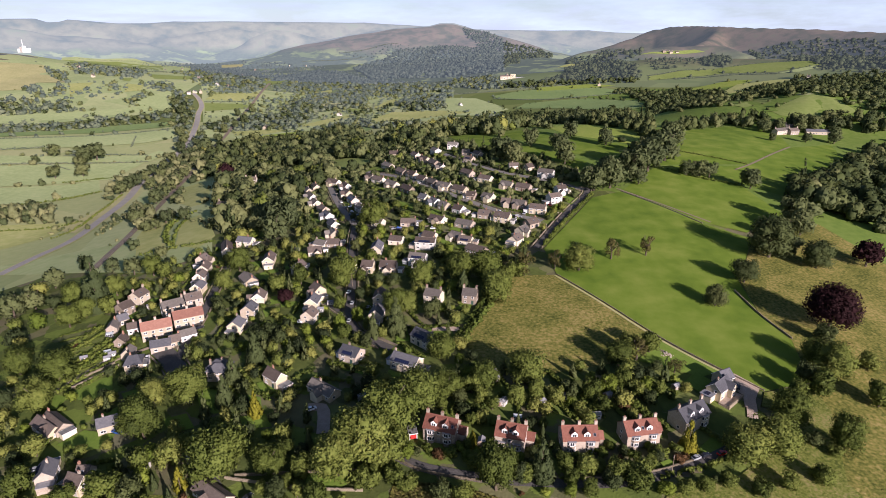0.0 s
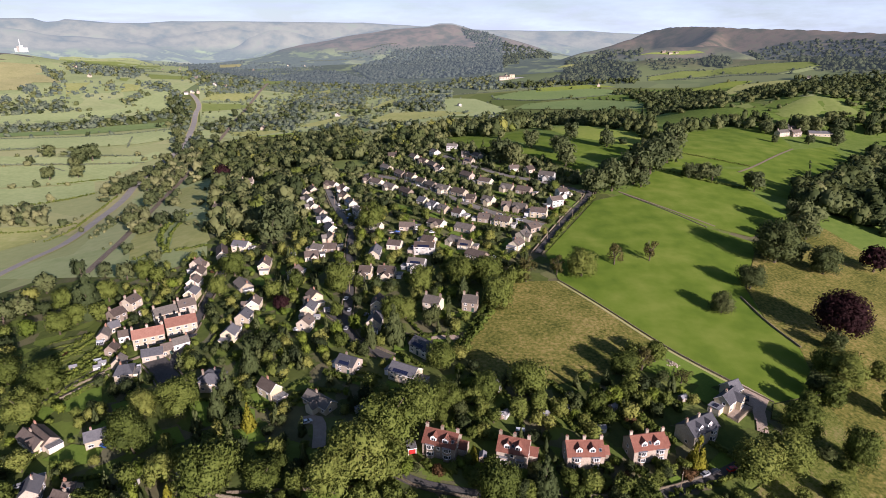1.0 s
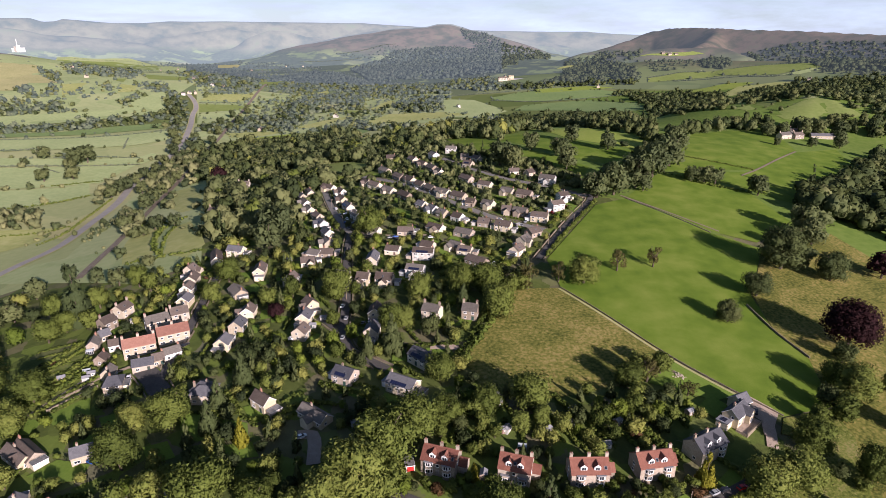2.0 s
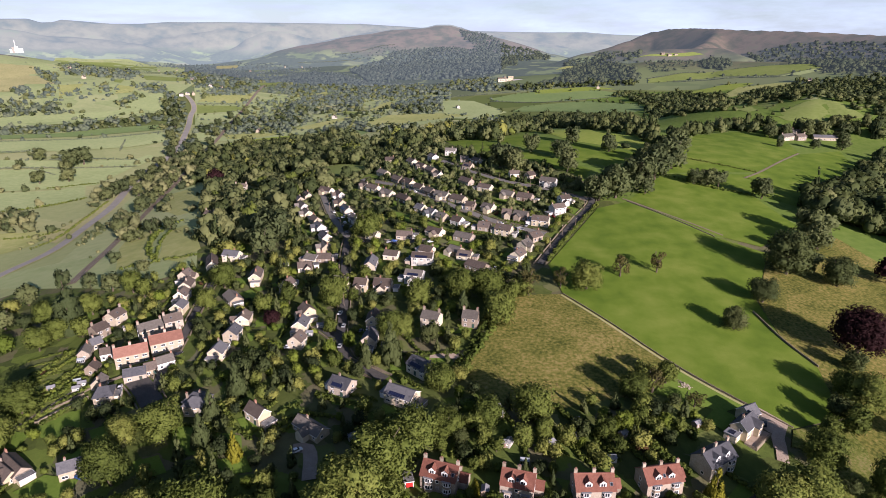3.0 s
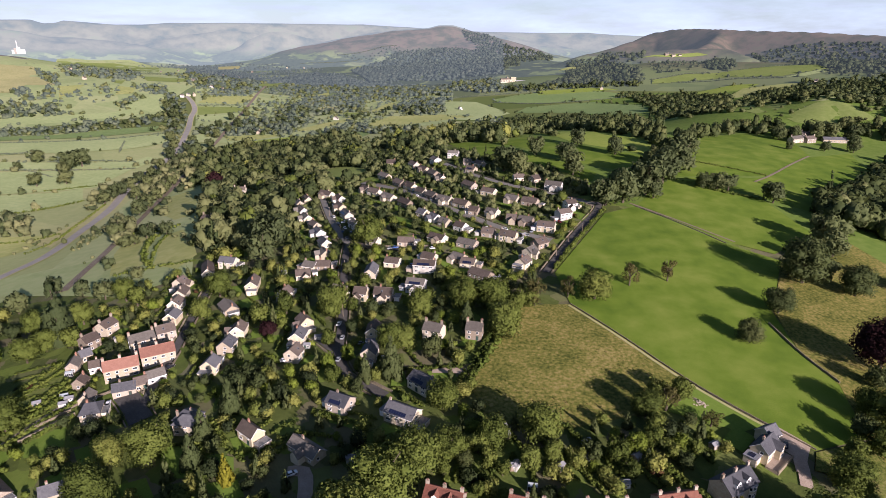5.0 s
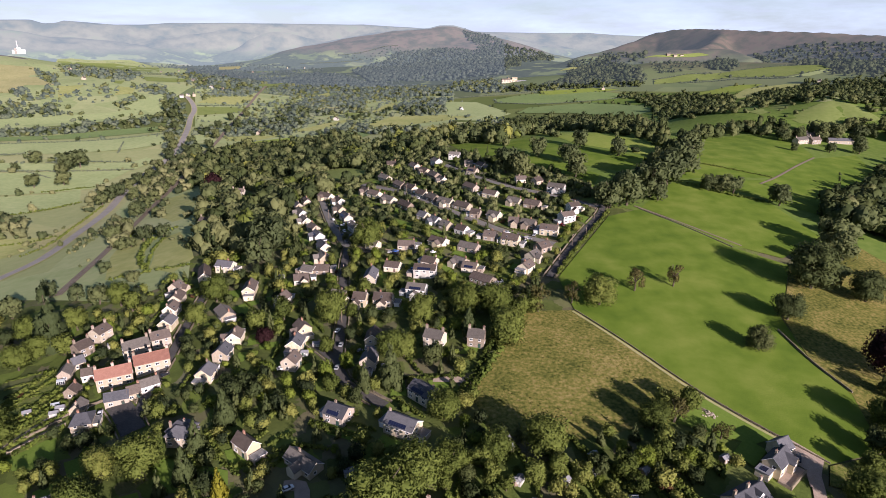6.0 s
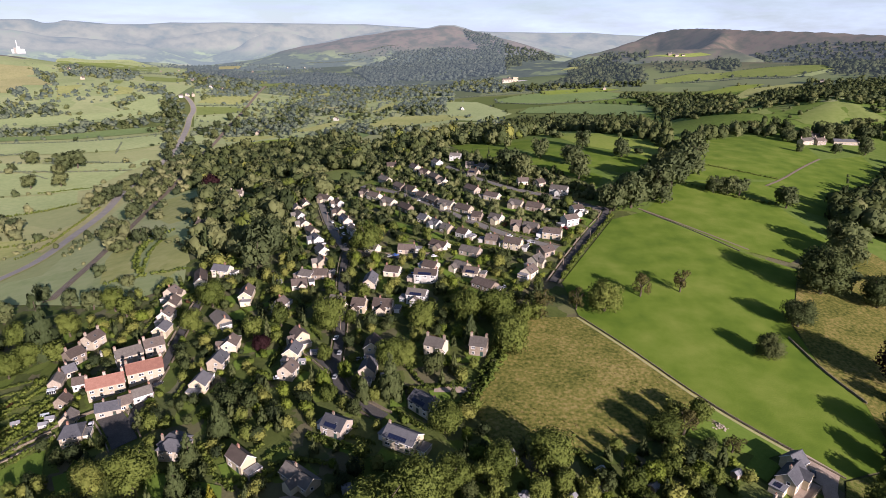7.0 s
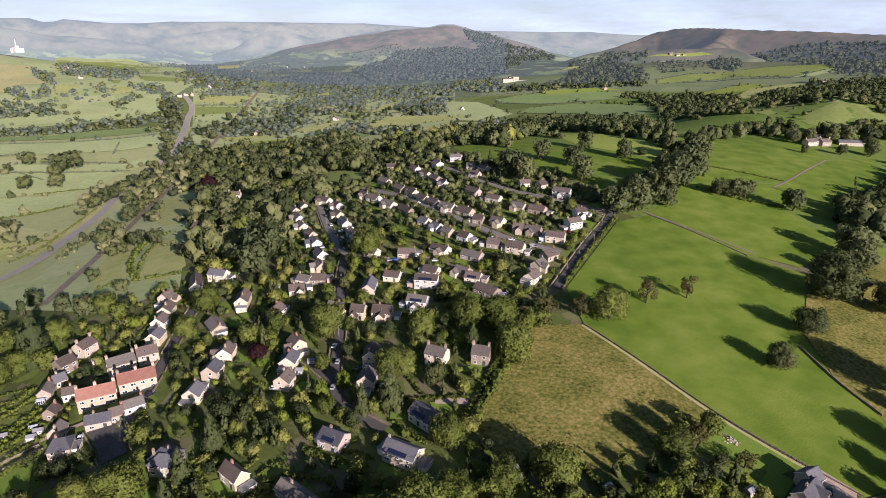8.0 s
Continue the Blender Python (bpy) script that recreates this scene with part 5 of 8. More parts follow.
def bay(parent, x, y, tall, storeys, stone):
    """A canted bay of one or two storeys with a lead flat."""
    v = [(-1.5, 0, -2), (-0.9, -0.9, -2), (0.9, -0.9, -2), (1.5, 0, -2)]
    v += [(a_, b_, tall) for a_, b_, _ in v]
    ob = part("bay", mesh_of("bay", v, [(0, 1, 5, 4), (1, 2, 6, 5), (2, 3, 7, 6), (4, 5, 6, 7)], stone), parent, pose(x, y, 0))
    part("bay_roof", boxes("bay_roof", M["lead"], (-1.6, 1.6, -1.0, 0.0, tall, tall + 0.14)), ob)
    for s in range(storeys):
        fr, pa = window_mesh(1.6, 1.5)
        part("window", fr, ob, pose(0, -0.9, 0.8 + 2.7 * s))
        part("pane", pa, ob, pose(0, -0.9, 0.8 + 2.7 * s))
        fs, ps = window_mesh(0.9, 1.5)
        for side in (-1, 1):
            part("window", fs, ob, pose(1.22 * side, -0.44, 0.8 + 2.7 * s, 0, 0, 56 * side))
            part("pane", ps, ob, pose(1.22 * side, -0.44, 0.8 + 2.7 * s, 0, 0, 56 * side))


STYLE = {
    # kind: width, eaves, ridge, walls, roofs, name, label
    "semi": (6.8, 3.1, 5.7, ("w_cream", "w_pink", "w_white"), ("r_brown", "r_stone", "r_slate"), "house", "small rendered estate house with a brown tiled gable roof"),
    "house": (6.9, 3.2, 5.7, ("w_cream", "w_pink", "w_stone"), ("r_brown", "r_brown", "r_stone"), "house", "rendered estate house with a long brown tiled roof"),
    "bungalow": (7.6, 2.6, 4.9, ("w_pink", "w_cream", "w_stone"), ("r_brown", "r_stone", "r_brown"), "bungalow", "low bungalow with a broad brown tiled roof"),
    "white": (7.2, 4.8, 7.1, ("w_white",), ("r_stone", "r_brown"), "house", "white rendered detached house with a grey-brown roof"),
    "cream": (6.8, 4.1, 6.8, ("w_cream", "w_cream", "w_pink"), ("r_brown", "r_slate", "r_brown"), "house", "cream rendered detached house with a dark tiled roof"),
    "stone": (7.2, 5.0, 7.6, ("w_pink", "w_stone"), ("r_stone", "r_brown"), "house", "stone house with a stone-slate gable roof"),
    "redter": (8.0, 5.4, 8.2, ("w_pink",), ("r_orange",), "terrace", "stone terrace with an orange-red clay tile roof"),
    "cottage": (5.4, 3.1, 5.4, ("w_stone", "w_pink", "w_white"), ("r_slate", "r_stone", "r_brown"), "cottage", "small stone cottage with a slate roof"),
    "hip": (8.6, 4.6, 7.0, ("w_pink", "w_stone"), ("r_slate", "r_stone"), "house", "square stone house with a hipped slate roof"),
    "dark": (7.8, 4.0, 6.5, ("w_cream", "w_stone"), ("r_slate",), "house", "detached house with a dark slate roof"),
    "barn": (6.6, 3.6, 6.0, ("w_pink",), ("r_slate",), "barn", "converted stone barn with a new slate roof"),
    "villa": (8.4, 5.2, 8.5, ("w_stone",), ("r_red",), "villa", "tall gritstone villa with a red clay tile roof and white dormers"),
    "slate_villa": (8.4, 5.2, 8.5, ("w_pink",), ("r_slate",), "villa", "tall pale stone villa with a grey slate roof and white dormers"),
    "new": (6.2, 4.2, 6.9, ("w_cream",), ("r_slate",), "house", "new honey-stone house with a blue-grey slate roof"),
}
COUNT = {}
HOMES = []


def house(kind, x, y, rot, length, broad=0.0):
    """One house at its plan place, its ridge turned by rot degrees."""
    width, eaves, top, walls, roofs, name, say = STYLE[kind]
    width = broad or width
    length = max(8.0, length * 0.66) if kind == "semi" else min(length, 16) * 0.86 if kind == "house" else length * 0.89 if "villa" in kind else length
    k = COUNT[kind] = COUNT.get(kind, -1) + 1
    rnd = random.Random(kind + str(k))
    rot = rot - 180 if rot > 90 else rot
    stone, roof = M[walls[k % len(walls)]], M[roofs[(k * 2 + k // 3) % len(roofs)]]
    g = float(height(x, y))
    TAKEN.append((x, y, math.hypot(length, width) / 2))
    HOMES.append((x, y, rot, length, width))
    ob = tagged(new(name), say, name, kind)
    ob.matrix_world = pose(x, y, g, 0, 0, rot)
    if kind == "hip":
        part("wall", boxes("wall", stone, (-length / 2 - 1.6, length / 2 + 1.6, -width / 2, width / 2, -2, eaves)), ob)
        part("roof", gable_roof("roof", roof, length + 3.2, width, eaves, top, 0.4, 0.4, 0.2, length / 2), ob)
        length += 3.2
    else:
        part("wall", gable_walls("wall", stone, length, width, eaves, top), ob)
        part("roof", gable_roof("roof", roof, length, width, eaves, top, trim=M["frame"] if walls[k % len(walls)] in ("w_white", "w_cream") and rnd.random() < 0.8 else None), ob)
        part("ridge_cap", boxes("ridge_cap", roof, (-length / 2 - 0.25, length / 2 + 0.25, -0.16, 0.16, top + 0.1, top + 0.3)), ob)
    hx, hy = length / 2, width / 2
    tall_house = eaves > 3.5 and kind != "barn"
    if kind in ("villa", "slate_villa", "redter", "stone"):
        for cx in ((-hx + 0.4, hx - 0.4, 0.0) if kind != "stone" else (-hx + 0.4, hx - 0.4)):
            chimney(ob, cx, 0.3 if kind != "stone" else 0, top + 0.9, top - 1.2, "w_stone", 1.1)
    elif kind != "new" or k == 0:
        chimney(ob, (hx - 0.5) * rnd.choice((-1, 1)) * rnd.choice((1, 0.35)), 0.5, top + 0.3, top - 1.2, rnd.choice(("brick", "w_stone")))
    per = max(2, int(length / 3.2))
    for s in range(0 if y > 700 else 2 if tall_house else 1):
        z = 0.75 + min(2.55, eaves - 2.0) * s
        for i in range(per):
            wx = -hx + length * (i + 0.5) / per
            wide = rnd.choice((1.2, 1.6, 2.0)) if kind not in ("villa", "slate_villa") else 1.2
            if kind in ("villa", "slate_villa") and abs(abs(wx) - hx * 0.5) < 1.8:
                pass
            elif s == 0 and i == per // 2:
                part("door", boxes("door", M["door"], (-0.5, 0.5, -0.06, 0.04, 0, 2.05), (-0.62, -0.5, -0.09, 0.04, 0, 2.15), (0.5, 0.62, -0.09, 0.04, 0, 2.15), (-0.62, 0.62, -0.09, 0.04, 2.05, 2.2)), ob, pose(wx, -hy, 0.02))
            else:
                window(ob, wx, -hy, z, 0, wide, 1.2)
            if y < 250:
                window(ob, wx, hy, z, 180, wide, 1.2)
        for side in (-1, 1):
            if rnd.random() < 0.75:
                window(ob, hx * side, rnd.uniform(-1.2, 1.2), z, 90 * side, 1.2, 1.2)
    if kind in ("villa", "slate_villa"):
        slope = (top - eaves) / hy
        for cx in (-hx * 0.36, hx * 0.36):
            dormer(ob, cx, -hy + 0.9, eaves + slope * 0.9 - 0.1, roof)
            bay(ob, cx * 1.45, -hy, 5.0 if k != 1 else 3.1, 2 if k != 1 else 1, stone)
        ext = part("extension", gable_walls("extension", stone, 3.0, 4.5, 3.0, 4.8), ob, pose(hx + 1.4, 1.8, 0))
        part("extension_roof", gable_roof("extension_roof", roof, 3.0, 4.5, 3.0, 4.8), ext)
    elif kind in ("semi", "house", "cream", "white", "dark", "bungalow") and rnd.random() < 0.6:
        side = rnd.choice((-1, 1))
        if rnd.random() < 0.5:
            ext = part("garage", boxes("garage", stone, (-1.6, 1.6, -2.7, 2.7, -2, 2.5)), ob, pose((hx + 1.6) * side, 0.6, 0))
            part("flat_roof", boxes("flat_roof", M["lead"], (-1.75, 1.75, -2.85, 2.85, 2.5, 2.7)), ext)
            part("garage_door", boxes("garage_door", M["frame"], (-1.2, 1.2, -2.78, -2.70, 0.05, 2.1)), ext)
        else:
            ext = part("porch", gable_walls("porch", stone, 3.2, 4.2, min(eaves, 3.0), min(eaves, 3.0) + 1.9), ob, pose(rnd.uniform(-2, 2), -(hy + 1.4), 0, 0, 0, 90))
            part("porch_roof", gable_roof("porch_roof", roof, 3.2, 4.2, min(eaves, 3.0), min(eaves, 3.0) + 1.9), ext)
    if kind == "new" and k == 0:
        ext = part("annex", boxes("annex", stone, (-4, 0, -2.2, 2.2, -2, 2.5)), ob, pose(-hx, 1.2, 0))
        part("flat_roof", boxes("flat_roof", M["lead"], (-4.2, -0.01, -2.4, 2.4, 2.5, 2.75)), ext)
        part("skylight", boxes("skylight", M["solar"], (-3.4, -1.0, -0.9, 0.9, 2.75, 2.95)), ext)
        wing = part("gabled_wing", gable_walls("gabled_wing", stone, 2.0, 3.6, eaves, top - 0.6), ob, pose(hx * 0.45, -hy - 0.9, 0, 0, 0, 90))
        part("wing_roof", gable_roof("wing_roof", roof, 4.5, 3.6, eaves, top - 0.6), wing, pose(1.2, 0, 0))
        window(wing, -1.0, 0, 0.8, -90, 2.0, 1.4)
        window(wing, -1.0, 0, 3.2, -90, 1.2, 1.1)
        part("terrace", boxes("terrace", M["gravel"], (-hx - 1, hx + 1.5, -hy - 4, -hy, -2, 0.12)), ob)
        part("terrace_wall", boxes("terrace_wall", M["drystone"], (-hx - 1, hx + 1.5, -hy - 4.5, -hy - 4.01, -2, 0.7)), ob)
    if kind in ("villa", "slate_villa") or (kind in ("house", "cream", "dark", "semi", "stone", "hip") and rnd.random() < 0.35 and y < 430):
        slope = math.degrees(math.atan2(top - eaves, hy))
        face = pose(0, -hy - 0.3, eaves - 0.25, slope, 0, 0)
        if "skylight" not in SHARED:
            SHARED["skylight"] = boxes("skylight", M["pane"], (-0.38, 0.38, 0.06, 1.04, 0.25, 0.30))
            SHARED["skylight_frame"] = boxes("skylight_frame", M["lead"], (-0.48, -0.38, -0.04, 1.14, 0.22, 0.31), (0.38, 0.48, -0.04, 1.14, 0.22, 0.31), (-0.38, 0.38, -0.04, 0.06, 0.22, 0.31), (-0.38, 0.38, 1.04, 1.14, 0.22, 0.31))
        for sx in ((0.8 - 0.8 * (k % 2),) if kind == "villa" else (rnd.uniform(-0.5, 0.5),)):
            sky_light = part("skylight", SHARED["skylight"], ob, face @ pose(hx * sx, 1.6 + rnd.uniform(0, 0.5), 0))
            part("skylight_frame", SHARED["skylight_frame"], sky_light)
    if kind == "dark" or (kind == "white" and k in (5, 6)) or (rnd.random() < 0.04 and "villa" not in kind):
        slope = math.degrees(math.atan2(top - eaves, hy))
        face = pose(0, -hy - 0.3, eaves - 0.25, slope, 0, 0)
        panel = boxes("solar_panel", M["solar"], (0, 0.98, 0, 1.6, 0.27, 0.32))
        for i in range(int(length * 0.6)):
            for j in range(2 if hy > 3.9 else 1):
                part("solar_panel", panel, ob, face @ pose(-length * 0.32 + 1.05 * i, 0.5 + 1.7 * j, 0))
    return ob


# ---- the village ----
house("semi", -114.8, 509.6, 113, 19.4)
house("semi", -120.7, 501.7, 121, 17.5)
house("semi", -112.3, 478.8, 119, 20.1)
house("semi", -104.3, 457.0, 121, 16.6)
house("semi", -93.4, 436.8, 122, 14.9)
house("semi", -87.1, 419.7, 119, 15.8)
house("semi", -79.0, 398.0, 118, 15.7)
house("semi", -75.2, 378.8, 114, 13.1)
house("semi", -85.4, 497.8, 121, 15.9)
house("semi", -80.9, 475.0, 119, 17.5)
house("semi", -72.8, 453.7, 116, 19.5)
house("semi", -62.9, 428.7, 120, 15.1)
house("semi", -45.8, 392.4, 151, 11.4)
house("semi", -66.4, 518.2, 122, 15.5)
house("semi", -6.4, 427.7, 127, 8.9)
house("semi", -14.9, 438.9, 133, 8)
house("semi", 1.0, 417.9, 132, 8)
house("semi", 11.6, 408.4, 139, 9.8)
house("house", -99.8, 517.1, 142, 20.7)
house("house", -53.1, 553.6, 126, 17.5)
house("house", -37.7, 524.8, 122, 15.9)
house("house", -27.5, 510.9, 123, 15.2)
house("house", -17.5, 491.4, 127, 12.1)
house("house", -8.9, 478.3, 126, 12.6)
house("house", 1.1, 465.3, 138, 14.9)
house("house", 13.7, 453.8, 137, 14.8)
house("house", 22.2, 437.3, 157, 8)
house("house", -57.1, 505.5, 135, 14.4)
house("house", -43.8, 485.8, 131, 22.0)
house("house", -29.0, 466.0, 126, 20.5)
house("house", -27.8, 584.6, 115, 18.7)
house("house", -18.0, 561.5, 125, 13.7)
house("house", -8.8, 543.5, 121, 14.2)
house("house", -2.1, 525.1, 116, 11.5)
house("house", -51.7, 605.7, 6, 10.3)
house("house", 21.5, 497.8, 125, 23.5)
house("house", 35.7, 477.0, 143, 13.4)
house("house", 51.8, 458.3, 140, 12.5)
house("house", 64.4, 451.3, 146, 13.9)
house("house", 62.9, 509.7, 9, 10.2)
house("house", 75.6, 505.3, 36, 8.7)
house("house", 56.3, 414.1, 151, 11.6)
house("house", 34.8, 431.6, 139, 10.8)
house("house", 47.1, 418.8, 165, 8)
house("house", 29.5, 396.7, 158, 9.4)
house("house", 46.6, 350.6, 55, 10.2)
house("house", 52.5, 364.7, 48, 9.2)
house("house", 60.0, 376.7, 38, 10.5)
house("house", 33.8, 560.7, 122, 11.8)
house("house", 25.1, 544.6, 142, 10.5)
house("house", 22.7, 571.7, 172, 8.6)
house("bungalow", -24.3, 389.7, 176, 10.4)
house("bungalow", -3.9, 392.0, 143, 11.7)
house("bungalow", 15.2, 381.7, 148, 12.4)
house("bungalow", 9.0, 361.1, 139, 8.5)
house("bungalow", 14.6, 353.6, 160, 8.5)
house("bungalow", 21.0, 338.0, 138, 13.3)
house("bungalow", -8.8, 363.6, 153, 8.5)
house("bungalow", -80.6, 362.3, 157, 8.5)
house("bungalow", -73.2, 362.3, 1, 8.5)
house("bungalow", -82.9, 351.3, 15, 8.5)
house("bungalow", -30.5, 359.3, 164, 8.8)
house("bungalow", -56.7, 327.0, 163, 8.5)
house("bungalow", -115.6, 317.1, 127, 12.1)
house("white", -7.3, 588.1, 113, 12.3)
house("white", 10.3, 607.3, 167, 10.5)
house("white", 87.4, 483.2, 152, 13.1)
house("white", 91.7, 440.2, 20, 8.0)
house("white", 83.4, 422.0, 26, 10.0)
house("white", -11.2, 348.8, 171, 12.5)
house("white", -15.1, 325.9, 165, 10.2)
house("cream", 68.1, 400.8, 157, 11.4)
house("cream", 41.7, 387.9, 152, 10.9)
house("cream", -42.0, 345.9, 87, 13.2)
house("cream", -56.7, 317.5, 165, 10.7)
house("cream", -44.4, 319.5, 169, 7.1)
house("cream", -32.1, 317.7, 171, 9.8)
house("cream", -69.2, 293.1, 125, 7.5)
house("cream", -69.3, 279.7, 86, 8.5)
house("cream", -68.0, 266.0, 77, 7.0)
house("cream", -86.9, 325.1, 74, 7.6)
house("cream", -33.4, 281.7, 88, 9.6)
house("cream", -33.4, 264.0, 84, 8.0)
house("cream", -137.2, 380.5, 164, 11.3)
house("cream", -147.4, 371.6, 110, 18)
house("cream", -150.9, 340.1, 96, 10.1)
house("cream", -147.7, 326.0, 90, 8.3)
house("cream", -142.8, 310.2, 91, 8.6)
house("cream", -158.0, 355.8, 78, 7.0)
house("cream", -109.9, 342.1, 98, 13.1)
house("cream", -100.8, 289.6, 94, 8.4)
house("cream", -102.2, 276.4, 86, 7.9)
house("cream", -104.0, 260.8, 86, 7.3)
house("stone", -4.8, 278.5, 156, 8.8)
house("stone", 14.3, 277.8, 166, 7.5)
house("stone", -148.2, 287.5, 38, 11.3)
house("stone", -139.2, 293.8, 34, 8.7)
house("stone", -176.7, 307.2, 76, 8.6)
house("stone", -177.6, 292.8, 63, 7.5)
house("redter", -133.4, 272.9, 30, 14.4)
house("redter", -146.0, 263.9, 28, 14.2)
house("cottage", -137.1, 248.9, 21, 9.1)
house("cottage", -131.8, 252.4, 32, 5)
house("cottage", -127.4, 256.9, 37, 7.6)
house("cottage", -174.2, 273.6, 106, 8.0)
house("cottage", -173.3, 281.3, 49, 5)
house("cottage", -161.5, 269.7, 25, 5)
house("cottage", -161.2, 257.3, 92, 5.0)
house("cottage", -151.0, 244.7, 100, 6.0)
house("hip", -142.8, 234.0, 19, 4.1)
house("hip", -99.1, 224.5, 157, 4.3)
house("dark", -8.8, 240.9, 137, 10.7)
house("dark", -41.2, 230.2, 153, 9.2)
house("dark", -16.0, 222.3, 151, 12.6)
house("bungalow", -158.5, 194.0, 147, 14.3, 6.2)
house("bungalow", -156.0, 195.8, 145, 14.3, 6.2)
house("bungalow", -76.8, 154.0, 145, 15.0, 6.2)
house("barn", -132.6, 191.9, 29, 7.4, 5.4)
house("dark", -141.3, 167.1, 112, 8.7, 6.0)
house("cream", -126.4, 161.1, 162, 6.7, 5.8)
house("cream", -125.9, 165.0, 0, 4.5, 5.8)
house("cream", -72.1, 215.0, 141, 9.2, 5.8)
house("hip", -98.2, 222.0, 174, 6.6, 6.6)
house("bungalow", -49.6, 206.6, 142, 13.8, 6.2)
house("villa", -0.3, 180.2, 161, 13.7)
house("villa", 25.1, 176.4, 163, 12.2)
house("villa", 49.3, 175.3, 1, 14.4)
house("villa", 72.4, 178.8, 10, 14.5)
house("slate_villa", 94.5, 187.6, 29, 15.2)
house("new", 114.0, 205.2, 40, 10.2)
house("new", 118.3, 211.6, 27, 6)
house("stone", 400.9, 691.8, 27, 25.2)
house("stone", 420.2, 711.3, 167, 8.8)
house("barn", 446.8, 697.4, 171, 26, 7.5)
house("stone", 212.1, 2000.8, 91, 28)
house("stone", 415.2, 693.7, 21, 13.8)
house("stone", -201.5, 596.7, 1, 11.0)
house("stone", -193.9, 493.0, 157, 9.0)

# ---- trees, hedges and woods ----
ICO = bmesh.new()
bmesh.ops.create_icosphere(ICO, subdivisions=1, radius=1.0)
ICO_V = np.array([v.co[:] for v in ICO.verts])
ICO_F = np.array([[v.index for v in f.verts] for f in ICO.faces])
ICO.free()


def foliage(rnd, centres, radii, leaves, size, core=0.74, snug=0.0):
    """Leaf clumps over a set of rounded boughs, with a solid heart in each."""
    vs, fs, ns, n_ = [], [], [], 0
    heart = centres.mean(0) - (0, 0, 0.12)

    def leaning(pts, out, loose):
        """Directions in which the boughs' surface faces, half by bough and half by the whole crown."""
        whole = pts - heart
        d = 0.52 * out + 0.48 * whole / (np.linalg.norm(whole, axis=1)[:, None] + 1e-6) + rnd.normal(scale=loose, size=pts.shape)
        return d / np.linalg.norm(d, axis=1)[:, None]

    for c, r in zip(centres, radii):
        w = ICO_V * r * core * rnd.uniform(0.62, 1.28, (len(ICO_V), 1)) + c
        vs.append(w)
        ns.append(leaning(w, ICO_V, 0.1))
        fs.append(ICO_F + n_)
        n_ += len(w)
    share = radii ** 2 / (radii ** 2).sum()
    pick = rnd.choice(len(radii), leaves, p=share)
    d = rnd.normal(size=(leaves, 3))
    d[:, 2] += 0.25
    d /= np.linalg.norm(d, axis=1)[:, None]
    pos = centres[pick] + d * (radii[pick] * rnd.uniform(0.74 + snug, 1.20 - 0.6 * snug, leaves))[:, None]
    nrm = d + rnd.normal(scale=0.42, size=(leaves, 3))
    nrm /= np.linalg.norm(nrm, axis=1)[:, None]
    u = np.cross(nrm, rnd.normal(size=(leaves, 3)))
    u /= np.linalg.norm(u, axis=1)[:, None]
    w = np.cross(nrm, u)
    s = (size * rnd.uniform(0.6, 1.35, leaves))[:, None]
    quad = np.stack([pos - u * s - w * s * 0.5, pos + u * s * 0.4 - w * s, pos + u * s + w * s * 0.5, pos - u * s * 0.4 + w * s], 1).reshape(-1, 3)
    q = np.arange(leaves * 4).reshape(-1, 4) + n_
    vs.append(quad)
    ns.append(np.repeat(leaning(pos, d, 0.34 if leaves > 250 else 0.22), 4, axis=0))
    fs += [q[:, [0, 1, 2]], q[:, [0, 2, 3]]] if size > 0.2 else [q[:, [0, 1, 3]]]
    return np.concatenate(vs), np.concatenate(fs), np.concatenate(ns)


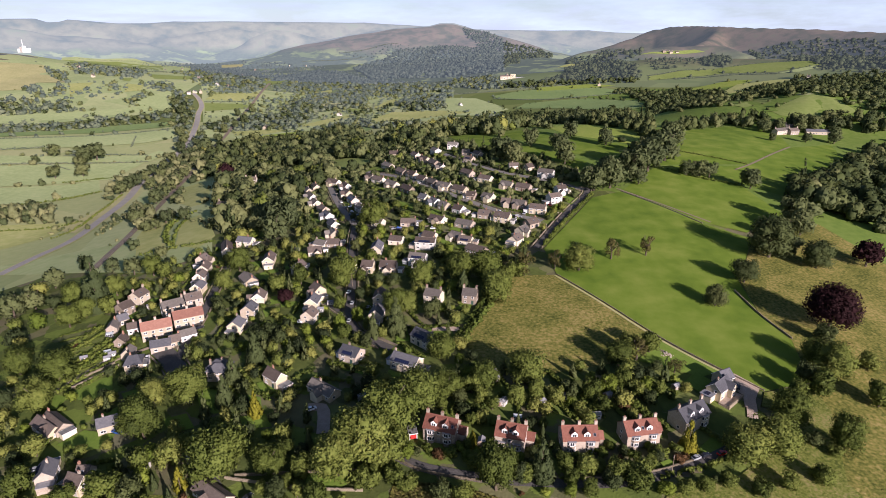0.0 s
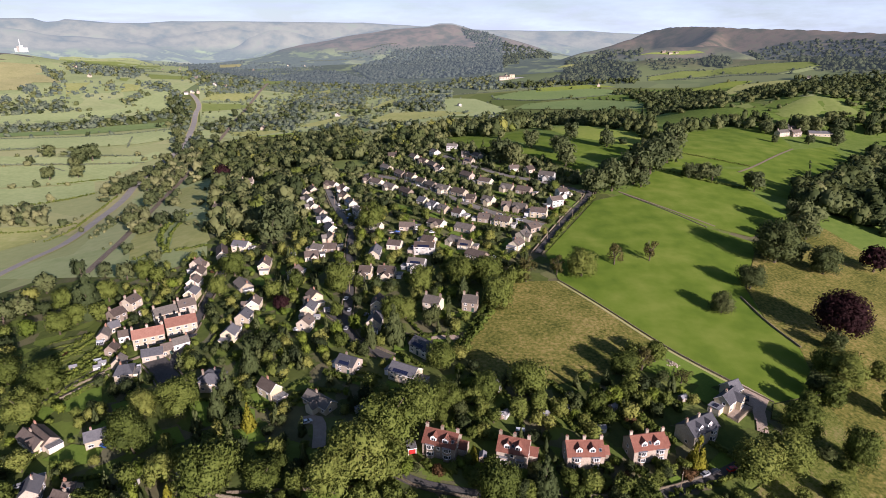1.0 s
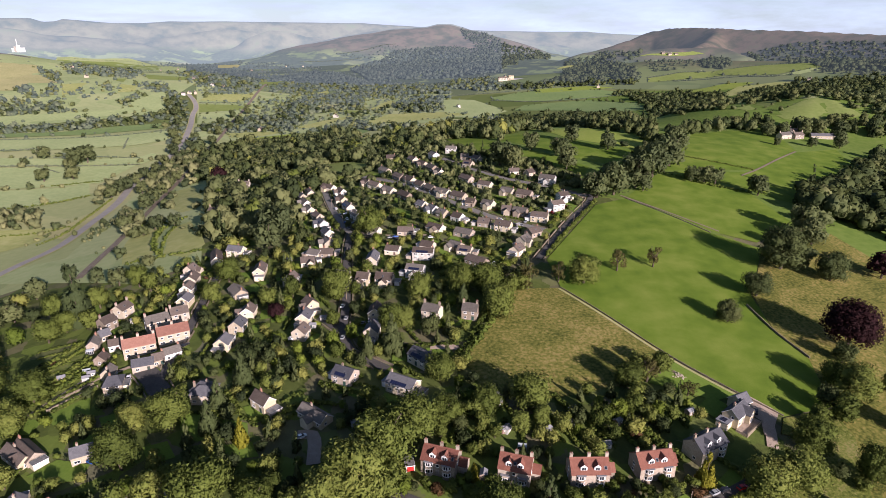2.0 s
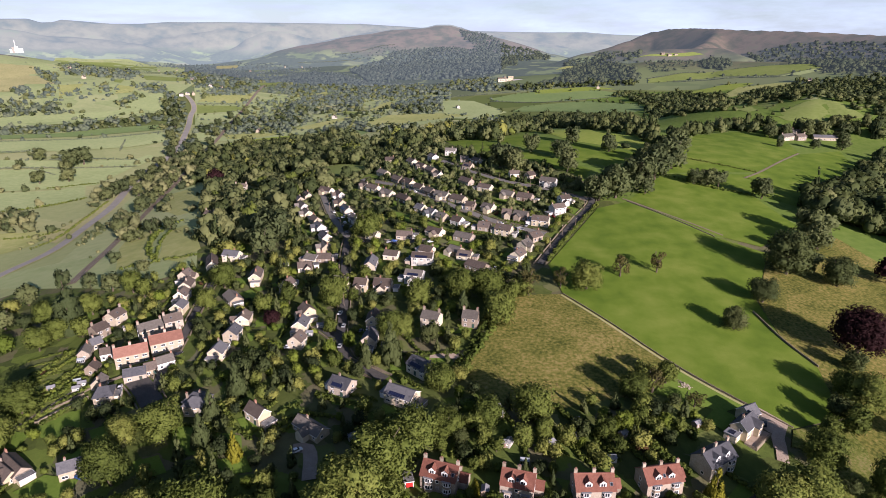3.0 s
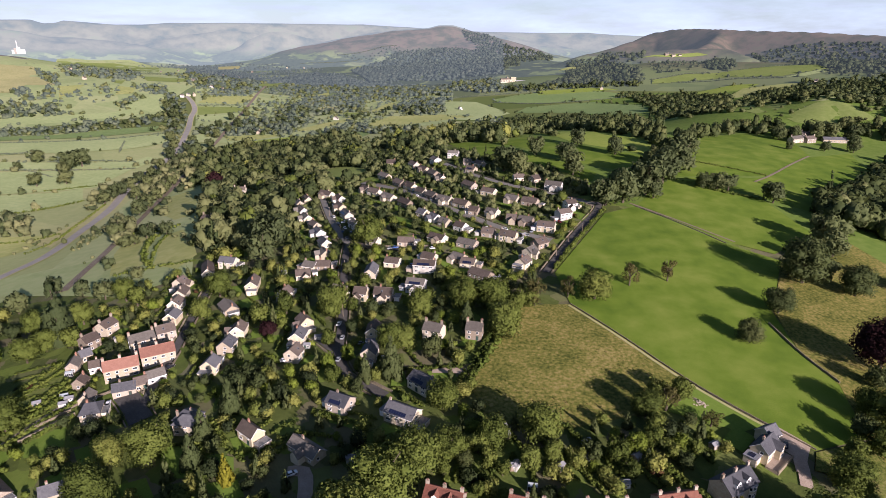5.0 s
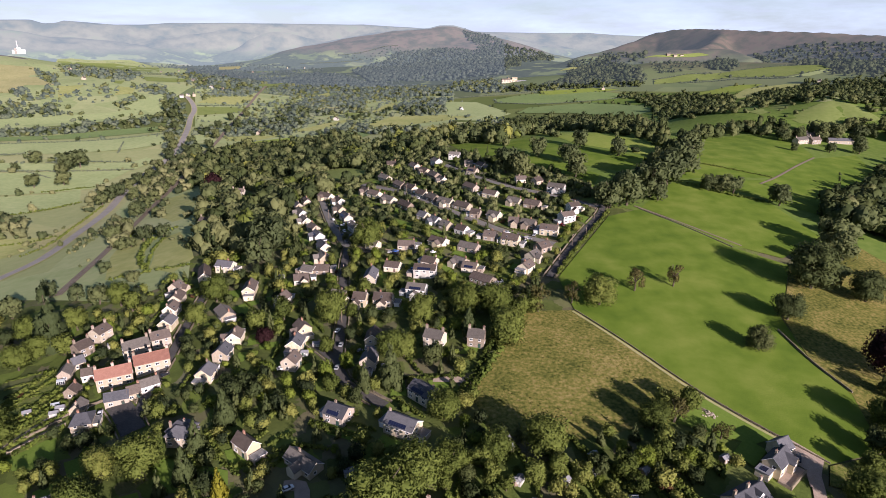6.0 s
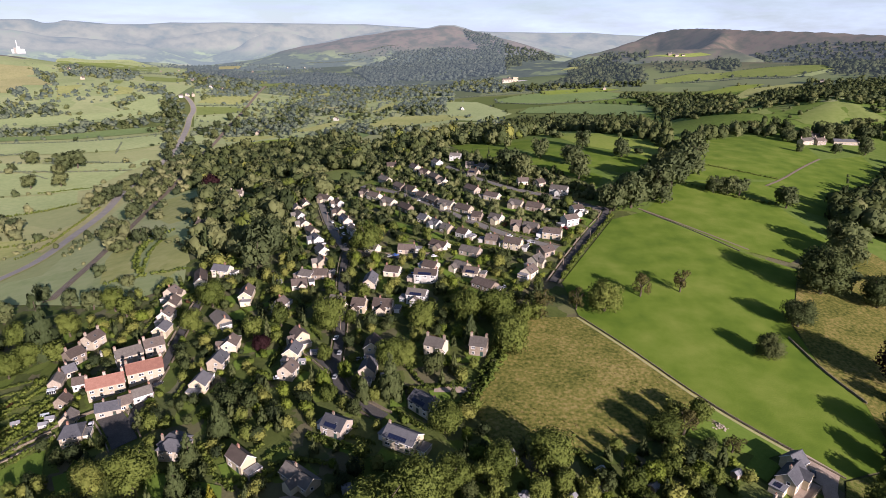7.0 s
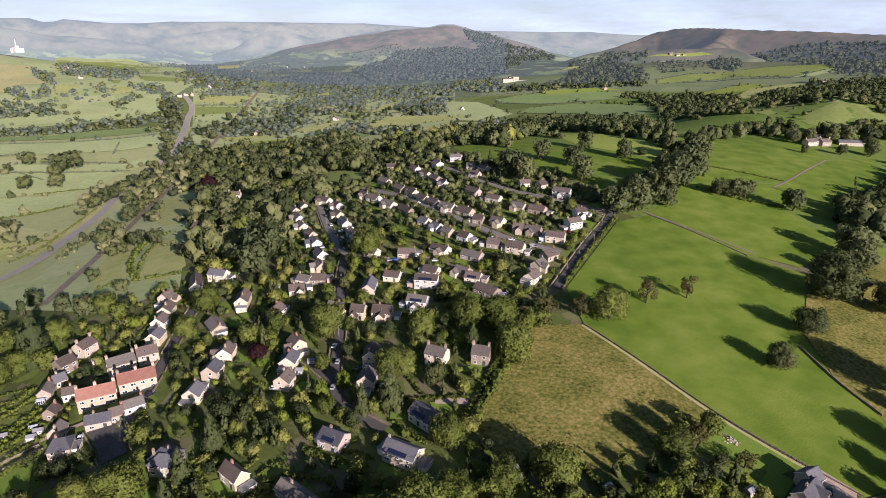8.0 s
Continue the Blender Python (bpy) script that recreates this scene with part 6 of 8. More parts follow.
def crown(kind, seed, leaves, lobes, size):
    """A crown one metre wide and one high (z from 0), with its boughs."""
    rnd = np.random.RandomState(seed)
    if kind in ("fir", "gold"):
        z = rnd.uniform(0.06, 0.98, lobes) ** 1.15
        a_ = rnd.uniform(0, 2 * np.pi, lobes)
        r = (1 - z) * 0.46 + 0.02
        c = np.column_stack([np.cos(a_) * r * 0.75, np.sin(a_) * r * 0.75, z * 0.95])
        rad = 0.06 + 0.16 * (1 - z)
        return foliage(rnd, c, rad, leaves, size, 0.8, 0.06)
    if kind == "bush":
        c = rnd.normal(size=(lobes, 3)) * (0.19, 0.19, 0.12) + (0, 0, 0.42)
        rad = rnd.uniform(0.18, 0.32, lobes)
    else:
        a_ = np.linspace(0, 2 * np.pi, lobes, endpoint=False) + rnd.uniform(0, 1, lobes)
        rr = np.sqrt(rnd.uniform(0.02, 1, lobes)) * 0.33
        lift = np.where(np.arange(lobes) % 3 == 0, rnd.uniform(-0.30, -0.16, lobes), rnd.uniform(-0.14, 0.27, lobes) * np.sqrt(1 - (rr / 0.40) ** 2))
        c = np.column_stack([np.cos(a_) * rr, np.sin(a_) * rr, 0.56 + lift])
        rad = rnd.uniform(0.13, 0.22, lobes)
        if lobes < 12:
            c[:, :2] *= 0.76
            c[:, 2] = 0.5 + (c[:, 2] - 0.56) * 0.75
            rad = rnd.uniform(0.19, 0.31, lobes)
            if lobes < 4:
                rad *= 1.75 if lobes == 1 else 1.25
        if kind == "sparse":
            rad *= 0.62
        if kind == "copper":
            a_ = np.arange(lobes) * 2.39996
            z = 1 - (np.arange(lobes) + 0.5) / lobes * 1.55
            q = np.sqrt(np.maximum(0.05, 1 - z * z))
            c = np.column_stack([np.cos(a_) * q * 0.33, np.sin(a_) * q * 0.33, 0.50 + 0.33 * z])
            rad = rnd.uniform(0.15, 0.21, lobes)
    return foliage(rnd, c, rad, leaves, size, 0.0 if kind == "sparse" else 0.6 if leaves > 250 else 0.88, 0.0 if leaves > 250 else 0.13)


def trunk_mesh(kind, seed):
    """Tapered trunk with limbs, for a tree one metre high and wide."""
    rnd = random.Random(seed)
    bm = bmesh.new()

    def limb(a_, b_, r0, r1, sides=6):
        axis = b_ - a_
        q = axis.to_track_quat("Z", "Y").to_matrix()
        rings = []
        for p, r in ((a_, r0), (a_.lerp(b_, 0.5) + Vector((rnd.uniform(-1, 1), rnd.uniform(-1, 1), 0)) * r0 * 0.8, (r0 + r1) / 2), (b_, r1)):
            rings.append([bm.verts.new(p + q @ Vector((math.cos(t) * r, math.sin(t) * r, 0))) for t in (2 * math.pi * i / sides for i in range(sides))])
        for lo, hi in zip(rings, rings[1:]):
            for i in range(sides):
                bm.faces.new((lo[i], lo[(i + 1) % sides], hi[(i + 1) % sides], hi[i]))

    fork = Vector((rnd.uniform(-0.03, 0.03), rnd.uniform(-0.03, 0.03), 0.42))
    limb(Vector((0, 0, -0.06)), fork, 0.045, 0.032)
    if kind in ("fir", "gold"):
        limb(fork, Vector((0, 0, 0.95)), 0.03, 0.006)
    else:
        for i in range(7 if kind == "sparse" else 5):
            t = i * 2.4 + rnd.random()
            limb(fork - Vector((0, 0, rnd.uniform(0, 0.12))), Vector((math.cos(t) * 0.27, math.sin(t) * 0.27, rnd.uniform(0.55, 0.88))), 0.02, 0.006, 5)
    me = bpy.data.meshes.new("trunk")
    bm.to_mesh(me)
    bm.free()
    me.materials.append(M["bark"])
    return me


KINDS = {  # leaf material, boughs, label
    "oak": ("green", 24, "broad leafy green tree with a rounded crown"),
    "ash": ("green", 20, "leafy green tree with an uneven crown"),
    "tall": ("green", 24, "tall narrow leafy tree"),
    "sparse": ("thin", 14, "thin-leaved tree with bare branches showing"),
    "copper": ("copper", 26, "dark purple copper beech tree"),
    "fir": ("fir", 46, "dark green conifer tree"),
    "gold": ("gold", 42, "golden yellow conifer tree"),
    "bush": ("hedge", 7, "rounded green garden shrub"),
}
TREES = []


def tree(kind, x, y, wide, tall):
    TREES.append((kind, x, y, wide, tall))


CROWN_MESH = {}


def crown_mesh(kind, variant, size, tone):
    """Shared crown and trunk. size: 0 far off, 1 usual, 2 a great spreading tree."""
    key = (kind, variant, size, tone)
    if key not in CROWN_MESH:
        lobes = KINDS[kind][1]
        leaves, leaf = {"sparse": (1100, 0.03), "bush": (600, 0.085), "fir": (1700, 0.036), "gold": (1300, 0.045)}.get(kind, ((800, 0.062), (1950, 0.046), (6000, 0.026))[size])
        v, f, turned = crown(kind, hash_of(kind) + variant * 17, leaves, (16, lobes, 34)[size] if kind in ("oak", "ash", "tall") else lobes, leaf)
        me = mesh_of("crown", v, f, LEAF[tone], True)
        me.normals_split_custom_set_from_vertices(turned.tolist())
        CROWN_MESH[key] = (me, trunk_mesh(kind, variant + 5))
    return CROWN_MESH[key]


def hash_of(word):
    return sum(ord(c) * (i + 3) for i, c in enumerate(word)) % 997


def plant(kind, x, y, wide, tall, k):
    """A tree of its own: trunk and crown under one root."""
    kind = "ash" if kind == "bush" and wide > 5.5 else kind
    tone, far = KINDS[kind][0], math.hypot(x, y) > 400
    if tone == "green":
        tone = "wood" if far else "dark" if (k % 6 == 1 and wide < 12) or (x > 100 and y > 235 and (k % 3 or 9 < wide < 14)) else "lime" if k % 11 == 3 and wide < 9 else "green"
    elif kind == "bush":
        tone = ("hedge", "dark", "hedge", "lime", "hedge", "hedge", "russet")[k % 7]
    cm, tm = crown_mesh(kind, k % 5, 0 if far else 2 if wide > 12.5 else 1, tone)
    root = tagged(new("shrub" if kind == "bush" else "tree"), KINDS[kind][2], "shrub" if kind == "bush" else "tree", "trees of the village")
    root.matrix_world = pose(x, y, float(height(x, y)) - 0.1, 0, 0, (k * 67) % 360)
    part("trunk", tm, root, Matrix.Diagonal((wide * 0.9, wide * 0.9, tall, 1)))
    part("crown", cm, root, Matrix.Diagonal((wide, wide * 0.94, tall, 1)))


def joined(name, label, rows, variants, material):
    """Many far trees in one mesh. rows: x, y, wide, tall, variant, turn."""
    vs, fs, ns, tint, n_ = [], [], [], [], 0
    rows = np.asarray(rows)
    rnd = np.random.RandomState(len(rows))
    for k, (v, f, turned) in enumerate(variants):
        r = rows[rows[:, 4].astype(int) == k]
        if not len(r):
            continue
        c, s = np.cos(r[:, 5])[:, None], np.sin(r[:, 5])[:, None]
        x = (v[None, :, 0] * c - v[None, :, 1] * s) * r[:, 2:3] + r[:, 0:1]
        y = (v[None, :, 0] * s + v[None, :, 1] * c) * r[:, 2:3] + r[:, 1:2]
        z = v[None, :, 2] * r[:, 3:4] + height(r[:, 0], r[:, 1])[:, None] - 0.06 * r[:, 3:4]
        vs.append(np.stack([x, y, z], -1).reshape(-1, 3))
        ns.append(np.stack([turned[None, :, 0] * c - turned[None, :, 1] * s, turned[None, :, 0] * s + turned[None, :, 1] * c, np.repeat(turned[None, :, 2], len(r), 0)], -1).reshape(-1, 3))
        fs.append((f[None] + n_ + (np.arange(len(r)) * len(v))[:, None, None]).reshape(-1, 3))
        tint.append(np.repeat(rnd.uniform(-0.22, 0.34, len(r)), len(v)))
        n_ += len(r) * len(v)
    v, f = np.concatenate(vs), np.concatenate(fs).astype(np.int32)
    me = bpy.data.meshes.new(name)
    me.vertices.add(len(v))
    me.vertices.foreach_set("co", v.astype(np.float32).ravel())
    me.loops.add(len(f) * 3)
    me.loops.foreach_set("vertex_index", f.ravel())
    me.polygons.add(len(f))
    me.polygons.foreach_set("loop_start", np.arange(0, len(f) * 3, 3, dtype=np.int32))
    me.materials.append(material)
    me.polygons.foreach_set("use_smooth", np.ones(len(f), dtype=bool))
    me.update(calc_edges=True)
    me.normals_split_custom_set_from_vertices(np.concatenate(ns).tolist())
    me.attributes.new("shade", "FLOAT", "POINT").data.foreach_set("value", np.concatenate(tint).astype(np.float32))
    return tagged(new(name, me), label, "trees", kind="stuff")


SPACE = {"dense": 11.5, "open": 16.0, "belt": 12.0, "sparse": 34.0, "garden": 6.6, "bush": 6.0, "copse": 10.0}


def scatter():
    """Trees of the woods and gardens, kept off houses, roads and open fields."""
    rnd = np.random.RandomState(11)
    rows = []
    fixed = np.array([(t[1], t[2], t[3]) for t in TREES])
    homes = np.array(TAKEN)
    for kind, outline in WOODS:
        o = np.array(outline, float)
        mid = np.hypot(*o.mean(0))
        gap = SPACE[kind] * (1 + max(0, mid - 1200) / 4000) * (1.15 if kind == "dense" and mid < 950 else 1)
        lo, hi = o.min(0), o.max(0)
        gx, gy = np.meshgrid(np.arange(lo[0], hi[0], gap), np.arange(lo[1], hi[1], gap * 0.9))
        px = (gx + rnd.uniform(-0.48, 0.48, gx.shape) * gap).ravel()
        py = (gy + rnd.uniform(-0.48, 0.48, gx.shape) * gap).ravel()
        ok = inside(px, py, outline)
        px, py = px[ok], py[ok]
        ok = np.ones(len(px), bool)
        for fk, fo in FIELDS:
            ok &= ~inside(px, py, fo)
        px, py = px[ok], py[ok]
        ok = np.ones(len(px), bool)
        for w, line in ROADS:
            ok &= off_line(px, py, line) > w / 2 + 1.6
        px, py = px[ok], py[ok]
        if kind in ("open",):
            thin = np.sin(px * 0.021 + 2) * np.sin(py * 0.016 + px * 0.004)
            ok = rnd.uniform(-0.6, 1.1, len(px)) > thin
            px, py = px[ok], py[ok]
        wide = rnd.uniform(0.62, 1.4, len(px)) * (gap * (1.12 if mid < 950 else 0.92) if kind in ("dense", "belt", "copse") else 9.5 if kind in ("open", "sparse") else 3.3 if kind == "bush" else 6.4 if mid < 330 else 5.0)
        dh = np.full(len(px), 99.0)
        for hx, hy, hr in homes:
            dh = np.minimum(dh, np.hypot(px - hx, py - hy) - hr)
        ok = dh > 0.6
        tall = wide * (rnd.uniform(0.7, 1.3, len(px)) if kind == "dense" else rnd.uniform(0.75, 1.3, len(px)))
        if mid > 900:
            wide *= rnd.uniform(0.75, 1.3, len(px))
            tall = wide * rnd.uniform(0.6, 0.95, len(px))
        if kind == "garden":
            lim = 2.0 + 0.75 * np.maximum(dh, 0)
            sc = np.minimum(1.0, lim / tall)
            wide, tall = wide * np.maximum(sc, 0.3), tall * np.maximum(sc, 0.3)
        for fx, fy, fw in fixed:
            ok &= np.hypot(px - fx, py - fy) > fw * 0.5 + wide * 0.25
        for x, y, w, h_, q in zip(px[ok], py[ok], wide[ok], tall[ok], rnd.rand(int(ok.sum()))):
            sp = "bush" if w < 4.2 or kind == "bush" else "fir" if q < (0.16 if kind == "garden" else 0.05) else "gold" if kind == "garden" and q < 0.175 else "copper" if kind == "garden" and q < 0.19 else "ash" if q < 0.55 else "oak"
            slim = sp in ("fir", "gold")
            if sp in ("gold", "copper") and math.hypot(x, y) > 300:
                sp, slim = "oak", False
            rows.append((sp, x, y, w * (0.62 if slim else 1), h_ * (1.3 if slim else 1)))
    for kind, outline in FIELDS:
        if kind == "allot":
            o = np.array(outline)
            for _ in range(150):
                x, y = rnd.uniform(o[:, 0].min(), o[:, 0].max()), rnd.uniform(o[:, 1].min(), o[:, 1].max())
                if inside(np.array([x]), np.array([y]), outline)[0]:
                    w = rnd.uniform(0.8, 3.0)
                    rows.append(("bush", x, y, w, w * rnd.uniform(0.6, 1.1)))
    # trees and thorn bushes along the hedgerows of the fields further off
    for kind, outline in FIELDS:
        mid = np.hypot(*np.mean(outline, axis=0))
        if mid < 430 or mid > 2100 or kind in ("lawn", "lush"):
            continue
        c = softened(outline + outline[:1], 8.0 + mid / 150)
        keep = np.sin(c[:, 0] * 0.05 + c[:, 1] * 0.037) + rnd.normal(scale=0.8, size=len(c)) > 0.1
        for (x, y) in c[keep]:
            if min(off_line(np.array([x]), np.array([y]), q)[0] - w_ / 2 for w_, q in ROADS) < 3.5:
                continue
            big = rnd.rand() < 0.35
            w = rnd.uniform(7, 12) if big else rnd.uniform(3.5, 6)
            rows.append(("oak" if big else "ash", x + rnd.normal() * 1.5, y + rnd.normal() * 1.5, w, w * rnd.uniform(0.7, 1.0)))
    return rows


def grow():
    """The trees nearest the flight as things of their own, the others joined by distance."""
    rows = scatter()
    rows.sort(key=lambda r: math.hypot(r[1], r[2]) + (260 if r[0] == "bush" else 0))
    own = [r for r in rows if math.hypot(r[1], r[2]) < 380][: max(0, 300 - len(TREES))]
    for k, r in enumerate(TREES + own):
        plant(*r, k)
    rest = rows[len(own):]
    rnd = np.random.RandomState(5)
    for name, label, near, far, leaves, lobes, size, kinds, leaf in (
        ("village_trees", "leafy green garden trees between the houses", 0, 430, 560, 11, 0.056, ("oak", "ash"), "green"),
        ("garden_shrubs", "bright green garden shrubs and hedging", 0, 430, 150, 5, 0.10, ("bush",), "hedge"),
        ("garden_conifers", "dark green garden conifers", 0, 430, 420, 22, 0.050, ("fir",), "fir"),
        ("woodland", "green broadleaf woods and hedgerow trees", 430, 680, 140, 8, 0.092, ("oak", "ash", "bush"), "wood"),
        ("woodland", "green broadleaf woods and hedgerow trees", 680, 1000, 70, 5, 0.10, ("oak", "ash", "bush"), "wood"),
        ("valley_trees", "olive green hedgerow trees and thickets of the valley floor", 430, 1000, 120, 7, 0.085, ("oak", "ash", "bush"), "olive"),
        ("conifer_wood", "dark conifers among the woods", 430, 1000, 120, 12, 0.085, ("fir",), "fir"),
        # the next three leaf sets carry painted haze, stronger with distance
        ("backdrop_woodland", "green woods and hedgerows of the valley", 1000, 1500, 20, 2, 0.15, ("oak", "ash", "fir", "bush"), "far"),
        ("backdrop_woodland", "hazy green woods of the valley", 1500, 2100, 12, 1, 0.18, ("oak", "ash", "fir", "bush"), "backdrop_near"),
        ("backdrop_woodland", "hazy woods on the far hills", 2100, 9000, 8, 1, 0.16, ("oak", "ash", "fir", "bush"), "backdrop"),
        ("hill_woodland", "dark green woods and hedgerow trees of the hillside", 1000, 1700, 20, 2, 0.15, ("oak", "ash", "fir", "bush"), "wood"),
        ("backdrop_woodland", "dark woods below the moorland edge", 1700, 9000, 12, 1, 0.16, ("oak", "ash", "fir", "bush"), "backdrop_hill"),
    ):
        east = leaf == "backdrop_hill" or name == "hill_woodland"  # the hills east of the valley get less of the painted haze
        pickd = [r for r in rest if near <= math.hypot(r[1], r[2]) < far and r[0] in kinds and (near < 1000 or (r[1] > 0.1 * r[2]) == east) and (near < 430 or near >= 1000 or kinds == ("fir",) or (r[1] < -0.42 * r[2]) == (leaf == "olive"))]
        if not pickd:
            continue
        form = "bush" if kinds == ("bush",) else "fir" if kinds == ("fir",) else "oak"
        variants = [crown(form, 40 + i, leaves, lobes, size) for i in range(7)]
        table = np.array([(r[1], r[2], r[3], r[4], rnd.randint(0, 7), rnd.uniform(0, 6.28)) for r in pickd])
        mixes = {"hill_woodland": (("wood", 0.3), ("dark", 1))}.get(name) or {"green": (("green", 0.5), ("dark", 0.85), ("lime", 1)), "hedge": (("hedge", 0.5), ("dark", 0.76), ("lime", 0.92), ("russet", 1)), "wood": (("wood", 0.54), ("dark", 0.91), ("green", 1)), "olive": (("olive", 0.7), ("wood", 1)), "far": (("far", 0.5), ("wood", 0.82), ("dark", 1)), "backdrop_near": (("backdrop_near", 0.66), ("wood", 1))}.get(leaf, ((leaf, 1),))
        draw, low = rnd.rand(len(table)), 0.0
        if name == "woodland":  # darker kinds of tree east of the village
            draw = np.where(table[:, 0] > 150, 0.42 + draw * 0.45, draw)
        for tone, high in mixes:
            some = table[(draw >= low) & (draw < high)]
            low = high
            if len(some):
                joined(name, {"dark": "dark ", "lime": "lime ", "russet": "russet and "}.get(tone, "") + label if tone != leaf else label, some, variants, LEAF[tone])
    # tussocks of the rough meadows
    blade = np.array([(-0.5, 0, 0), (0.5, 0, 0), (0.35, 0.25, 1), (-0.4, -0.2, 0.9), (0, -0.5, 0), (0, 0.5, 0), (-0.2, 0.4, 1), (0.25, -0.35, 0.85), (-0.4, -0.4, 0), (0.4, 0.4, 0), (0.5, 0.2, 0.8), (-0.2, -0.5, 0.95)])
    blades = np.array([(0, 1, 2), (0, 2, 3), (4, 5, 6), (4, 6, 7), (8, 9, 10), (8, 10, 11)])
    for kind, outline in FIELDS:
        if kind in ("rough", "scrub"):
            o = np.array(outline)
            px, py = rnd.uniform(o[:, 0].min(), o[:, 0].max(), 8000), rnd.uniform(o[:, 1].min(), o[:, 1].max(), 8000)
            ok = inside(px, py, outline) & (np.hypot(px, py) < 420) & (np.sin(px * 0.11 + 1.7 * np.sin(py * 0.05)) + np.sin(py * 0.14 + px * 0.03) + rnd.normal(scale=0.5, size=8000) > 0.1)
            px, py = px[ok], py[ok]
            n_ = len(px)
            if not n_:
                continue
            joined("grass_tussocks", "coarse olive grass tussocks of a rough meadow", np.column_stack([px, py, rnd.uniform(0.4, 1.3, n_), rnd.uniform(0.12, 0.38, n_), np.zeros(n_), rnd.uniform(0, 6.28, n_)]), [(blade, blades, np.tile((0.3, -0.4, 0.87), (len(blade), 1)))], LEAF["straw"])
    for tall, thick, line in HEDGES:
        far = np.hypot(*np.mean(line, axis=0))
        c = softened(line, thick * (0.55 if far < 400 else 0.8))
        n_ = len(c)
        table = np.column_stack([c + rnd.normal(scale=0.12 * thick, size=c.shape), thick * rnd.uniform(1.0, 1.5, n_), tall * rnd.uniform(0.9, 1.35, n_), rnd.randint(0, 3, n_), rnd.uniform(0, 6.28, n_)])
        # hedges beyond 900 m take the leaves with painted haze
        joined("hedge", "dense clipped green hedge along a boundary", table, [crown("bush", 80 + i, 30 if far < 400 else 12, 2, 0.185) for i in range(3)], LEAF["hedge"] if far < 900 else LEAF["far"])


hedge(1.7, 1.5, [(52.3, 209.3), (59.0, 196.4), (63.3, 189.2)])
hedge(1.6, 1.5, [(64.8, 212.7), (72.9, 202.3), (80.4, 191.3)])
hedge(2.8, 1.5, [(17.7, 207.7), (15.7, 189.8)])
hedge(2.6, 1.5, [(7.9, 210.2), (3.5, 190.0)])
hedge(1.6, 1.5, [(71.5, 212.6), (78.2, 205.8), (85.9, 197.3)])
hedge(1.5, 1.5, [(41.8, 206.4), (45.5, 198.7), (49.5, 189.8)])
hedge(2.0, 1.5, [(29.3, 207.0), (29.9, 196.0), (29.9, 188.5)])
hedge(1.9, 1.8, [(-58.6, 212.9), (-67.1, 207.5), (-75.0, 207.5)])
hedge(2.0, 1.8, [(-90.5, 225.6), (-81.1, 212.5)])
hedge(2.0, 1.8, [(-95.9, 219.7), (-83.5, 201.6)])
hedge(1.1, 1.3, [(-204.1, 274.6), (-185.3, 281.1)])
hedge(1.1, 1.3, [(-199.3, 268.1), (-181.0, 274.4)])
hedge(1.1, 1.3, [(-194.8, 262.0), (-176.8, 268.1)])
hedge(1.1, 1.3, [(-190.5, 256.1), (-172.9, 262.0)])
hedge(1.1, 1.3, [(-186.4, 250.5), (-169.2, 256.3)])
hedge(1.1, 1.3, [(-182.6, 245.2), (-165.7, 250.8)])
hedge(1.1, 1.3, [(-178.9, 240.2), (-162.4, 245.7)])
hedge(1.1, 1.3, [(-175.4, 235.3), (-159.2, 240.7)])
tree("oak", 78.3, 310.2, 18.1, 17.2)
tree("ash", -45.0, 285, 6.6, 8)
tree("oak", -54.2, 276, 8, 8.6)
tree("ash", -43.4, 263, 6.4, 7.6)
tree("ash", -37.0, 254.5, 6, 7)
tree("oak", -47.2, 247.5, 8, 8.6)
tree("ash", -28.6, 246.8, 6, 6.6)
tree("ash", -35.5, 238.5, 7.6, 8)
tree("oak", -55.4, 300, 7, 8)
tree("ash", -47.2, 307, 6.6, 8)
tree("oak", -60.6, 332, 7.5, 8.4)
tree("ash", -51.4, 328, 6, 7)
tree("ash", -68.5, 372, 6.5, 7.5)
tree("oak", -56.5, 350, 7, 8)
tree("ash", -66.5, 410, 5.5, 6.5)
tree("oak", 142.0, 274.5, 12.9, 12.3)
tree("oak", 169.4, 300.4, 16.4, 15.6)
tree("oak", 200.0, 333.9, 27.5, 26.2)
tree("oak", 216.3, 339.2, 15.4, 14.7)
tree("oak", 223.0, 322.4, 19.5, 18.5)
tree("oak", 250.4, 461.3, 19.3, 18.3)
tree("oak", 217.3, 484.3, 17.2, 16.4)
tree("oak", 225.3, 482.5, 16.2, 15.4)
tree("oak", 208.0, 487.4, 15.4, 14.6)
tree("oak", 77.0, 222.5, 13.0, 12.6)
tree("sparse", 86.2, 226.6, 12.8, 13.4)
tree("ash", 84.0, 229.5, 10.5, 12.0)
tree("oak", 170.0, 219.6, 18.5, 16.5)
tree("oak", 94.0, 232.2, 10.1, 10.6)
tree("sparse", 100.5, 218.5, 10.0, 7.5)
tree("sparse", 100.7, 324.7, 13.5, 15.5)
tree("sparse", 123.3, 329.8, 13.0, 14.9)
tree("sparse", 64.9, 312.4, 11.7, 13.5)
tree("sparse", 46.6, 304.5, 14.7, 16.9)
tree("copper", 190.7, 256.5, 25.4, 24.2)
tree("copper", 258.8, 330.0, 17.9, 17.0)
tree("copper", -85.4, 286.1, 9.2, 8.7)
tree("copper", -249.7, 656.2, 22.1, 21.0)
tree("tall", 17.9, 154.9, 14.9, 20.1)
tree("tall", 147.8, 176.1, 12.8, 17.3)
tree("tall", -114.7, 185.2, 15.0, 20.3)
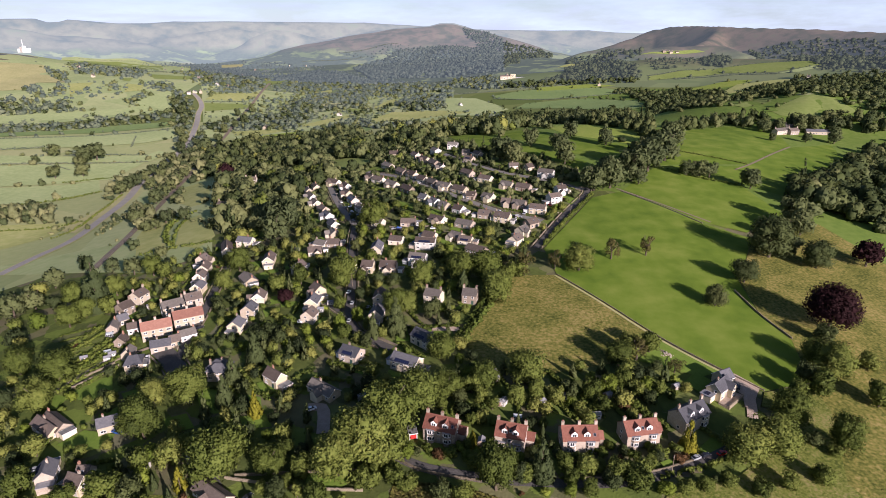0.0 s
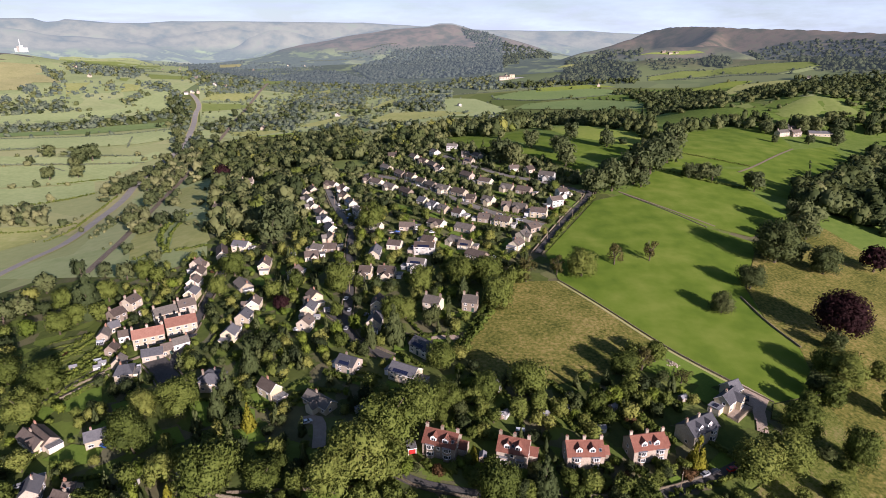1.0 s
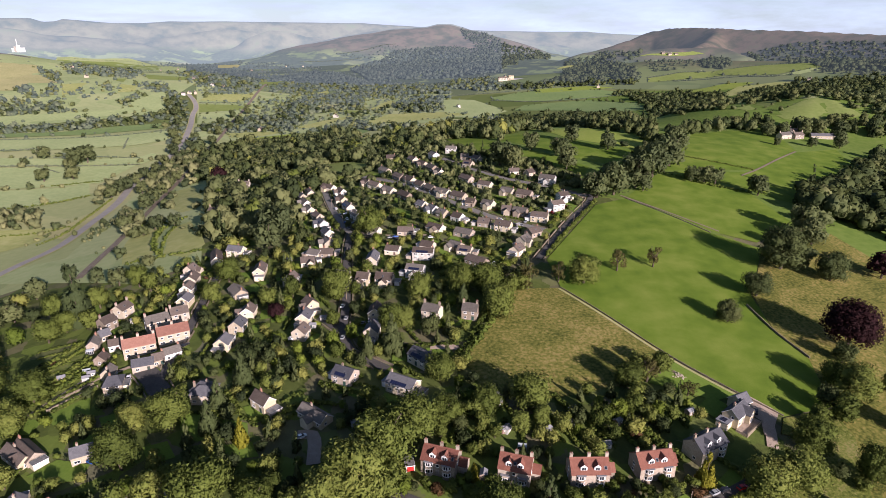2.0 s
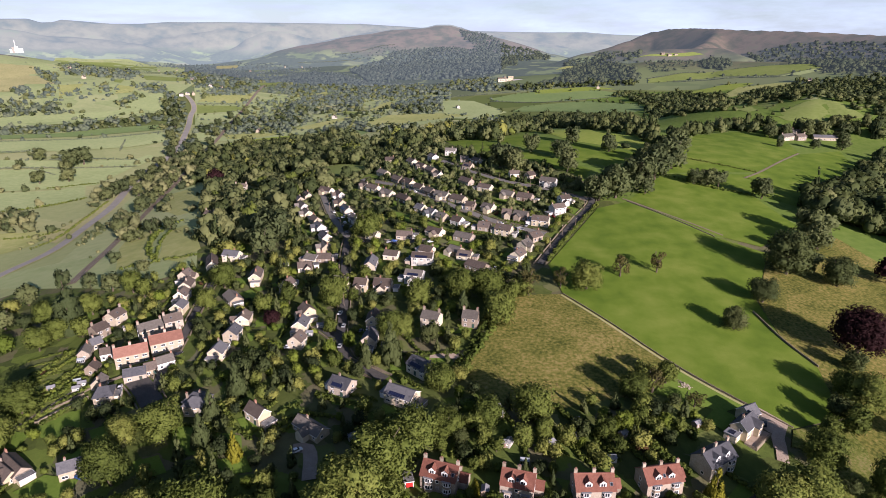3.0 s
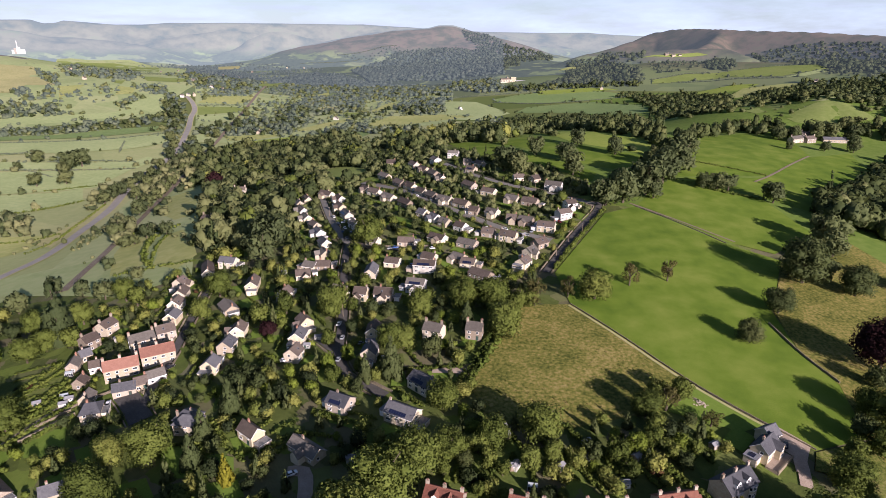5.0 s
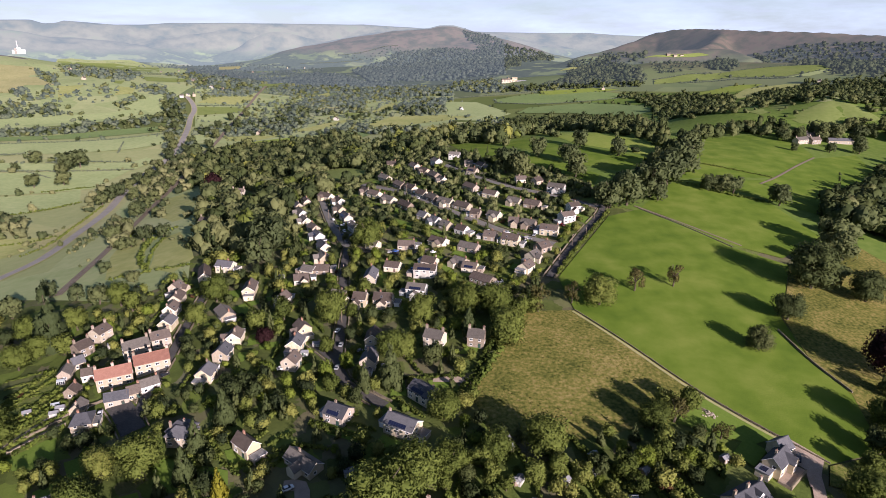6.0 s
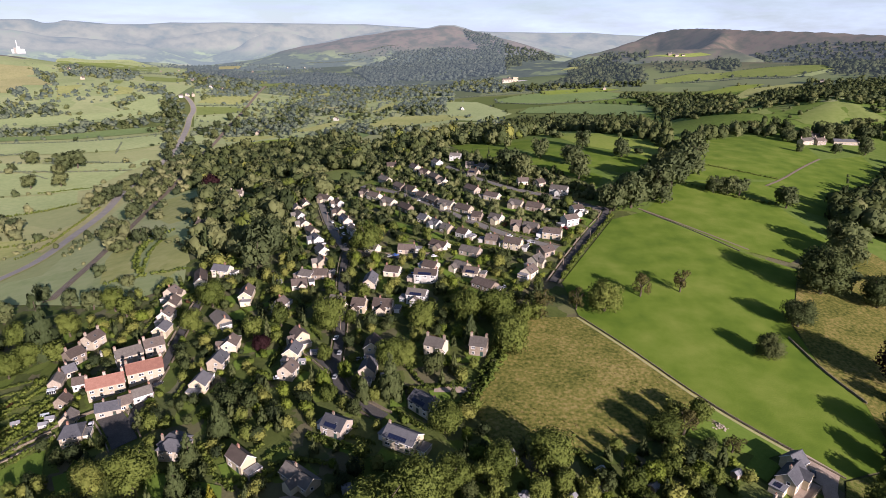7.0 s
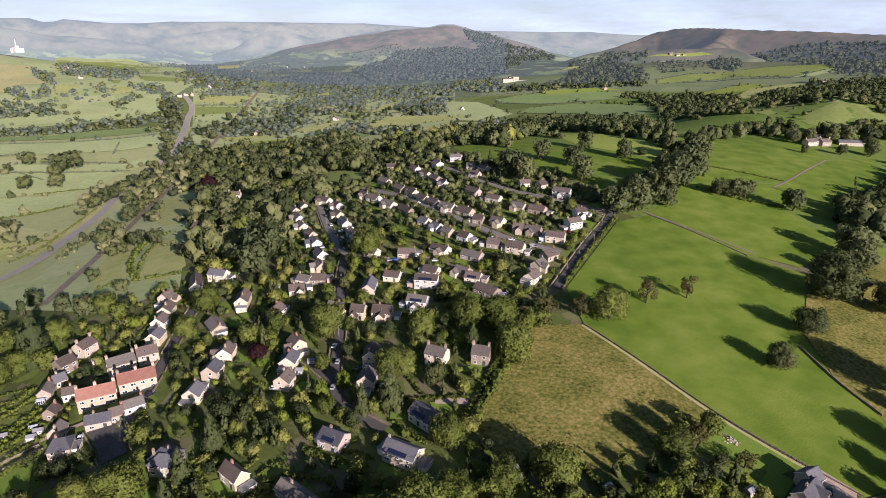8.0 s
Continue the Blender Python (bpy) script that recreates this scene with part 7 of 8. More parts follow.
tree("oak", -78.6, 163.6, 22.6, 21.4)
tree("oak", -28.5, 168.4, 23.7, 22.5)
tree("oak", -19.8, 183.3, 23.6, 22.4)
tree("oak", -36.4, 161.9, 19.3, 18.3)
tree("oak", 119.0, 173.0, 18.3, 17.4)
tree("oak", 107.7, 168.6, 17.9, 17.0)
tree("oak", 134.8, 190.1, 15.3, 14.6)
tree("oak", -60.5, 163.8, 12.9, 12.3)
tree("oak", -106.5, 206.9, 17.4, 16.5)
tree("oak", -121.3, 207.1, 12.7, 12.1)
tree("oak", -121.8, 189.2, 12.3, 11.7)
tree("oak", -115.8, 401.3, 29.3, 27.9)
tree("oak", -117.3, 383.4, 23.5, 22.4)
tree("oak", 24.1, 302.0, 19.6, 18.6)
tree("oak", 28.4, 278.5, 19.5, 18.5)
tree("oak", 10.0, 306.9, 16.1, 15.3)
tree("oak", -9.8, 194.9, 19.1, 18.1)
tree("oak", 1.4, 201.6, 13.7, 13.0)
tree("oak", 34.3, 209.5, 17.4, 16.5)
tree("oak", 17.8, 208.1, 13.1, 12.5)
tree("oak", -1.0, 227.7, 14.6, 13.9)
tree("oak", -175.6, 229.0, 16.9, 16.1)
tree("oak", -172.3, 208.3, 16.7, 15.8)
tree("oak", -201.6, 239.5, 16.0, 15.2)
tree("oak", 66.1, 158.4, 10.7, 10.2)
tree("oak", 75.9, 169.8, 6.1, 5.8)
tree("oak", -18.5, 269.1, 12.7, 12.1)
tree("oak", -49.6, 394.0, 21.6, 20.5)
tree("ash", 204.1, 529.0, 29.9, 31.4)
tree("ash", 177.6, 495.2, 30.1, 31.6)
tree("ash", 155.3, 468.7, 27.7, 29.1)
tree("ash", 132.9, 450.6, 27.7, 29.0)
tree("ash", 118.7, 446.0, 22.2, 23.3)
tree("ash", 159.0, 460.9, 18.3, 19.2)
tree("ash", 226.2, 574.8, 26.7, 28.1)
tree("ash", 136.4, 624.8, 18.1, 19.0)
tree("ash", 163.5, 585.3, 19.3, 20.3)
tree("ash", 112.8, 562.9, 19.7, 20.7)
tree("ash", 89.1, 589.1, 20.6, 21.6)
tree("ash", 110.0, 520.1, 20.4, 21.4)
tree("ash", 53.2, 538.9, 23.2, 24.3)
tree("ash", 64.7, 524.9, 22.6, 23.7)
tree("fir", -85.2, 230.5, 10.2, 17.3)
tree("fir", 33.6, 159.9, 9.9, 16.9)
tree("fir", -22.6, 248.7, 12.4, 21.1)
tree("fir", 10.9, 284.7, 9.1, 15.4)
tree("fir", -200.0, 304.7, 20.0, 34.1)
tree("fir", -89.7, 202.6, 8.8, 14.9)
tree("fir", -91.0, 216.7, 8.3, 14.1)
tree("fir", -33.4, 247.4, 8.1, 13.7)
tree("gold", -74.5, 194.2, 6.2, 12.5)
tree("gold", -89.9, 158.5, 5.0, 10.0)
tree("gold", 89.3, 173.7, 6.9, 13.9)
tree("ash", -56.2, 301.8, 18.5, 19.4)
tree("ash", -82.1, 308.0, 12.5, 13.1)
tree("ash", -93.1, 299.1, 11.6, 12.2)
tree("ash", -127.2, 336.4, 15.5, 16.3)
tree("ash", -127.0, 310.0, 12.6, 13.3)
tree("ash", -44.5, 332.3, 8.8, 9.2)
tree("ash", -12.4, 298.5, 15.2, 15.9)
tree("ash", 10.0, 303.6, 15.9, 16.7)
tree("ash", -24.4, 269.1, 14.1, 14.8)
tree("ash", -5.4, 263.0, 10.6, 11.1)
tree("bush", 130.7, 161.3, 9.0, 7.2)
tree("bush", 117.7, 157.3, 8.4, 6.7)
tree("bush", 106.7, 154.5, 8.3, 6.6)
tree("bush", 88.5, 156.0, 6.8, 5.5)
tree("bush", 81.4, 155.0, 6.4, 5.1)
tree("bush", -0.7, 152.2, 9.3, 7.4)
tree("bush", -12.0, 154.6, 8.3, 6.6)
tree("bush", -27.4, 156.8, 8.4, 6.7)
tree("bush", 97.1, 158.2, 6.9, 5.5)
tree("bush", 74.4, 153.9, 6.4, 5.1)
tree("bush", 6.6, 150.8, 9.2, 7.4)
tree("bush", 137.6, 177.9, 7.1, 5.7)
tree("bush", 143.3, 173.3, 6.2, 4.9)
tree("ash", -256.0, 351.4, 14.9, 15.6)
tree("ash", -254.4, 309.6, 16.7, 17.5)
tree("ash", -246.5, 317.6, 13.6, 14.3)
tree("ash", -220.3, 315.4, 14.8, 15.6)
tree("ash", -201.2, 294.4, 12.7, 13.3)
tree("ash", -197.5, 321.1, 13.6, 14.3)
tree("ash", -203.3, 353.0, 13.3, 14.0)
tree("ash", -186.4, 345.7, 14.5, 15.2)
tree("ash", -174.9, 336.3, 12.0, 12.6)
tree("ash", -188.9, 295.6, 11.5, 12.0)
tree("ash", -204.9, 284.8, 13.6, 14.3)
tree("ash", 42.3, 163.6, 7.1, 7.4)
tree("ash", 49.8, 162.3, 7.8, 8.2)
tree("ash", 58.7, 159.4, 8.8, 9.3)
tree("ash", 65.0, 155.0, 10.1, 10.7)
tree("ash", 27.9, 158.2, 6.9, 7.2)
tree("ash", 76.4, 168.4, 5.2, 5.5)
tree("ash", -16.3, 175.5, 9.5, 10.0)
tree("ash", -12.8, 168.8, 6.8, 7.2)
tree("oak", -148.1, 162.0, 11.8, 11.2)
tree("oak", -114.7, 155.8, 12.5, 11.9)
tree("oak", -154.0, 179.5, 9.8, 9.3)
tree("oak", -104.7, 154.6, 10.6, 10.1)
tree("oak", -128.4, 155.4, 8.8, 8.3)
tree("oak", -98.2, 170.7, 12.2, 11.6)
tree("oak", -74.8, 173.5, 9.0, 8.6)
tree("oak", -572.5, 848.6, 21.6, 20.5)
tree("oak", -511.6, 820.8, 29.0, 27.5)
tree("oak", -503.3, 834.8, 29.4, 27.9)
tree("oak", -506.6, 799.2, 18.9, 17.9)
tree("oak", -503.2, 737.0, 20.4, 19.4)
tree("oak", -475.2, 751.7, 22.3, 21.2)
tree("oak", -575.1, 810.0, 12.7, 12.1)
tree("ash", 220.7, 361.0, 14.6, 15.3)
tree("ash", 244.1, 389.0, 20.5, 21.5)
tree("ash", 240.8, 370.9, 19.5, 20.5)
tree("ash", -18.7, 168.5, 12.0, 12.6)
tree("ash", -22.7, 163.7, 10.6, 11.1)
tree("ash", -24.4, 156.2, 9.5, 9.9)
tree("ash", -16.0, 157.7, 7.6, 8.0)
tree("ash", 26.0, 158.3, 7.6, 8.0)
tree("ash", 43.1, 157.5, 5.7, 6.0)
tree("ash", -380.9, 666.8, 16.6, 17.4)
tree("ash", -384.1, 691.5, 16.6, 17.4)
tree("ash", -382.1, 708.2, 16.9, 17.8)
tree("ash", -384.5, 733.9, 16.2, 17.0)
tree("ash", -388.9, 765.8, 16.9, 17.8)
tree("ash", -387.5, 793.6, 16.8, 17.6)
tree("ash", -390.1, 831.2, 16.8, 17.6)
tree("ash", -403.7, 891.7, 18.0, 18.9)
tree("ash", -426.1, 956.6, 17.5, 18.4)
tree("ash", -456.1, 1011.1, 18.5, 19.4)
tree("ash", -493.2, 1117.2, 18.4, 19.3)
tree("ash", -546.0, 1231.7, 20.2, 21.2)
tree("ash", -581.4, 1290.1, 21.1, 22.2)
tree("ash", -285.7, 538.3, 11.8, 12.4)
tree("ash", -278.1, 504.6, 15.6, 16.4)
tree("ash", -241.3, 482.2, 14.9, 15.6)
tree("ash", -301.4, 589.0, 16.7, 17.5)
tree("ash", -309.1, 622.3, 15.4, 16.2)
tree("ash", -318.6, 661.9, 15.8, 16.6)
tree("ash", -328.7, 702.7, 15.5, 16.3)
tree("ash", -334.3, 736.4, 15.6, 16.3)
tree("ash", -350.9, 680.6, 15.0, 15.8)
tree("ash", -365.3, 737.8, 15.6, 16.4)
tree("ash", -368.8, 774.2, 15.7, 16.4)
tree("ash", -352.3, 816.3, 15.0, 15.7)
tree("ash", -378.6, 872.7, 16.0, 16.8)
tree("ash", -389.2, 919.5, 16.0, 16.8)
tree("ash", -405.7, 979.4, 17.0, 17.9)
tree("ash", -485.3, 1124.6, 16.4, 17.3)
tree("ash", -345.9, 865.5, 15.9, 16.7)
tree("ash", -371.5, 962.6, 16.7, 17.6)
tree("ash", -387.1, 1036.3, 17.1, 17.9)
tree("ash", -416.8, 1128.2, 16.5, 17.3)
tree("ash", -386.4, 1091.0, 16.0, 16.8)
tree("ash", -391.9, 1158.4, 16.9, 17.8)
tree("ash", -416.8, 1291.8, 17.7, 18.6)
tree("ash", -430.0, 1234.7, 16.9, 17.8)
tree("ash", -222.1, 477.5, 12.5, 13.2)
tree("ash", -250.1, 465.3, 9.7, 10.2)
tree("ash", -244.3, 468.2, 9.8, 10.3)
tree("ash", -320.5, 543.4, 7.5, 7.9)
tree("ash", -332.6, 515.9, 5.7, 6.0)
tree("ash", -331.3, 809.4, 14.1, 14.8)
tree("ash", -303.1, 745.8, 13.7, 14.4)
tree("ash", -256.6, 654.6, 13.7, 14.4)
tree("ash", 165.2, 226.9, 12.6, 13.2)
tree("ash", 154.3, 214.0, 10.6, 11.1)
tree("ash", 181.2, 244.7, 10.7, 11.3)
tree("ash", 156.9, 206.2, 11.7, 12.3)
tree("ash", 178.5, 201.4, 11.5, 12.1)
tree("ash", 190.6, 225.9, 9.1, 9.5)
tree("ash", 145.1, 203.6, 9.3, 9.7)
tree("bush", 40.7, 170.2, 4.9, 3.9)
tree("bush", 45.4, 168.5, 5.2, 4.2)
tree("bush", 51.4, 168.4, 4.4, 3.5)
tree("bush", 56.9, 170.4, 4.9, 3.9)
tree("bush", 61.2, 173.5, 4.1, 3.3)
tree("bush", 61.3, 166.5, 5.2, 4.1)
tree("bush", 68.0, 170.1, 4.9, 3.9)
tree("bush", 54.1, 163.2, 5.9, 4.7)
tree("bush", 48.1, 162.5, 5.1, 4.1)
tree("bush", 75.3, 173.9, 4.1, 3.3)
tree("bush", 79.4, 171.0, 4.9, 3.9)
tree("bush", 84.5, 173.8, 4.9, 3.9)
tree("bush", 84.7, 168.5, 4.8, 3.9)
tree("bush", 36.0, 173.0, 4.5, 3.6)
tree("bush", 32.6, 170.2, 4.9, 3.9)
tree("bush", 17.6, 172.9, 4.9, 3.9)
tree("bush", 13.3, 170.0, 5.3, 4.2)
tree("bush", 9.2, 168.7, 5.2, 4.2)
tree("bush", 3.2, 170.3, 4.9, 3.9)
tree("bush", -1.8, 168.9, 5.2, 4.2)
tree("bush", -4.9, 172.0, 4.5, 3.6)
tree("bush", -8.9, 170.9, 4.1, 3.2)
tree("ash", 59.4, 200.1, 9.1, 9.6)
tree("ash", 67.4, 204.3, 8.3, 8.8)
tree("ash", 51.6, 200.7, 8.2, 8.6)
tree("ash", 45.3, 197.3, 8.1, 8.5)
tree("ash", 37.8, 199.9, 9.1, 9.6)
tree("ash", 74.2, 208.0, 8.5, 8.9)
tree("ash", 62.5, 193.6, 6.7, 7.0)
tree("ash", 79.4, 201.5, 7.8, 8.2)
tree("ash", 82.6, 197.3, 6.8, 7.1)
tree("ash", 29.4, 196.6, 9.0, 9.4)
tree("ash", 36.7, 300.5, 10.8, 11.3)
tree("ash", 42.8, 304.2, 10.9, 11.4)
tree("ash", 32.1, 286.0, 12.1, 12.7)
tree("ash", -250.1, 377.7, 11.6, 12.2)
tree("ash", -224.1, 364.8, 11.2, 11.8)
tree("ash", -197.6, 381.5, 8.9, 9.4)
tree("ash", 400.5, 701.5, 18.7, 19.6)
tree("ash", 430.8, 705.6, 21.3, 22.4)
tree("ash", 445.1, 703.4, 21.2, 22.3)
tree("ash", 465.3, 695.9, 21.0, 22.1)
tree("ash", 383.3, 698.4, 16.1, 17.0)
tree("ash", 406.7, 650.8, 12.7, 13.4)
tree("ash", 442.5, 656.5, 17.5, 18.4)
tree("ash", 364.7, 643.9, 9.2, 9.6)
tree("ash", 14.9, 197.7, 7.7, 8.1)
tree("ash", 11.8, 204.3, 8.3, 8.8)
tree("ash", 7.0, 197.8, 6.8, 7.1)
tree("ash", 19.6, 193.9, 5.8, 6.1)
tree("ash", -5.4, 197.3, 9.0, 9.5)
tree("ash", -0.4, 194.9, 5.4, 5.6)
tree("ash", 12.8, 191.7, 4.9, 5.1)
tree("ash", -19.0, 197.8, 9.0, 9.5)
tree("oak", 57.0, 156.2, 7.6, 7.2)
tree("oak", 48.8, 153.4, 6.4, 6.0)
tree("oak", 42.3, 153.1, 4.9, 4.6)

# ---- cars, sheds, poles and far works ----
PAINT = {n: mat("car_paint_" + n, [c, tuple(v * 1.15 for v in c)], 0.5, 0.25, spec=0.6) for n, c in
         (("red", (0.45, 0.02, 0.02)), ("white", (0.75, 0.75, 0.74)), ("black", (0.015, 0.015, 0.018)), ("grey", (0.25, 0.26, 0.27)), ("blue", (0.02, 0.07, 0.25)))}
M["w_works"] = mat("grey_white_cladding", [(0.42, 0.42, 0.42), (0.50, 0.50, 0.49), (0.56, 0.55, 0.54)], 0.02, 0.8)
M["tyre"] = mat("tyre_rubber", [(0.012, 0.012, 0.012), (0.025, 0.025, 0.025)], 4.0, 0.9)
M["hub"] = mat("alloy_hub", [(0.4, 0.4, 0.41), (0.55, 0.55, 0.56)], 4.0, 0.35, metal=0.9)
M["timber"] = mat("weathered_timber", [(0.14, 0.10, 0.07), (0.22, 0.165, 0.115), (0.28, 0.22, 0.17)], 1.5, 0.9, 0.3, 9, stretch=(1, 1, 6), per="object")


def hull(name, material, rings):
    """A body lofted through rings of equal length, closed at both ends."""
    bm = bmesh.new()
    vs = [[bm.verts.new(p) for p in r] for r in rings]
    n_ = len(rings[0])
    for a_, b_ in zip(vs, vs[1:]):
        for i in range(n_):
            bm.faces.new((a_[i], a_[(i + 1) % n_], b_[(i + 1) % n_], b_[i]))
    bm.faces.new(vs[0][::-1])
    bm.faces.new(vs[-1])
    bmesh.ops.recalc_face_normals(bm, faces=bm.faces[:])
    me = bpy.data.meshes.new(name)
    bm.to_mesh(me)
    bm.free()
    me.materials.append(material)
    return me


def section(x, w, z0, z1):
    return [(x, -w, z0), (x, w, z0), (x, w, (z0 + z1) / 2), (x, w * 0.93, z1), (x, -w * 0.93, z1), (x, -w, (z0 + z1) / 2)]


def car(x, y, rot, colour):
    if ("car", colour) not in SHARED:
        SHARED["car", colour] = hull("body", PAINT[colour], [section(-2.05, 0.72, 0.4, 0.75), section(-1.95, 0.84, 0.28, 0.9), section(-0.9, 0.88, 0.25, 0.95), section(0.8, 0.88, 0.25, 0.95), section(1.85, 0.82, 0.28, 0.78), section(2.05, 0.68, 0.4, 0.65)])
    if "cabin" not in SHARED:
        SHARED["cabin"] = hull("cabin_glass", M["pane"], [section(-1.75, 0.74, 0.9, 0.98), section(-1.25, 0.70, 0.9, 1.38), section(0.25, 0.70, 0.9, 1.40), section(0.95, 0.74, 0.9, 0.97)])
        bm = bmesh.new()
        bmesh.ops.create_cone(bm, cap_ends=True, segments=14, radius1=0.31, radius2=0.31, depth=0.2)
        SHARED["wheel"] = bpy.data.meshes.new("wheel")
        bm.to_mesh(SHARED["wheel"])
        bm.free()
        SHARED["wheel"].materials.append(M["tyre"])
        bm = bmesh.new()
        bmesh.ops.create_cone(bm, cap_ends=True, segments=10, radius1=0.19, radius2=0.17, depth=0.22)
        SHARED["rim"] = bpy.data.meshes.new("rim")
        bm.to_mesh(SHARED["rim"])
        bm.free()
        SHARED["rim"].materials.append(M["hub"])
        SHARED["lamp"] = boxes("headlight", M["frame"], (-0.04, 0.04, -0.16, 0.16, -0.07, 0.07))
    if ("top", colour) not in SHARED:
        SHARED["top", colour] = hull("roof_panel", PAINT[colour], [section(-1.2, 0.66, 1.38, 1.42), section(-0.6, 0.67, 1.39, 1.46), section(0.2, 0.66, 1.39, 1.43)])
    root = tagged(new("car"), "small " + colour + " hatchback car parked by the road", "car", "parked cars")
    root.matrix_world = pose(x, y, float(height(x, y)) + 0.3 + math.hypot(x, y) * 0.0008, 0, 0, rot)
    part("body", SHARED["car", colour], root)
    part("cabin_glass", SHARED["cabin"], root)
    part("roof_panel", SHARED["top", colour], root)
    for wx in (-1.28, 1.28):
        for wy in (-0.8, 0.8):
            w = part("wheel", SHARED["wheel"], root, pose(wx, wy, 0.31, 90))
            part("rim", SHARED["rim"], w)
    for wy in (-0.55, 0.55):
        part("headlight", SHARED["lamp"], root, pose(2.0, wy, 0.62))


def shed(x, y, rot, colour):
    wood = M["timber"] if colour == "brown" else M["w_white"]
    root = tagged(new("garden_shed"), ("weathered brown timber" if colour == "brown" else "white painted") + " garden shed with a felt roof", "shed", "garden sheds")
    root.matrix_world = pose(x, y, float(height(x, y)) + 0.05, 0, 0, rot)
    part("wall", gable_walls("wall", wood, 3.2, 2.4, 1.9, 2.6, 0.6), root)
    part("roof", gable_roof("roof", M["lead"], 3.2, 2.4, 1.9, 2.6, 0.15, 0.15, 0.07), root)
    part("door", boxes("door", M["door"], (-0.42, 0.42, -0.05, 0.03, 0, 1.75)), root, pose(-0.7, -1.2, 0.05))
    window(root, 0.7, -1.2, 0.9, 0, 0.9, 0.7)


M["greenhouse_glass"] = glass_mat("whitened_greenhouse_glass", (0.30, 0.33, 0.34))
M["red_door"] = mat("red_painted_door", [(0.32, 0.02, 0.018), (0.42, 0.03, 0.025)], 1.0, 0.5)
M["felt"] = mat("grey_roof_felt", [(0.10, 0.098, 0.095), (0.16, 0.155, 0.15), (0.22, 0.215, 0.21)], 0.8, 0.9, 0.2, 6, per="object")


def garage(x, y, rot, kind):
    """Flat-roofed garage: walls, felt roof with a fascia, up-and-over door in its frame."""
    TAKEN.append((x, y, 3.4))
    red = kind == "red"
    wall = M["w_white"] if red else M["w_" + kind]
    root = tagged(new("garage"), "small flat-roofed " + ("white garage with a red door" if red else kind + "-walled garage with a pale door"), "garage", "garages")
    root.matrix_world = pose(x, y, float(height(x, y)) + 0.02, 0, 0, rot)
    if ("garage", kind) not in SHARED:
        SHARED["garage", kind] = boxes("wall", wall, (-1.5, -1.32, -2.6, 2.6, -0.8, 2.35), (1.32, 1.5, -2.6, 2.6, -0.8, 2.35), (-1.32, 1.32, 2.42, 2.6, -0.8, 2.35), (-1.32, 1.32, -2.6, -2.42, 2.05, 2.35))
        SHARED["garage_door", red] = boxes("door", M["red_door"] if red else M["frame"], *[(-1.2, 1.2, -2.52, -2.47, 0.05 + 0.5 * i, 0.52 + 0.5 * i) for i in range(4)])
        SHARED["garage_top"] = boxes("roof", M["felt"], (-1.65, 1.65, -2.75, 2.7, 2.353, 2.45))
        SHARED["garage_edge"] = boxes("fascia", M["frame"], (-1.68, 1.68, -2.80, -2.752, 2.25, 2.47), (-1.70, -1.653, -2.75, 2.7, 2.28, 2.47), (1.653, 1.70, -2.75, 2.7, 2.28, 2.47))
        SHARED["garage_post"] = boxes("door_frame", M["frame"], (-1.318, -1.2, -2.62, -2.45, 0, 2.04), (1.2, 1.318, -2.62, -2.45, 0, 2.04))
    part("wall", SHARED["garage", kind], root)
    part("roof", SHARED["garage_top"], root)
    part("fascia", SHARED["garage_edge"], root)
    d = part("door", SHARED["garage_door", red], root)
    part("door_frame", SHARED["garage_post"], d)


def greenhouse(x, y, rot):
    """Small garden greenhouse: white bars round glass panes."""
    root = tagged(new("greenhouse"), "small garden greenhouse of white bars and clear glass", "greenhouse", "greenhouses")
    root.matrix_world = pose(x, y, float(height(x, y)) + 0.1, 0, 0, rot)
    if "glasshouse" not in SHARED:
        bars = [(u - 0.04, u + 0.04, v - 0.04, v + 0.04, -0.4, 1.5) for u in (-1.6, -0.8, 0.0, 0.8, 1.6) for v in (-1.1, 1.1)]
        bars += [(-1.66, 1.66, v - 0.05, v + 0.05, z, z + 0.08) for v, z in ((-1.1, 1.5), (1.1, 1.5), (0.0, 2.2), (-1.1, 0.0), (1.1, 0.0))]
        bars += [(u - 0.05, u + 0.05, -1.05, 1.05, 1.5, 1.58) for u in (-1.6, 1.6)]
        SHARED["glasshouse"] = boxes("frame", M["frame"], *bars)
        SHARED["glasshouse_side"] = boxes("pane", M["pane"], (-1.56, 1.56, -0.012, 0.012, 0.08, 1.5))
        SHARED["glasshouse_top"] = boxes("pane", M["greenhouse_glass"], (-1.6, 1.6, 0.0, 1.30, -0.012, 0.012))
    part("frame", SHARED["glasshouse"], root)
    for v in (-1.1, 1.1):
        part("pane", SHARED["glasshouse_side"], root, pose(0, v, 0))
    slope = math.degrees(math.atan2(0.7, 1.1))
    part("pane", SHARED["glasshouse_top"], root, pose(0, -1.1, 1.6, slope))
    part("pane", SHARED["glasshouse_top"], root, pose(0, 1.1, 1.6, slope, 0, 180))


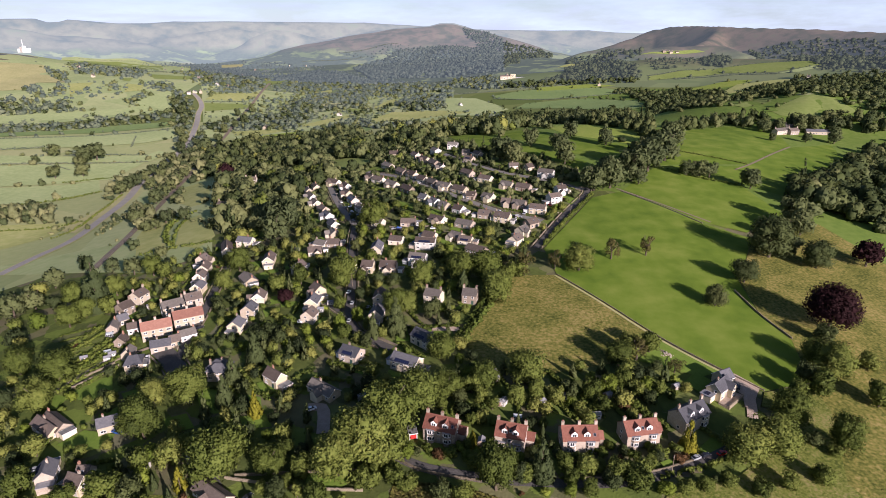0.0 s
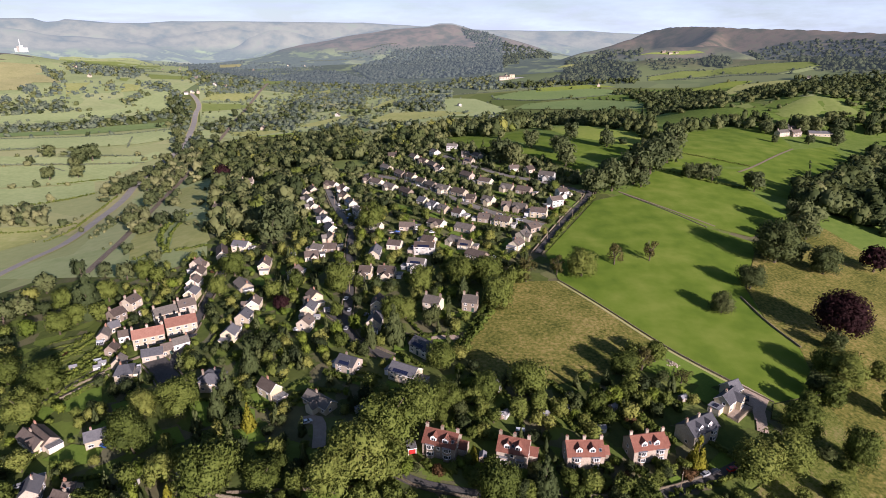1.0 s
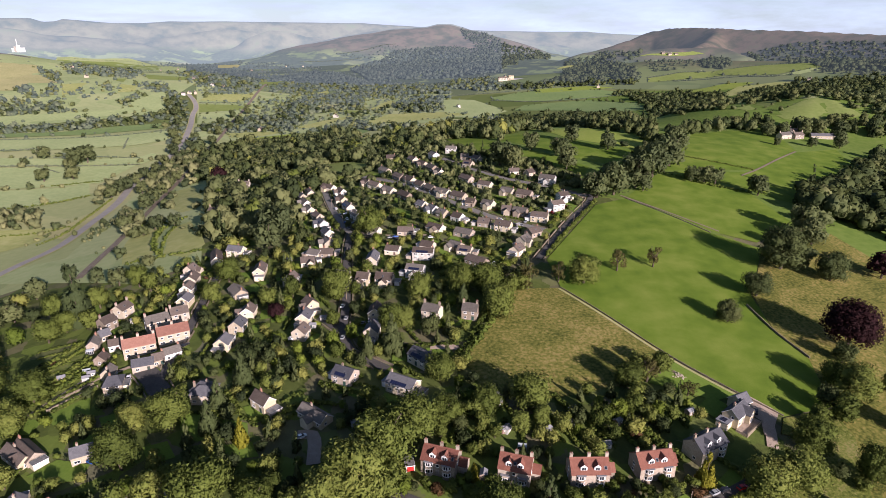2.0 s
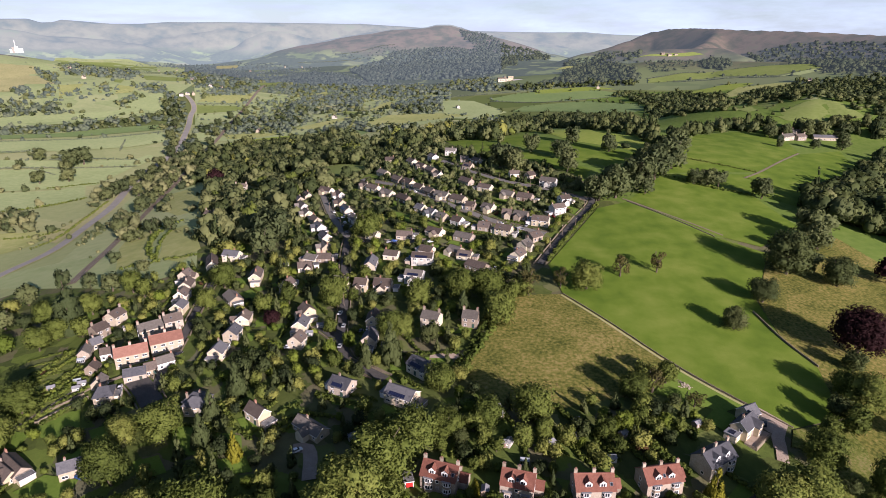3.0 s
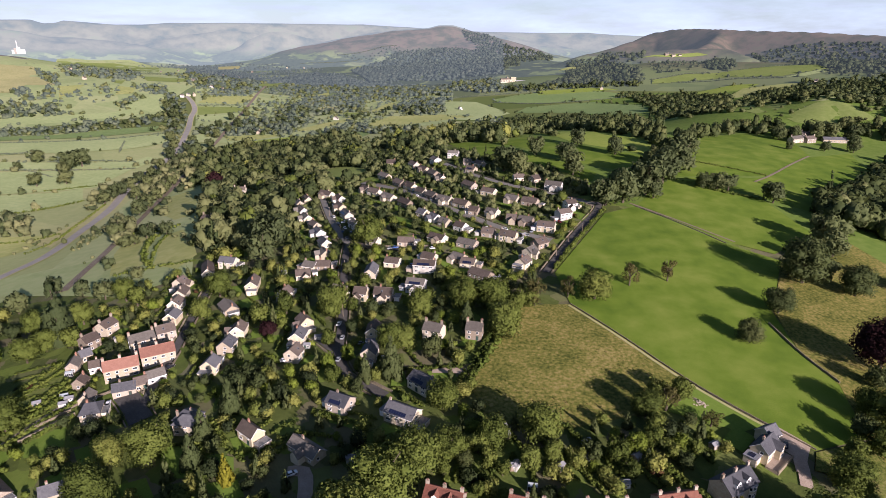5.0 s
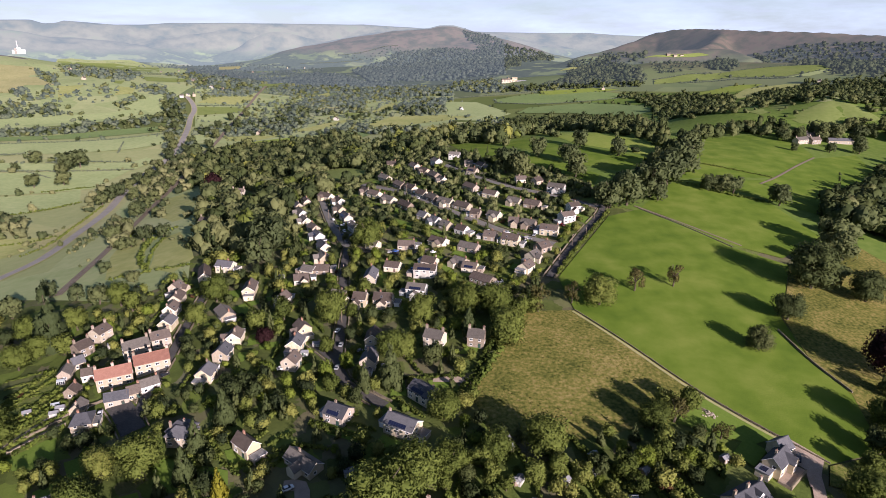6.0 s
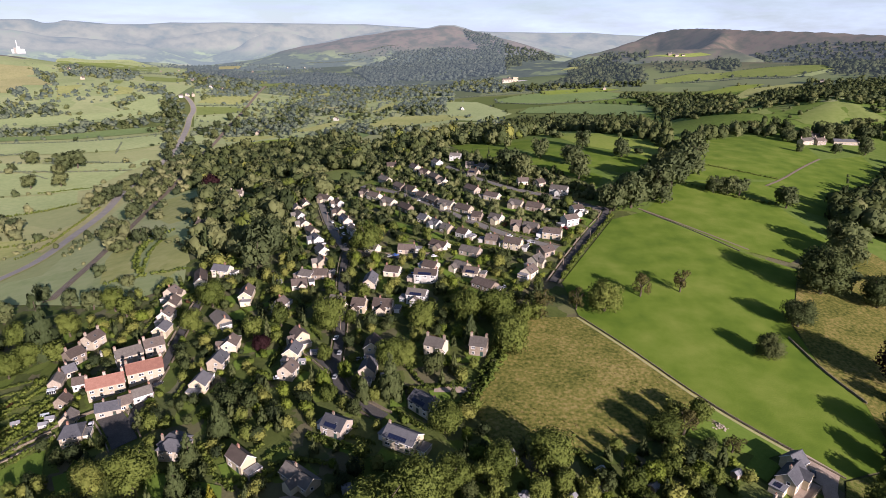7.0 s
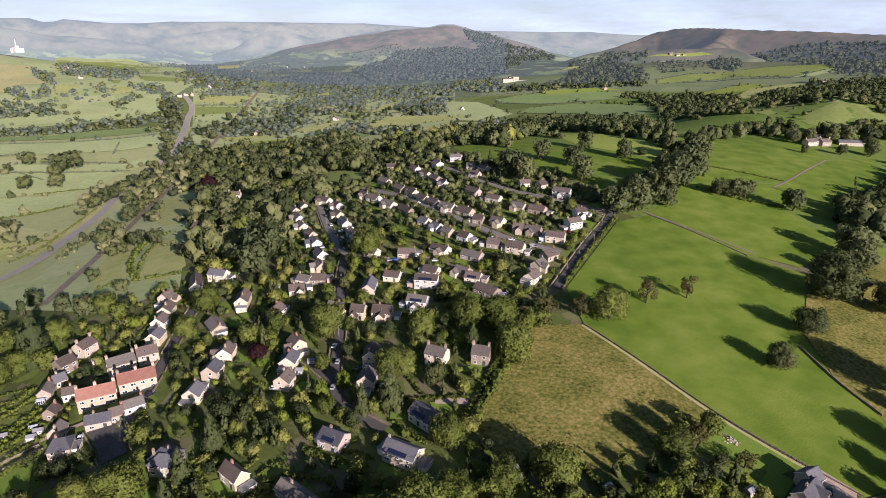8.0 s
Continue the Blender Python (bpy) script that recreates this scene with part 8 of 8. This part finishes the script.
def pole(x, y):
    if "pole" not in SHARED:
        bm = bmesh.new()
        bmesh.ops.create_cone(bm, cap_ends=True, segments=8, radius1=0.13, radius2=0.09, depth=8.4, matrix=pose(0, 0, 3.8))
        SHARED["pole"] = bpy.data.meshes.new("post")
        bm.to_mesh(SHARED["pole"])
        bm.free()
        SHARED["pole"].materials.append(M["timber"])
        SHARED["arm"] = boxes("crossarm", M["timber"], (-0.8, 0.8, -0.06, 0.06, 7.4, 7.55))
        SHARED["pin"] = boxes("insulator", M["frame"], (-0.04, 0.04, -0.04, 0.04, 0, 0.16))
    root = tagged(new("utility_pole"), "plain weathered timber utility pole beside the road", "utility pole", "utility poles")
    root.matrix_world = pose(x, y, float(height(x, y)), 0, 0, (x * 37) % 90)
    part("post", SHARED["pole"], root)
    arm = part("crossarm", SHARED["arm"], root)
    for dx in (-0.7, 0, 0.7):
        part("insulator", SHARED["pin"], arm, pose(dx, 0, 7.55))


def works(x, y):
    """Far cement works: tall white blocks and a chimney stack."""
    root = tagged(new("cement_works"), "distant white cement works with a tall chimney", "factory")
    root.matrix_world = pose(x, y, float(height(x, y)) - 3, 0, 0, 35) @ Matrix.Scale(0.67, 4)
    part("tower", boxes("tower", M["w_works"], (-12, 14, -14, 14, 0, 52)), root)
    part("kiln_hall", boxes("kiln_hall", M["w_works"], (14.1, 44, -16, 16, 0, 34)), root)
    part("store", boxes("store", M["w_works"], (-46, -12.1, -18, 18, 0, 30)), root)
    part("silo_block", boxes("silo_block", M["concrete"], (-30, -14, -19, -18.1, 0, 44)), root)
    bm = bmesh.new()
    bmesh.ops.create_cone(bm, cap_ends=True, segments=16, radius1=4.6, radius2=3.2, depth=100, matrix=pose(-4, 22, 50))
    me = bpy.data.meshes.new("stack")
    bm.to_mesh(me)
    bm.free()
    me.materials.append(M["w_works"])
    part("stack", me, root)


def hall(x, y):
    """A long pale institution among the far woods."""
    root = tagged(new("hall"), "pale stone hall with flat-roofed wings among distant woods", "building")
    root.matrix_world = pose(x, y, float(height(x, y)), 0, 0, 12) @ Matrix.Scale(0.62, 4)
    part("main_block", boxes("main_block", M["w_cream"], (2, 28, -9, 9, -4, 22)), root)
    part("wing", boxes("wing", M["w_pink"], (-48, 1.9, -8, 8, -4, 12)), root)
    part("low_range", boxes("low_range", M["lead"], (28.1, 90, -10, 10, -4, 8)), root)
    part("wing_roof", gable_roof("wing_roof", M["r_brown"], 49, 16, 12, 17), root, pose(-23, 0, 0))
    for i in range(6):
        for s in range(2):
            window(root, -44 + i * 8, -8, 2 + s * 5, 0, 4.0, 2.8)
    for i in range(4):
        for s in range(3):
            window(root, 5.5 + i * 6.3, -9, 2.5 + s * 6.2, 0, 3.6, 3.0)


car(100.9, 171.7, 25, "red")
car(94.2, 170.4, 25, "black")
car(90.7, 169.3, 25, "grey")
car(-52.6, 196.1, 35, "white")
car(-127.9, 189.1, -20, "blue")
car(-52.1, 292.9, 80, "white")
car(-43.9, 378.2, 20, "red")
car(92.4, 425.1, 10, "red")
car(-34.1, 382.2, 20, "grey")
car(-30.8, 383.2, 15, "blue")
car(-70.0, 427.2, 115, "white")
car(-65.6, 406.4, 115, "grey")
car(-30.1, 308.8, 70, "grey")
car(-72.0, 263.9, 20, "white")
car(-51.5, 385.1, 15, "black")
car(4.0, 439.1, 140, "grey")
car(28.8, 407.9, 140, "white")
car(47.6, 386.0, 150, "white")
car(-124.5, 265.4, 60, "black")
car(-48.4, 280.4, 85, "grey")
car(-82.9, 455.6, 115, "white")
car(-76.7, 438.8, 115, "grey")
car(-69.8, 419.0, 115, "blue")
car(-21.3, 485.8, 140, "white")
car(-10.2, 469.5, 140, "grey")
car(13.6, 437.6, 140, "black")
car(41.0, 404.1, 150, "white")
car(53.7, 392.8, 160, "grey")
car(-55.4, 321.9, 88, "white")
car(-47.3, 262.6, 80, "grey")
car(-6.9, 378.6, 10, "white")
car(123.8, 208.8, 60, "black")
shed(49.2, 200.9, 10, "white")
shed(22.9, 196.9, 0, "brown")
shed(21.4, 215.8, 20, "brown")
shed(67.1, 201.5, 40, "brown")
shed(97.1, 207.6, 30, "brown")
shed(14.1, 175.7, 80, "brown")
shed(-165.3, 296.4, 10, "white")
shed(-160.6, 247.1, 20, "white")
shed(-60.1, 281.4, 0, "white")
shed(-64.1, 274.7, 0, "white")
shed(52.0, 393.0, 30, "brown")
shed(-186.0, 366.7, 5, "white")
shed(-91.1, 171.3, 0, "brown")
shed(-107.2, 169.3, 0, "white")
shed(-96.2, 358.5, 0, "white")
shed(-26.2, 261.2, 0, "brown")
shed(-33.3, 202.1, 20, "white")
shed(-174.1, 246.0, 30, "brown")
shed(-161.0, 243.5, 20, "white")
shed(-177.2, 233.7, 30, "white")
shed(22.0, 211.6, 20, "brown")
shed(24.2, 197.2, 57, "white")
shed(22.1, 212.1, 12, "brown")
shed(39.4, 196.8, 46, "brown")
shed(59.6, 189.7, 5, "white")
pole(89.9, 392.0)
pole(79.0, 381.3)
pole(67.7, 361.3)
pole(103.4, 425.4)
pole(48.6, 495.2)
pole(72.6, 480.8)
pole(-30.9, 503.2)
pole(0.2, 454.0)
pole(22.6, 424.4)
pole(-86.8, 459.4)
pole(-71.1, 415.5)
pole(-58.4, 352.9)
pole(-51.3, 300.8)
pole(79.3, 162.4)
house("cream", -609, 1465, 80, 7.4)
house("stone", -598, 1473, 120, 7.5)
house("white", -614, 1443, 10, 8.4)
house("stone", -687, 1694, 10, 7.8)
house("cottage", -689, 1739, 80, 8.0)
house("cream", -665, 1711, 10, 7.9)
house("white", -674, 1776, 80, 9.8)
house("cream", -863, 2534, 40, 8.1)
house("stone", -824, 2501, 10, 10.0)
house("stone", -865, 2599, 120, 8.8)
house("cream", -859, 2450, 40, 8.7)
house("white", -1242, 2749, 150, 9.9)
house("white", -608, 1616, 80, 9.0)
house("stone", -575, 1605, 150, 7.7)
house("stone", -578, 1554, 150, 8.0)
house("stone", -1340, 3109, 40, 7.8)
house("stone", -1388, 3021, 10, 7.3)
house("stone", -970, 2706, 80, 8.8)
house("stone", -932, 3004, 80, 7.5)
house("cream", -853, 2922, 10, 8.4)
house("cream", -819, 3230, 120, 8.0)
house("stone", -724, 3204, 120, 9.6)
house("stone", -106, 813, 150, 7.7)
house("stone", -220, 2804, 10, 9.9)
house("cream", -165, 2757, 80, 9.7)
house("cottage", -56, 2512, 40, 7.4)
house("cream", -326, 1074, 80, 8.6)
house("white", -223, 1264, 80, 9.4)
house("stone", 411, 1579, 80, 7.1)
house("stone", 783, 2451, 80, 10.4)
house("stone", 821, 2429, 150, 9.4)
house("white", 881, 2407, 80, 9.2)
house("stone", -897, 1545, 80, 7.5)
house("stone", -1036, 1723, 150, 10.4)
house("stone", 849, 1399, 150, 7.0)
house("white", 42, 1435, 120, 7.6)
house("stone", 768, 2124, 20, 14)
house("stone", 789, 2116, 20, 14)
house("cottage", 813, 2120, 20, 14)
works(-2293, 3349)
hall(200, 1813)
garage(-98.7, 447.7, 121, "cream")
garage(-82.0, 410.5, 119, "white")
garage(-86.4, 484.9, 299, "white")
garage(-67.4, 442.6, 296, "cream")
car(-72.8, 440.0, 206, "white")
garage(-57.8, 419.9, 300, "white")
car(-63.0, 416.9, 210, "black")
hedge(1.6, 1.1, [(-34.1, 395.6), (-49.3, 404.1)])
garage(-10.6, 433.3, 127, "stone")
garage(17.3, 403.5, 139, "cream")
hedge(1.3, 1.5, [(23.1, 409.6), (11.2, 420.0)])
garage(28.3, 482.6, 143, "white")
garage(72.3, 446.0, 146, "cream")
garage(63.6, 410.0, 331, "cream")
hedge(1.7, 1.2, [(59.9, 402.4), (44.5, 410.9)])
garage(22.7, 399.4, 158, "white")
hedge(1.9, 1.3, [(33.5, 385.9), (19.2, 391.7)])
garage(42.2, 344.3, 55, "cream")
garage(47.7, 359.3, 48, "cream")
garage(-16.5, 389.2, 356, "cream")
hedge(1.9, 1.3, [(8.3, 393.5), (-5.9, 404.1)])
garage(21.0, 351.3, 160, "stone")
garage(27.9, 331.8, 138, "stone")
car(31.9, 336.3, 48, "white")
garage(-86.9, 365.0, 157, "stone")
garage(-66.4, 362.4, 181, "stone")
car(-66.5, 368.4, 91, "black")
garage(-76.3, 353.1, 15, "cream")
car(-74.7, 347.3, 285, "red")
garage(-63.3, 329.0, 163, "cream")
garage(-110.4, 310.2, 307, "white")
garage(97.9, 442.5, 200, "cream")
garage(76.6, 418.7, 26, "stone")
car(79.2, 413.3, 296, "red")
garage(-19.9, 350.2, 171, "stone")
car(-19.0, 356.1, 81, "blue")
garage(-22.5, 327.9, 345, "stone")
hedge(1.6, 1.4, [(-9.5, 315.6), (-25.1, 319.8)])
garage(60.5, 404.0, 337, "white")
car(58.1, 398.5, 247, "grey")
garage(48.8, 384.1, 152, "white")
car(51.6, 389.4, 62, "white")
hedge(1.4, 1.1, [(53.2, 391.4), (38.2, 399.4)])
hedge(1.8, 1.6, [(-51.0, 336.8), (-50.0, 355.9)])
hedge(1.9, 1.3, [(-36.3, 326.6), (-49.2, 329.1)])
garage(-24.7, 316.5, 351, "stone")
garage(-65.6, 287.9, 125, "cream")
hedge(2.0, 1.2, [(-58.4, 292.4), (-66.1, 303.5)])
garage(-69.8, 272.9, 86, "white")
hedge(2.0, 1.5, [(-78.3, 273.1), (-77.3, 287.5)])
garage(-85.1, 331.3, 74, "cream")
garage(-33.7, 274.3, 268, "white")
car(-39.7, 274.5, 178, "grey")
hedge(1.9, 1.1, [(-25.2, 273.6), (-24.6, 289.2)])
garage(-34.1, 257.4, 84, "cream")
garage(-129.3, 378.2, 344, "white")
car(-130.9, 372.5, 254, "grey")
hedge(1.4, 1.6, [(-126.5, 386.3), (-143.2, 391.1)])
hedge(1.6, 1.2, [(-156.2, 318.9), (-156.2, 333.1)])
garage(-142.7, 303.3, 91, "cream")
hedge(1.6, 1.1, [(-151.2, 302.8), (-151.4, 317.4)])
garage(-159.3, 349.8, 78, "white")
hedge(1.3, 1.5, [(-167.7, 351.2), (-165.0, 363.9)])
hedge(1.5, 1.4, [(-100.2, 333.8), (-102.8, 352.7)])
garage(-101.3, 296.4, 274, "cream")
car(-107.3, 296.0, 184, "black")
garage(-103.6, 267.0, 86, "white")
hedge(1.8, 1.4, [(-112.9, 254.8), (-112.0, 268.0)])
garage(-138.4, 235.5, 199, "cream")
car(-140.4, 241.2, 109, "white")
hedge(1.9, 1.4, [(-144.8, 224.3), (-135.3, 227.6)])
garage(-103.5, 226.4, 157, "cream")
hedge(1.8, 1.5, [(-8.5, 229.0), (-20.7, 240.4)])
garage(-8.2, 218.0, 331, "cream")
garage(-148.0, 190.2, 145, "cream")
garage(-68.5, 148.2, 145, "cream")
car(-65.1, 153.1, 55, "black")
garage(-143.9, 173.5, 292, "cream")
car(-149.5, 171.3, 202, "grey")
hedge(2.0, 1.2, [(-146.4, 157.1), (-151.9, 170.7)])
garage(-132.1, 162.9, 162, "cream")
car(-130.2, 168.6, 72, "grey")
hedge(1.9, 1.5, [(-131.2, 173.5), (-120.7, 173.5)])
garage(-66.5, 210.5, 141, "stone")
hedge(1.3, 1.5, [(-71.5, 203.6), (-83.4, 213.2)])
hedge(1.5, 1.4, [(-92.8, 212.9), (-105.4, 214.2)])
garage(-11.5, 180.7, 12, "red")
def garden_lawns():
    """A mown lawn before or behind each village house, where no road or other house is in the way."""
    rnd = random.Random(23)
    for k, (x, y, rot, length, width) in enumerate(HOMES):
        a_ = math.radians(rot)
        side = -1 if k % 3 else 1
        deep, half, gap = rnd.uniform(5, 9), length * rnd.uniform(0.38, 0.6), width / 2 + rnd.uniform(1.2, 2.2)
        if math.hypot(x, y) > 620 or (y < 200 and x > -25):
            continue
        mx, my = x - math.sin(a_) * side * (gap + deep / 2), y + math.cos(a_) * side * (gap + deep / 2)
        if min(off_line(np.array([mx]), np.array([my]), q)[0] - w_ / 2 for w_, q in ROADS) < deep * 0.7 or min(math.hypot(mx - hx, my - hy) - hr for hx, hy, hr in TAKEN if (hx, hy) != (x, y)) < half * 0.9:
            continue
        if any(inside(np.array([mx]), np.array([my]), o)[0] for _, o in FIELDS):
            continue
        corners = []
        for u, v in ((-1, 0), (1, 0.05), (0.92, 1), (-0.95, 0.9)):
            lx, ly = u * half, side * (gap + v * deep)
            corners.append((x + math.cos(a_) * lx - math.sin(a_) * ly, y + math.sin(a_) * lx + math.cos(a_) * ly))
        field("lawn", corners)
        # a clipped hedge along its far edge
        if rnd.random() < 0.6:
            hedge(rnd.uniform(1.3, 2.1), rnd.uniform(1.1, 1.7), [corners[3], corners[2]])


def rubble(x, y):
    """A heap of pale stones and timber by the field wall."""
    rnd = random.Random(4)
    root = tagged(new("rubble_heap"), "heap of pale rubble stones and boards beside a field wall", "rubble heap")
    root.matrix_world = pose(x, y, float(height(x, y)) + 0.1, 0, 0, -50)
    for k in range(46):
        r_ = abs(rnd.gauss(0, 1.3))
        t_ = rnd.uniform(0, 6.28)
        s = rnd.uniform(0.25, 0.6)
        part("stone", SHARED.setdefault("rubble_stone", boxes("stone", M["w_pink"], (-0.5, 0.5, -0.4, 0.4, -0.3, 0.3))), root,
             pose(math.cos(t_) * r_ * 1.8, math.sin(t_) * r_, max(0.1, 0.9 - 0.45 * r_) * rnd.uniform(0.4, 1), rnd.uniform(0, 50), rnd.uniform(0, 50), rnd.uniform(0, 180)) @ Matrix.Scale(s * 1.4, 4))
    for k in range(7):
        part("board", SHARED.setdefault("rubble_board", boxes("board", M["timber"], (-1.4, 1.4, -0.12, 0.12, -0.03, 0.03))), root, pose(-2.4 + rnd.uniform(-0.6, 0.6), rnd.uniform(-0.9, 0.9), 0.35 + 0.07 * k, 0, rnd.uniform(-8, 8), rnd.uniform(-25, 25)))


greenhouse(48.2, 200.2, 20)
greenhouse(51.3, 208.3, 35)
greenhouse(28.9, 188.5, -10)
greenhouse(-173.3, 267.9, 20)
greenhouse(-164.3, 249.7, 25)
garden_lawns()
rubble(101.5, 231.5)
lane_walls()
grow()
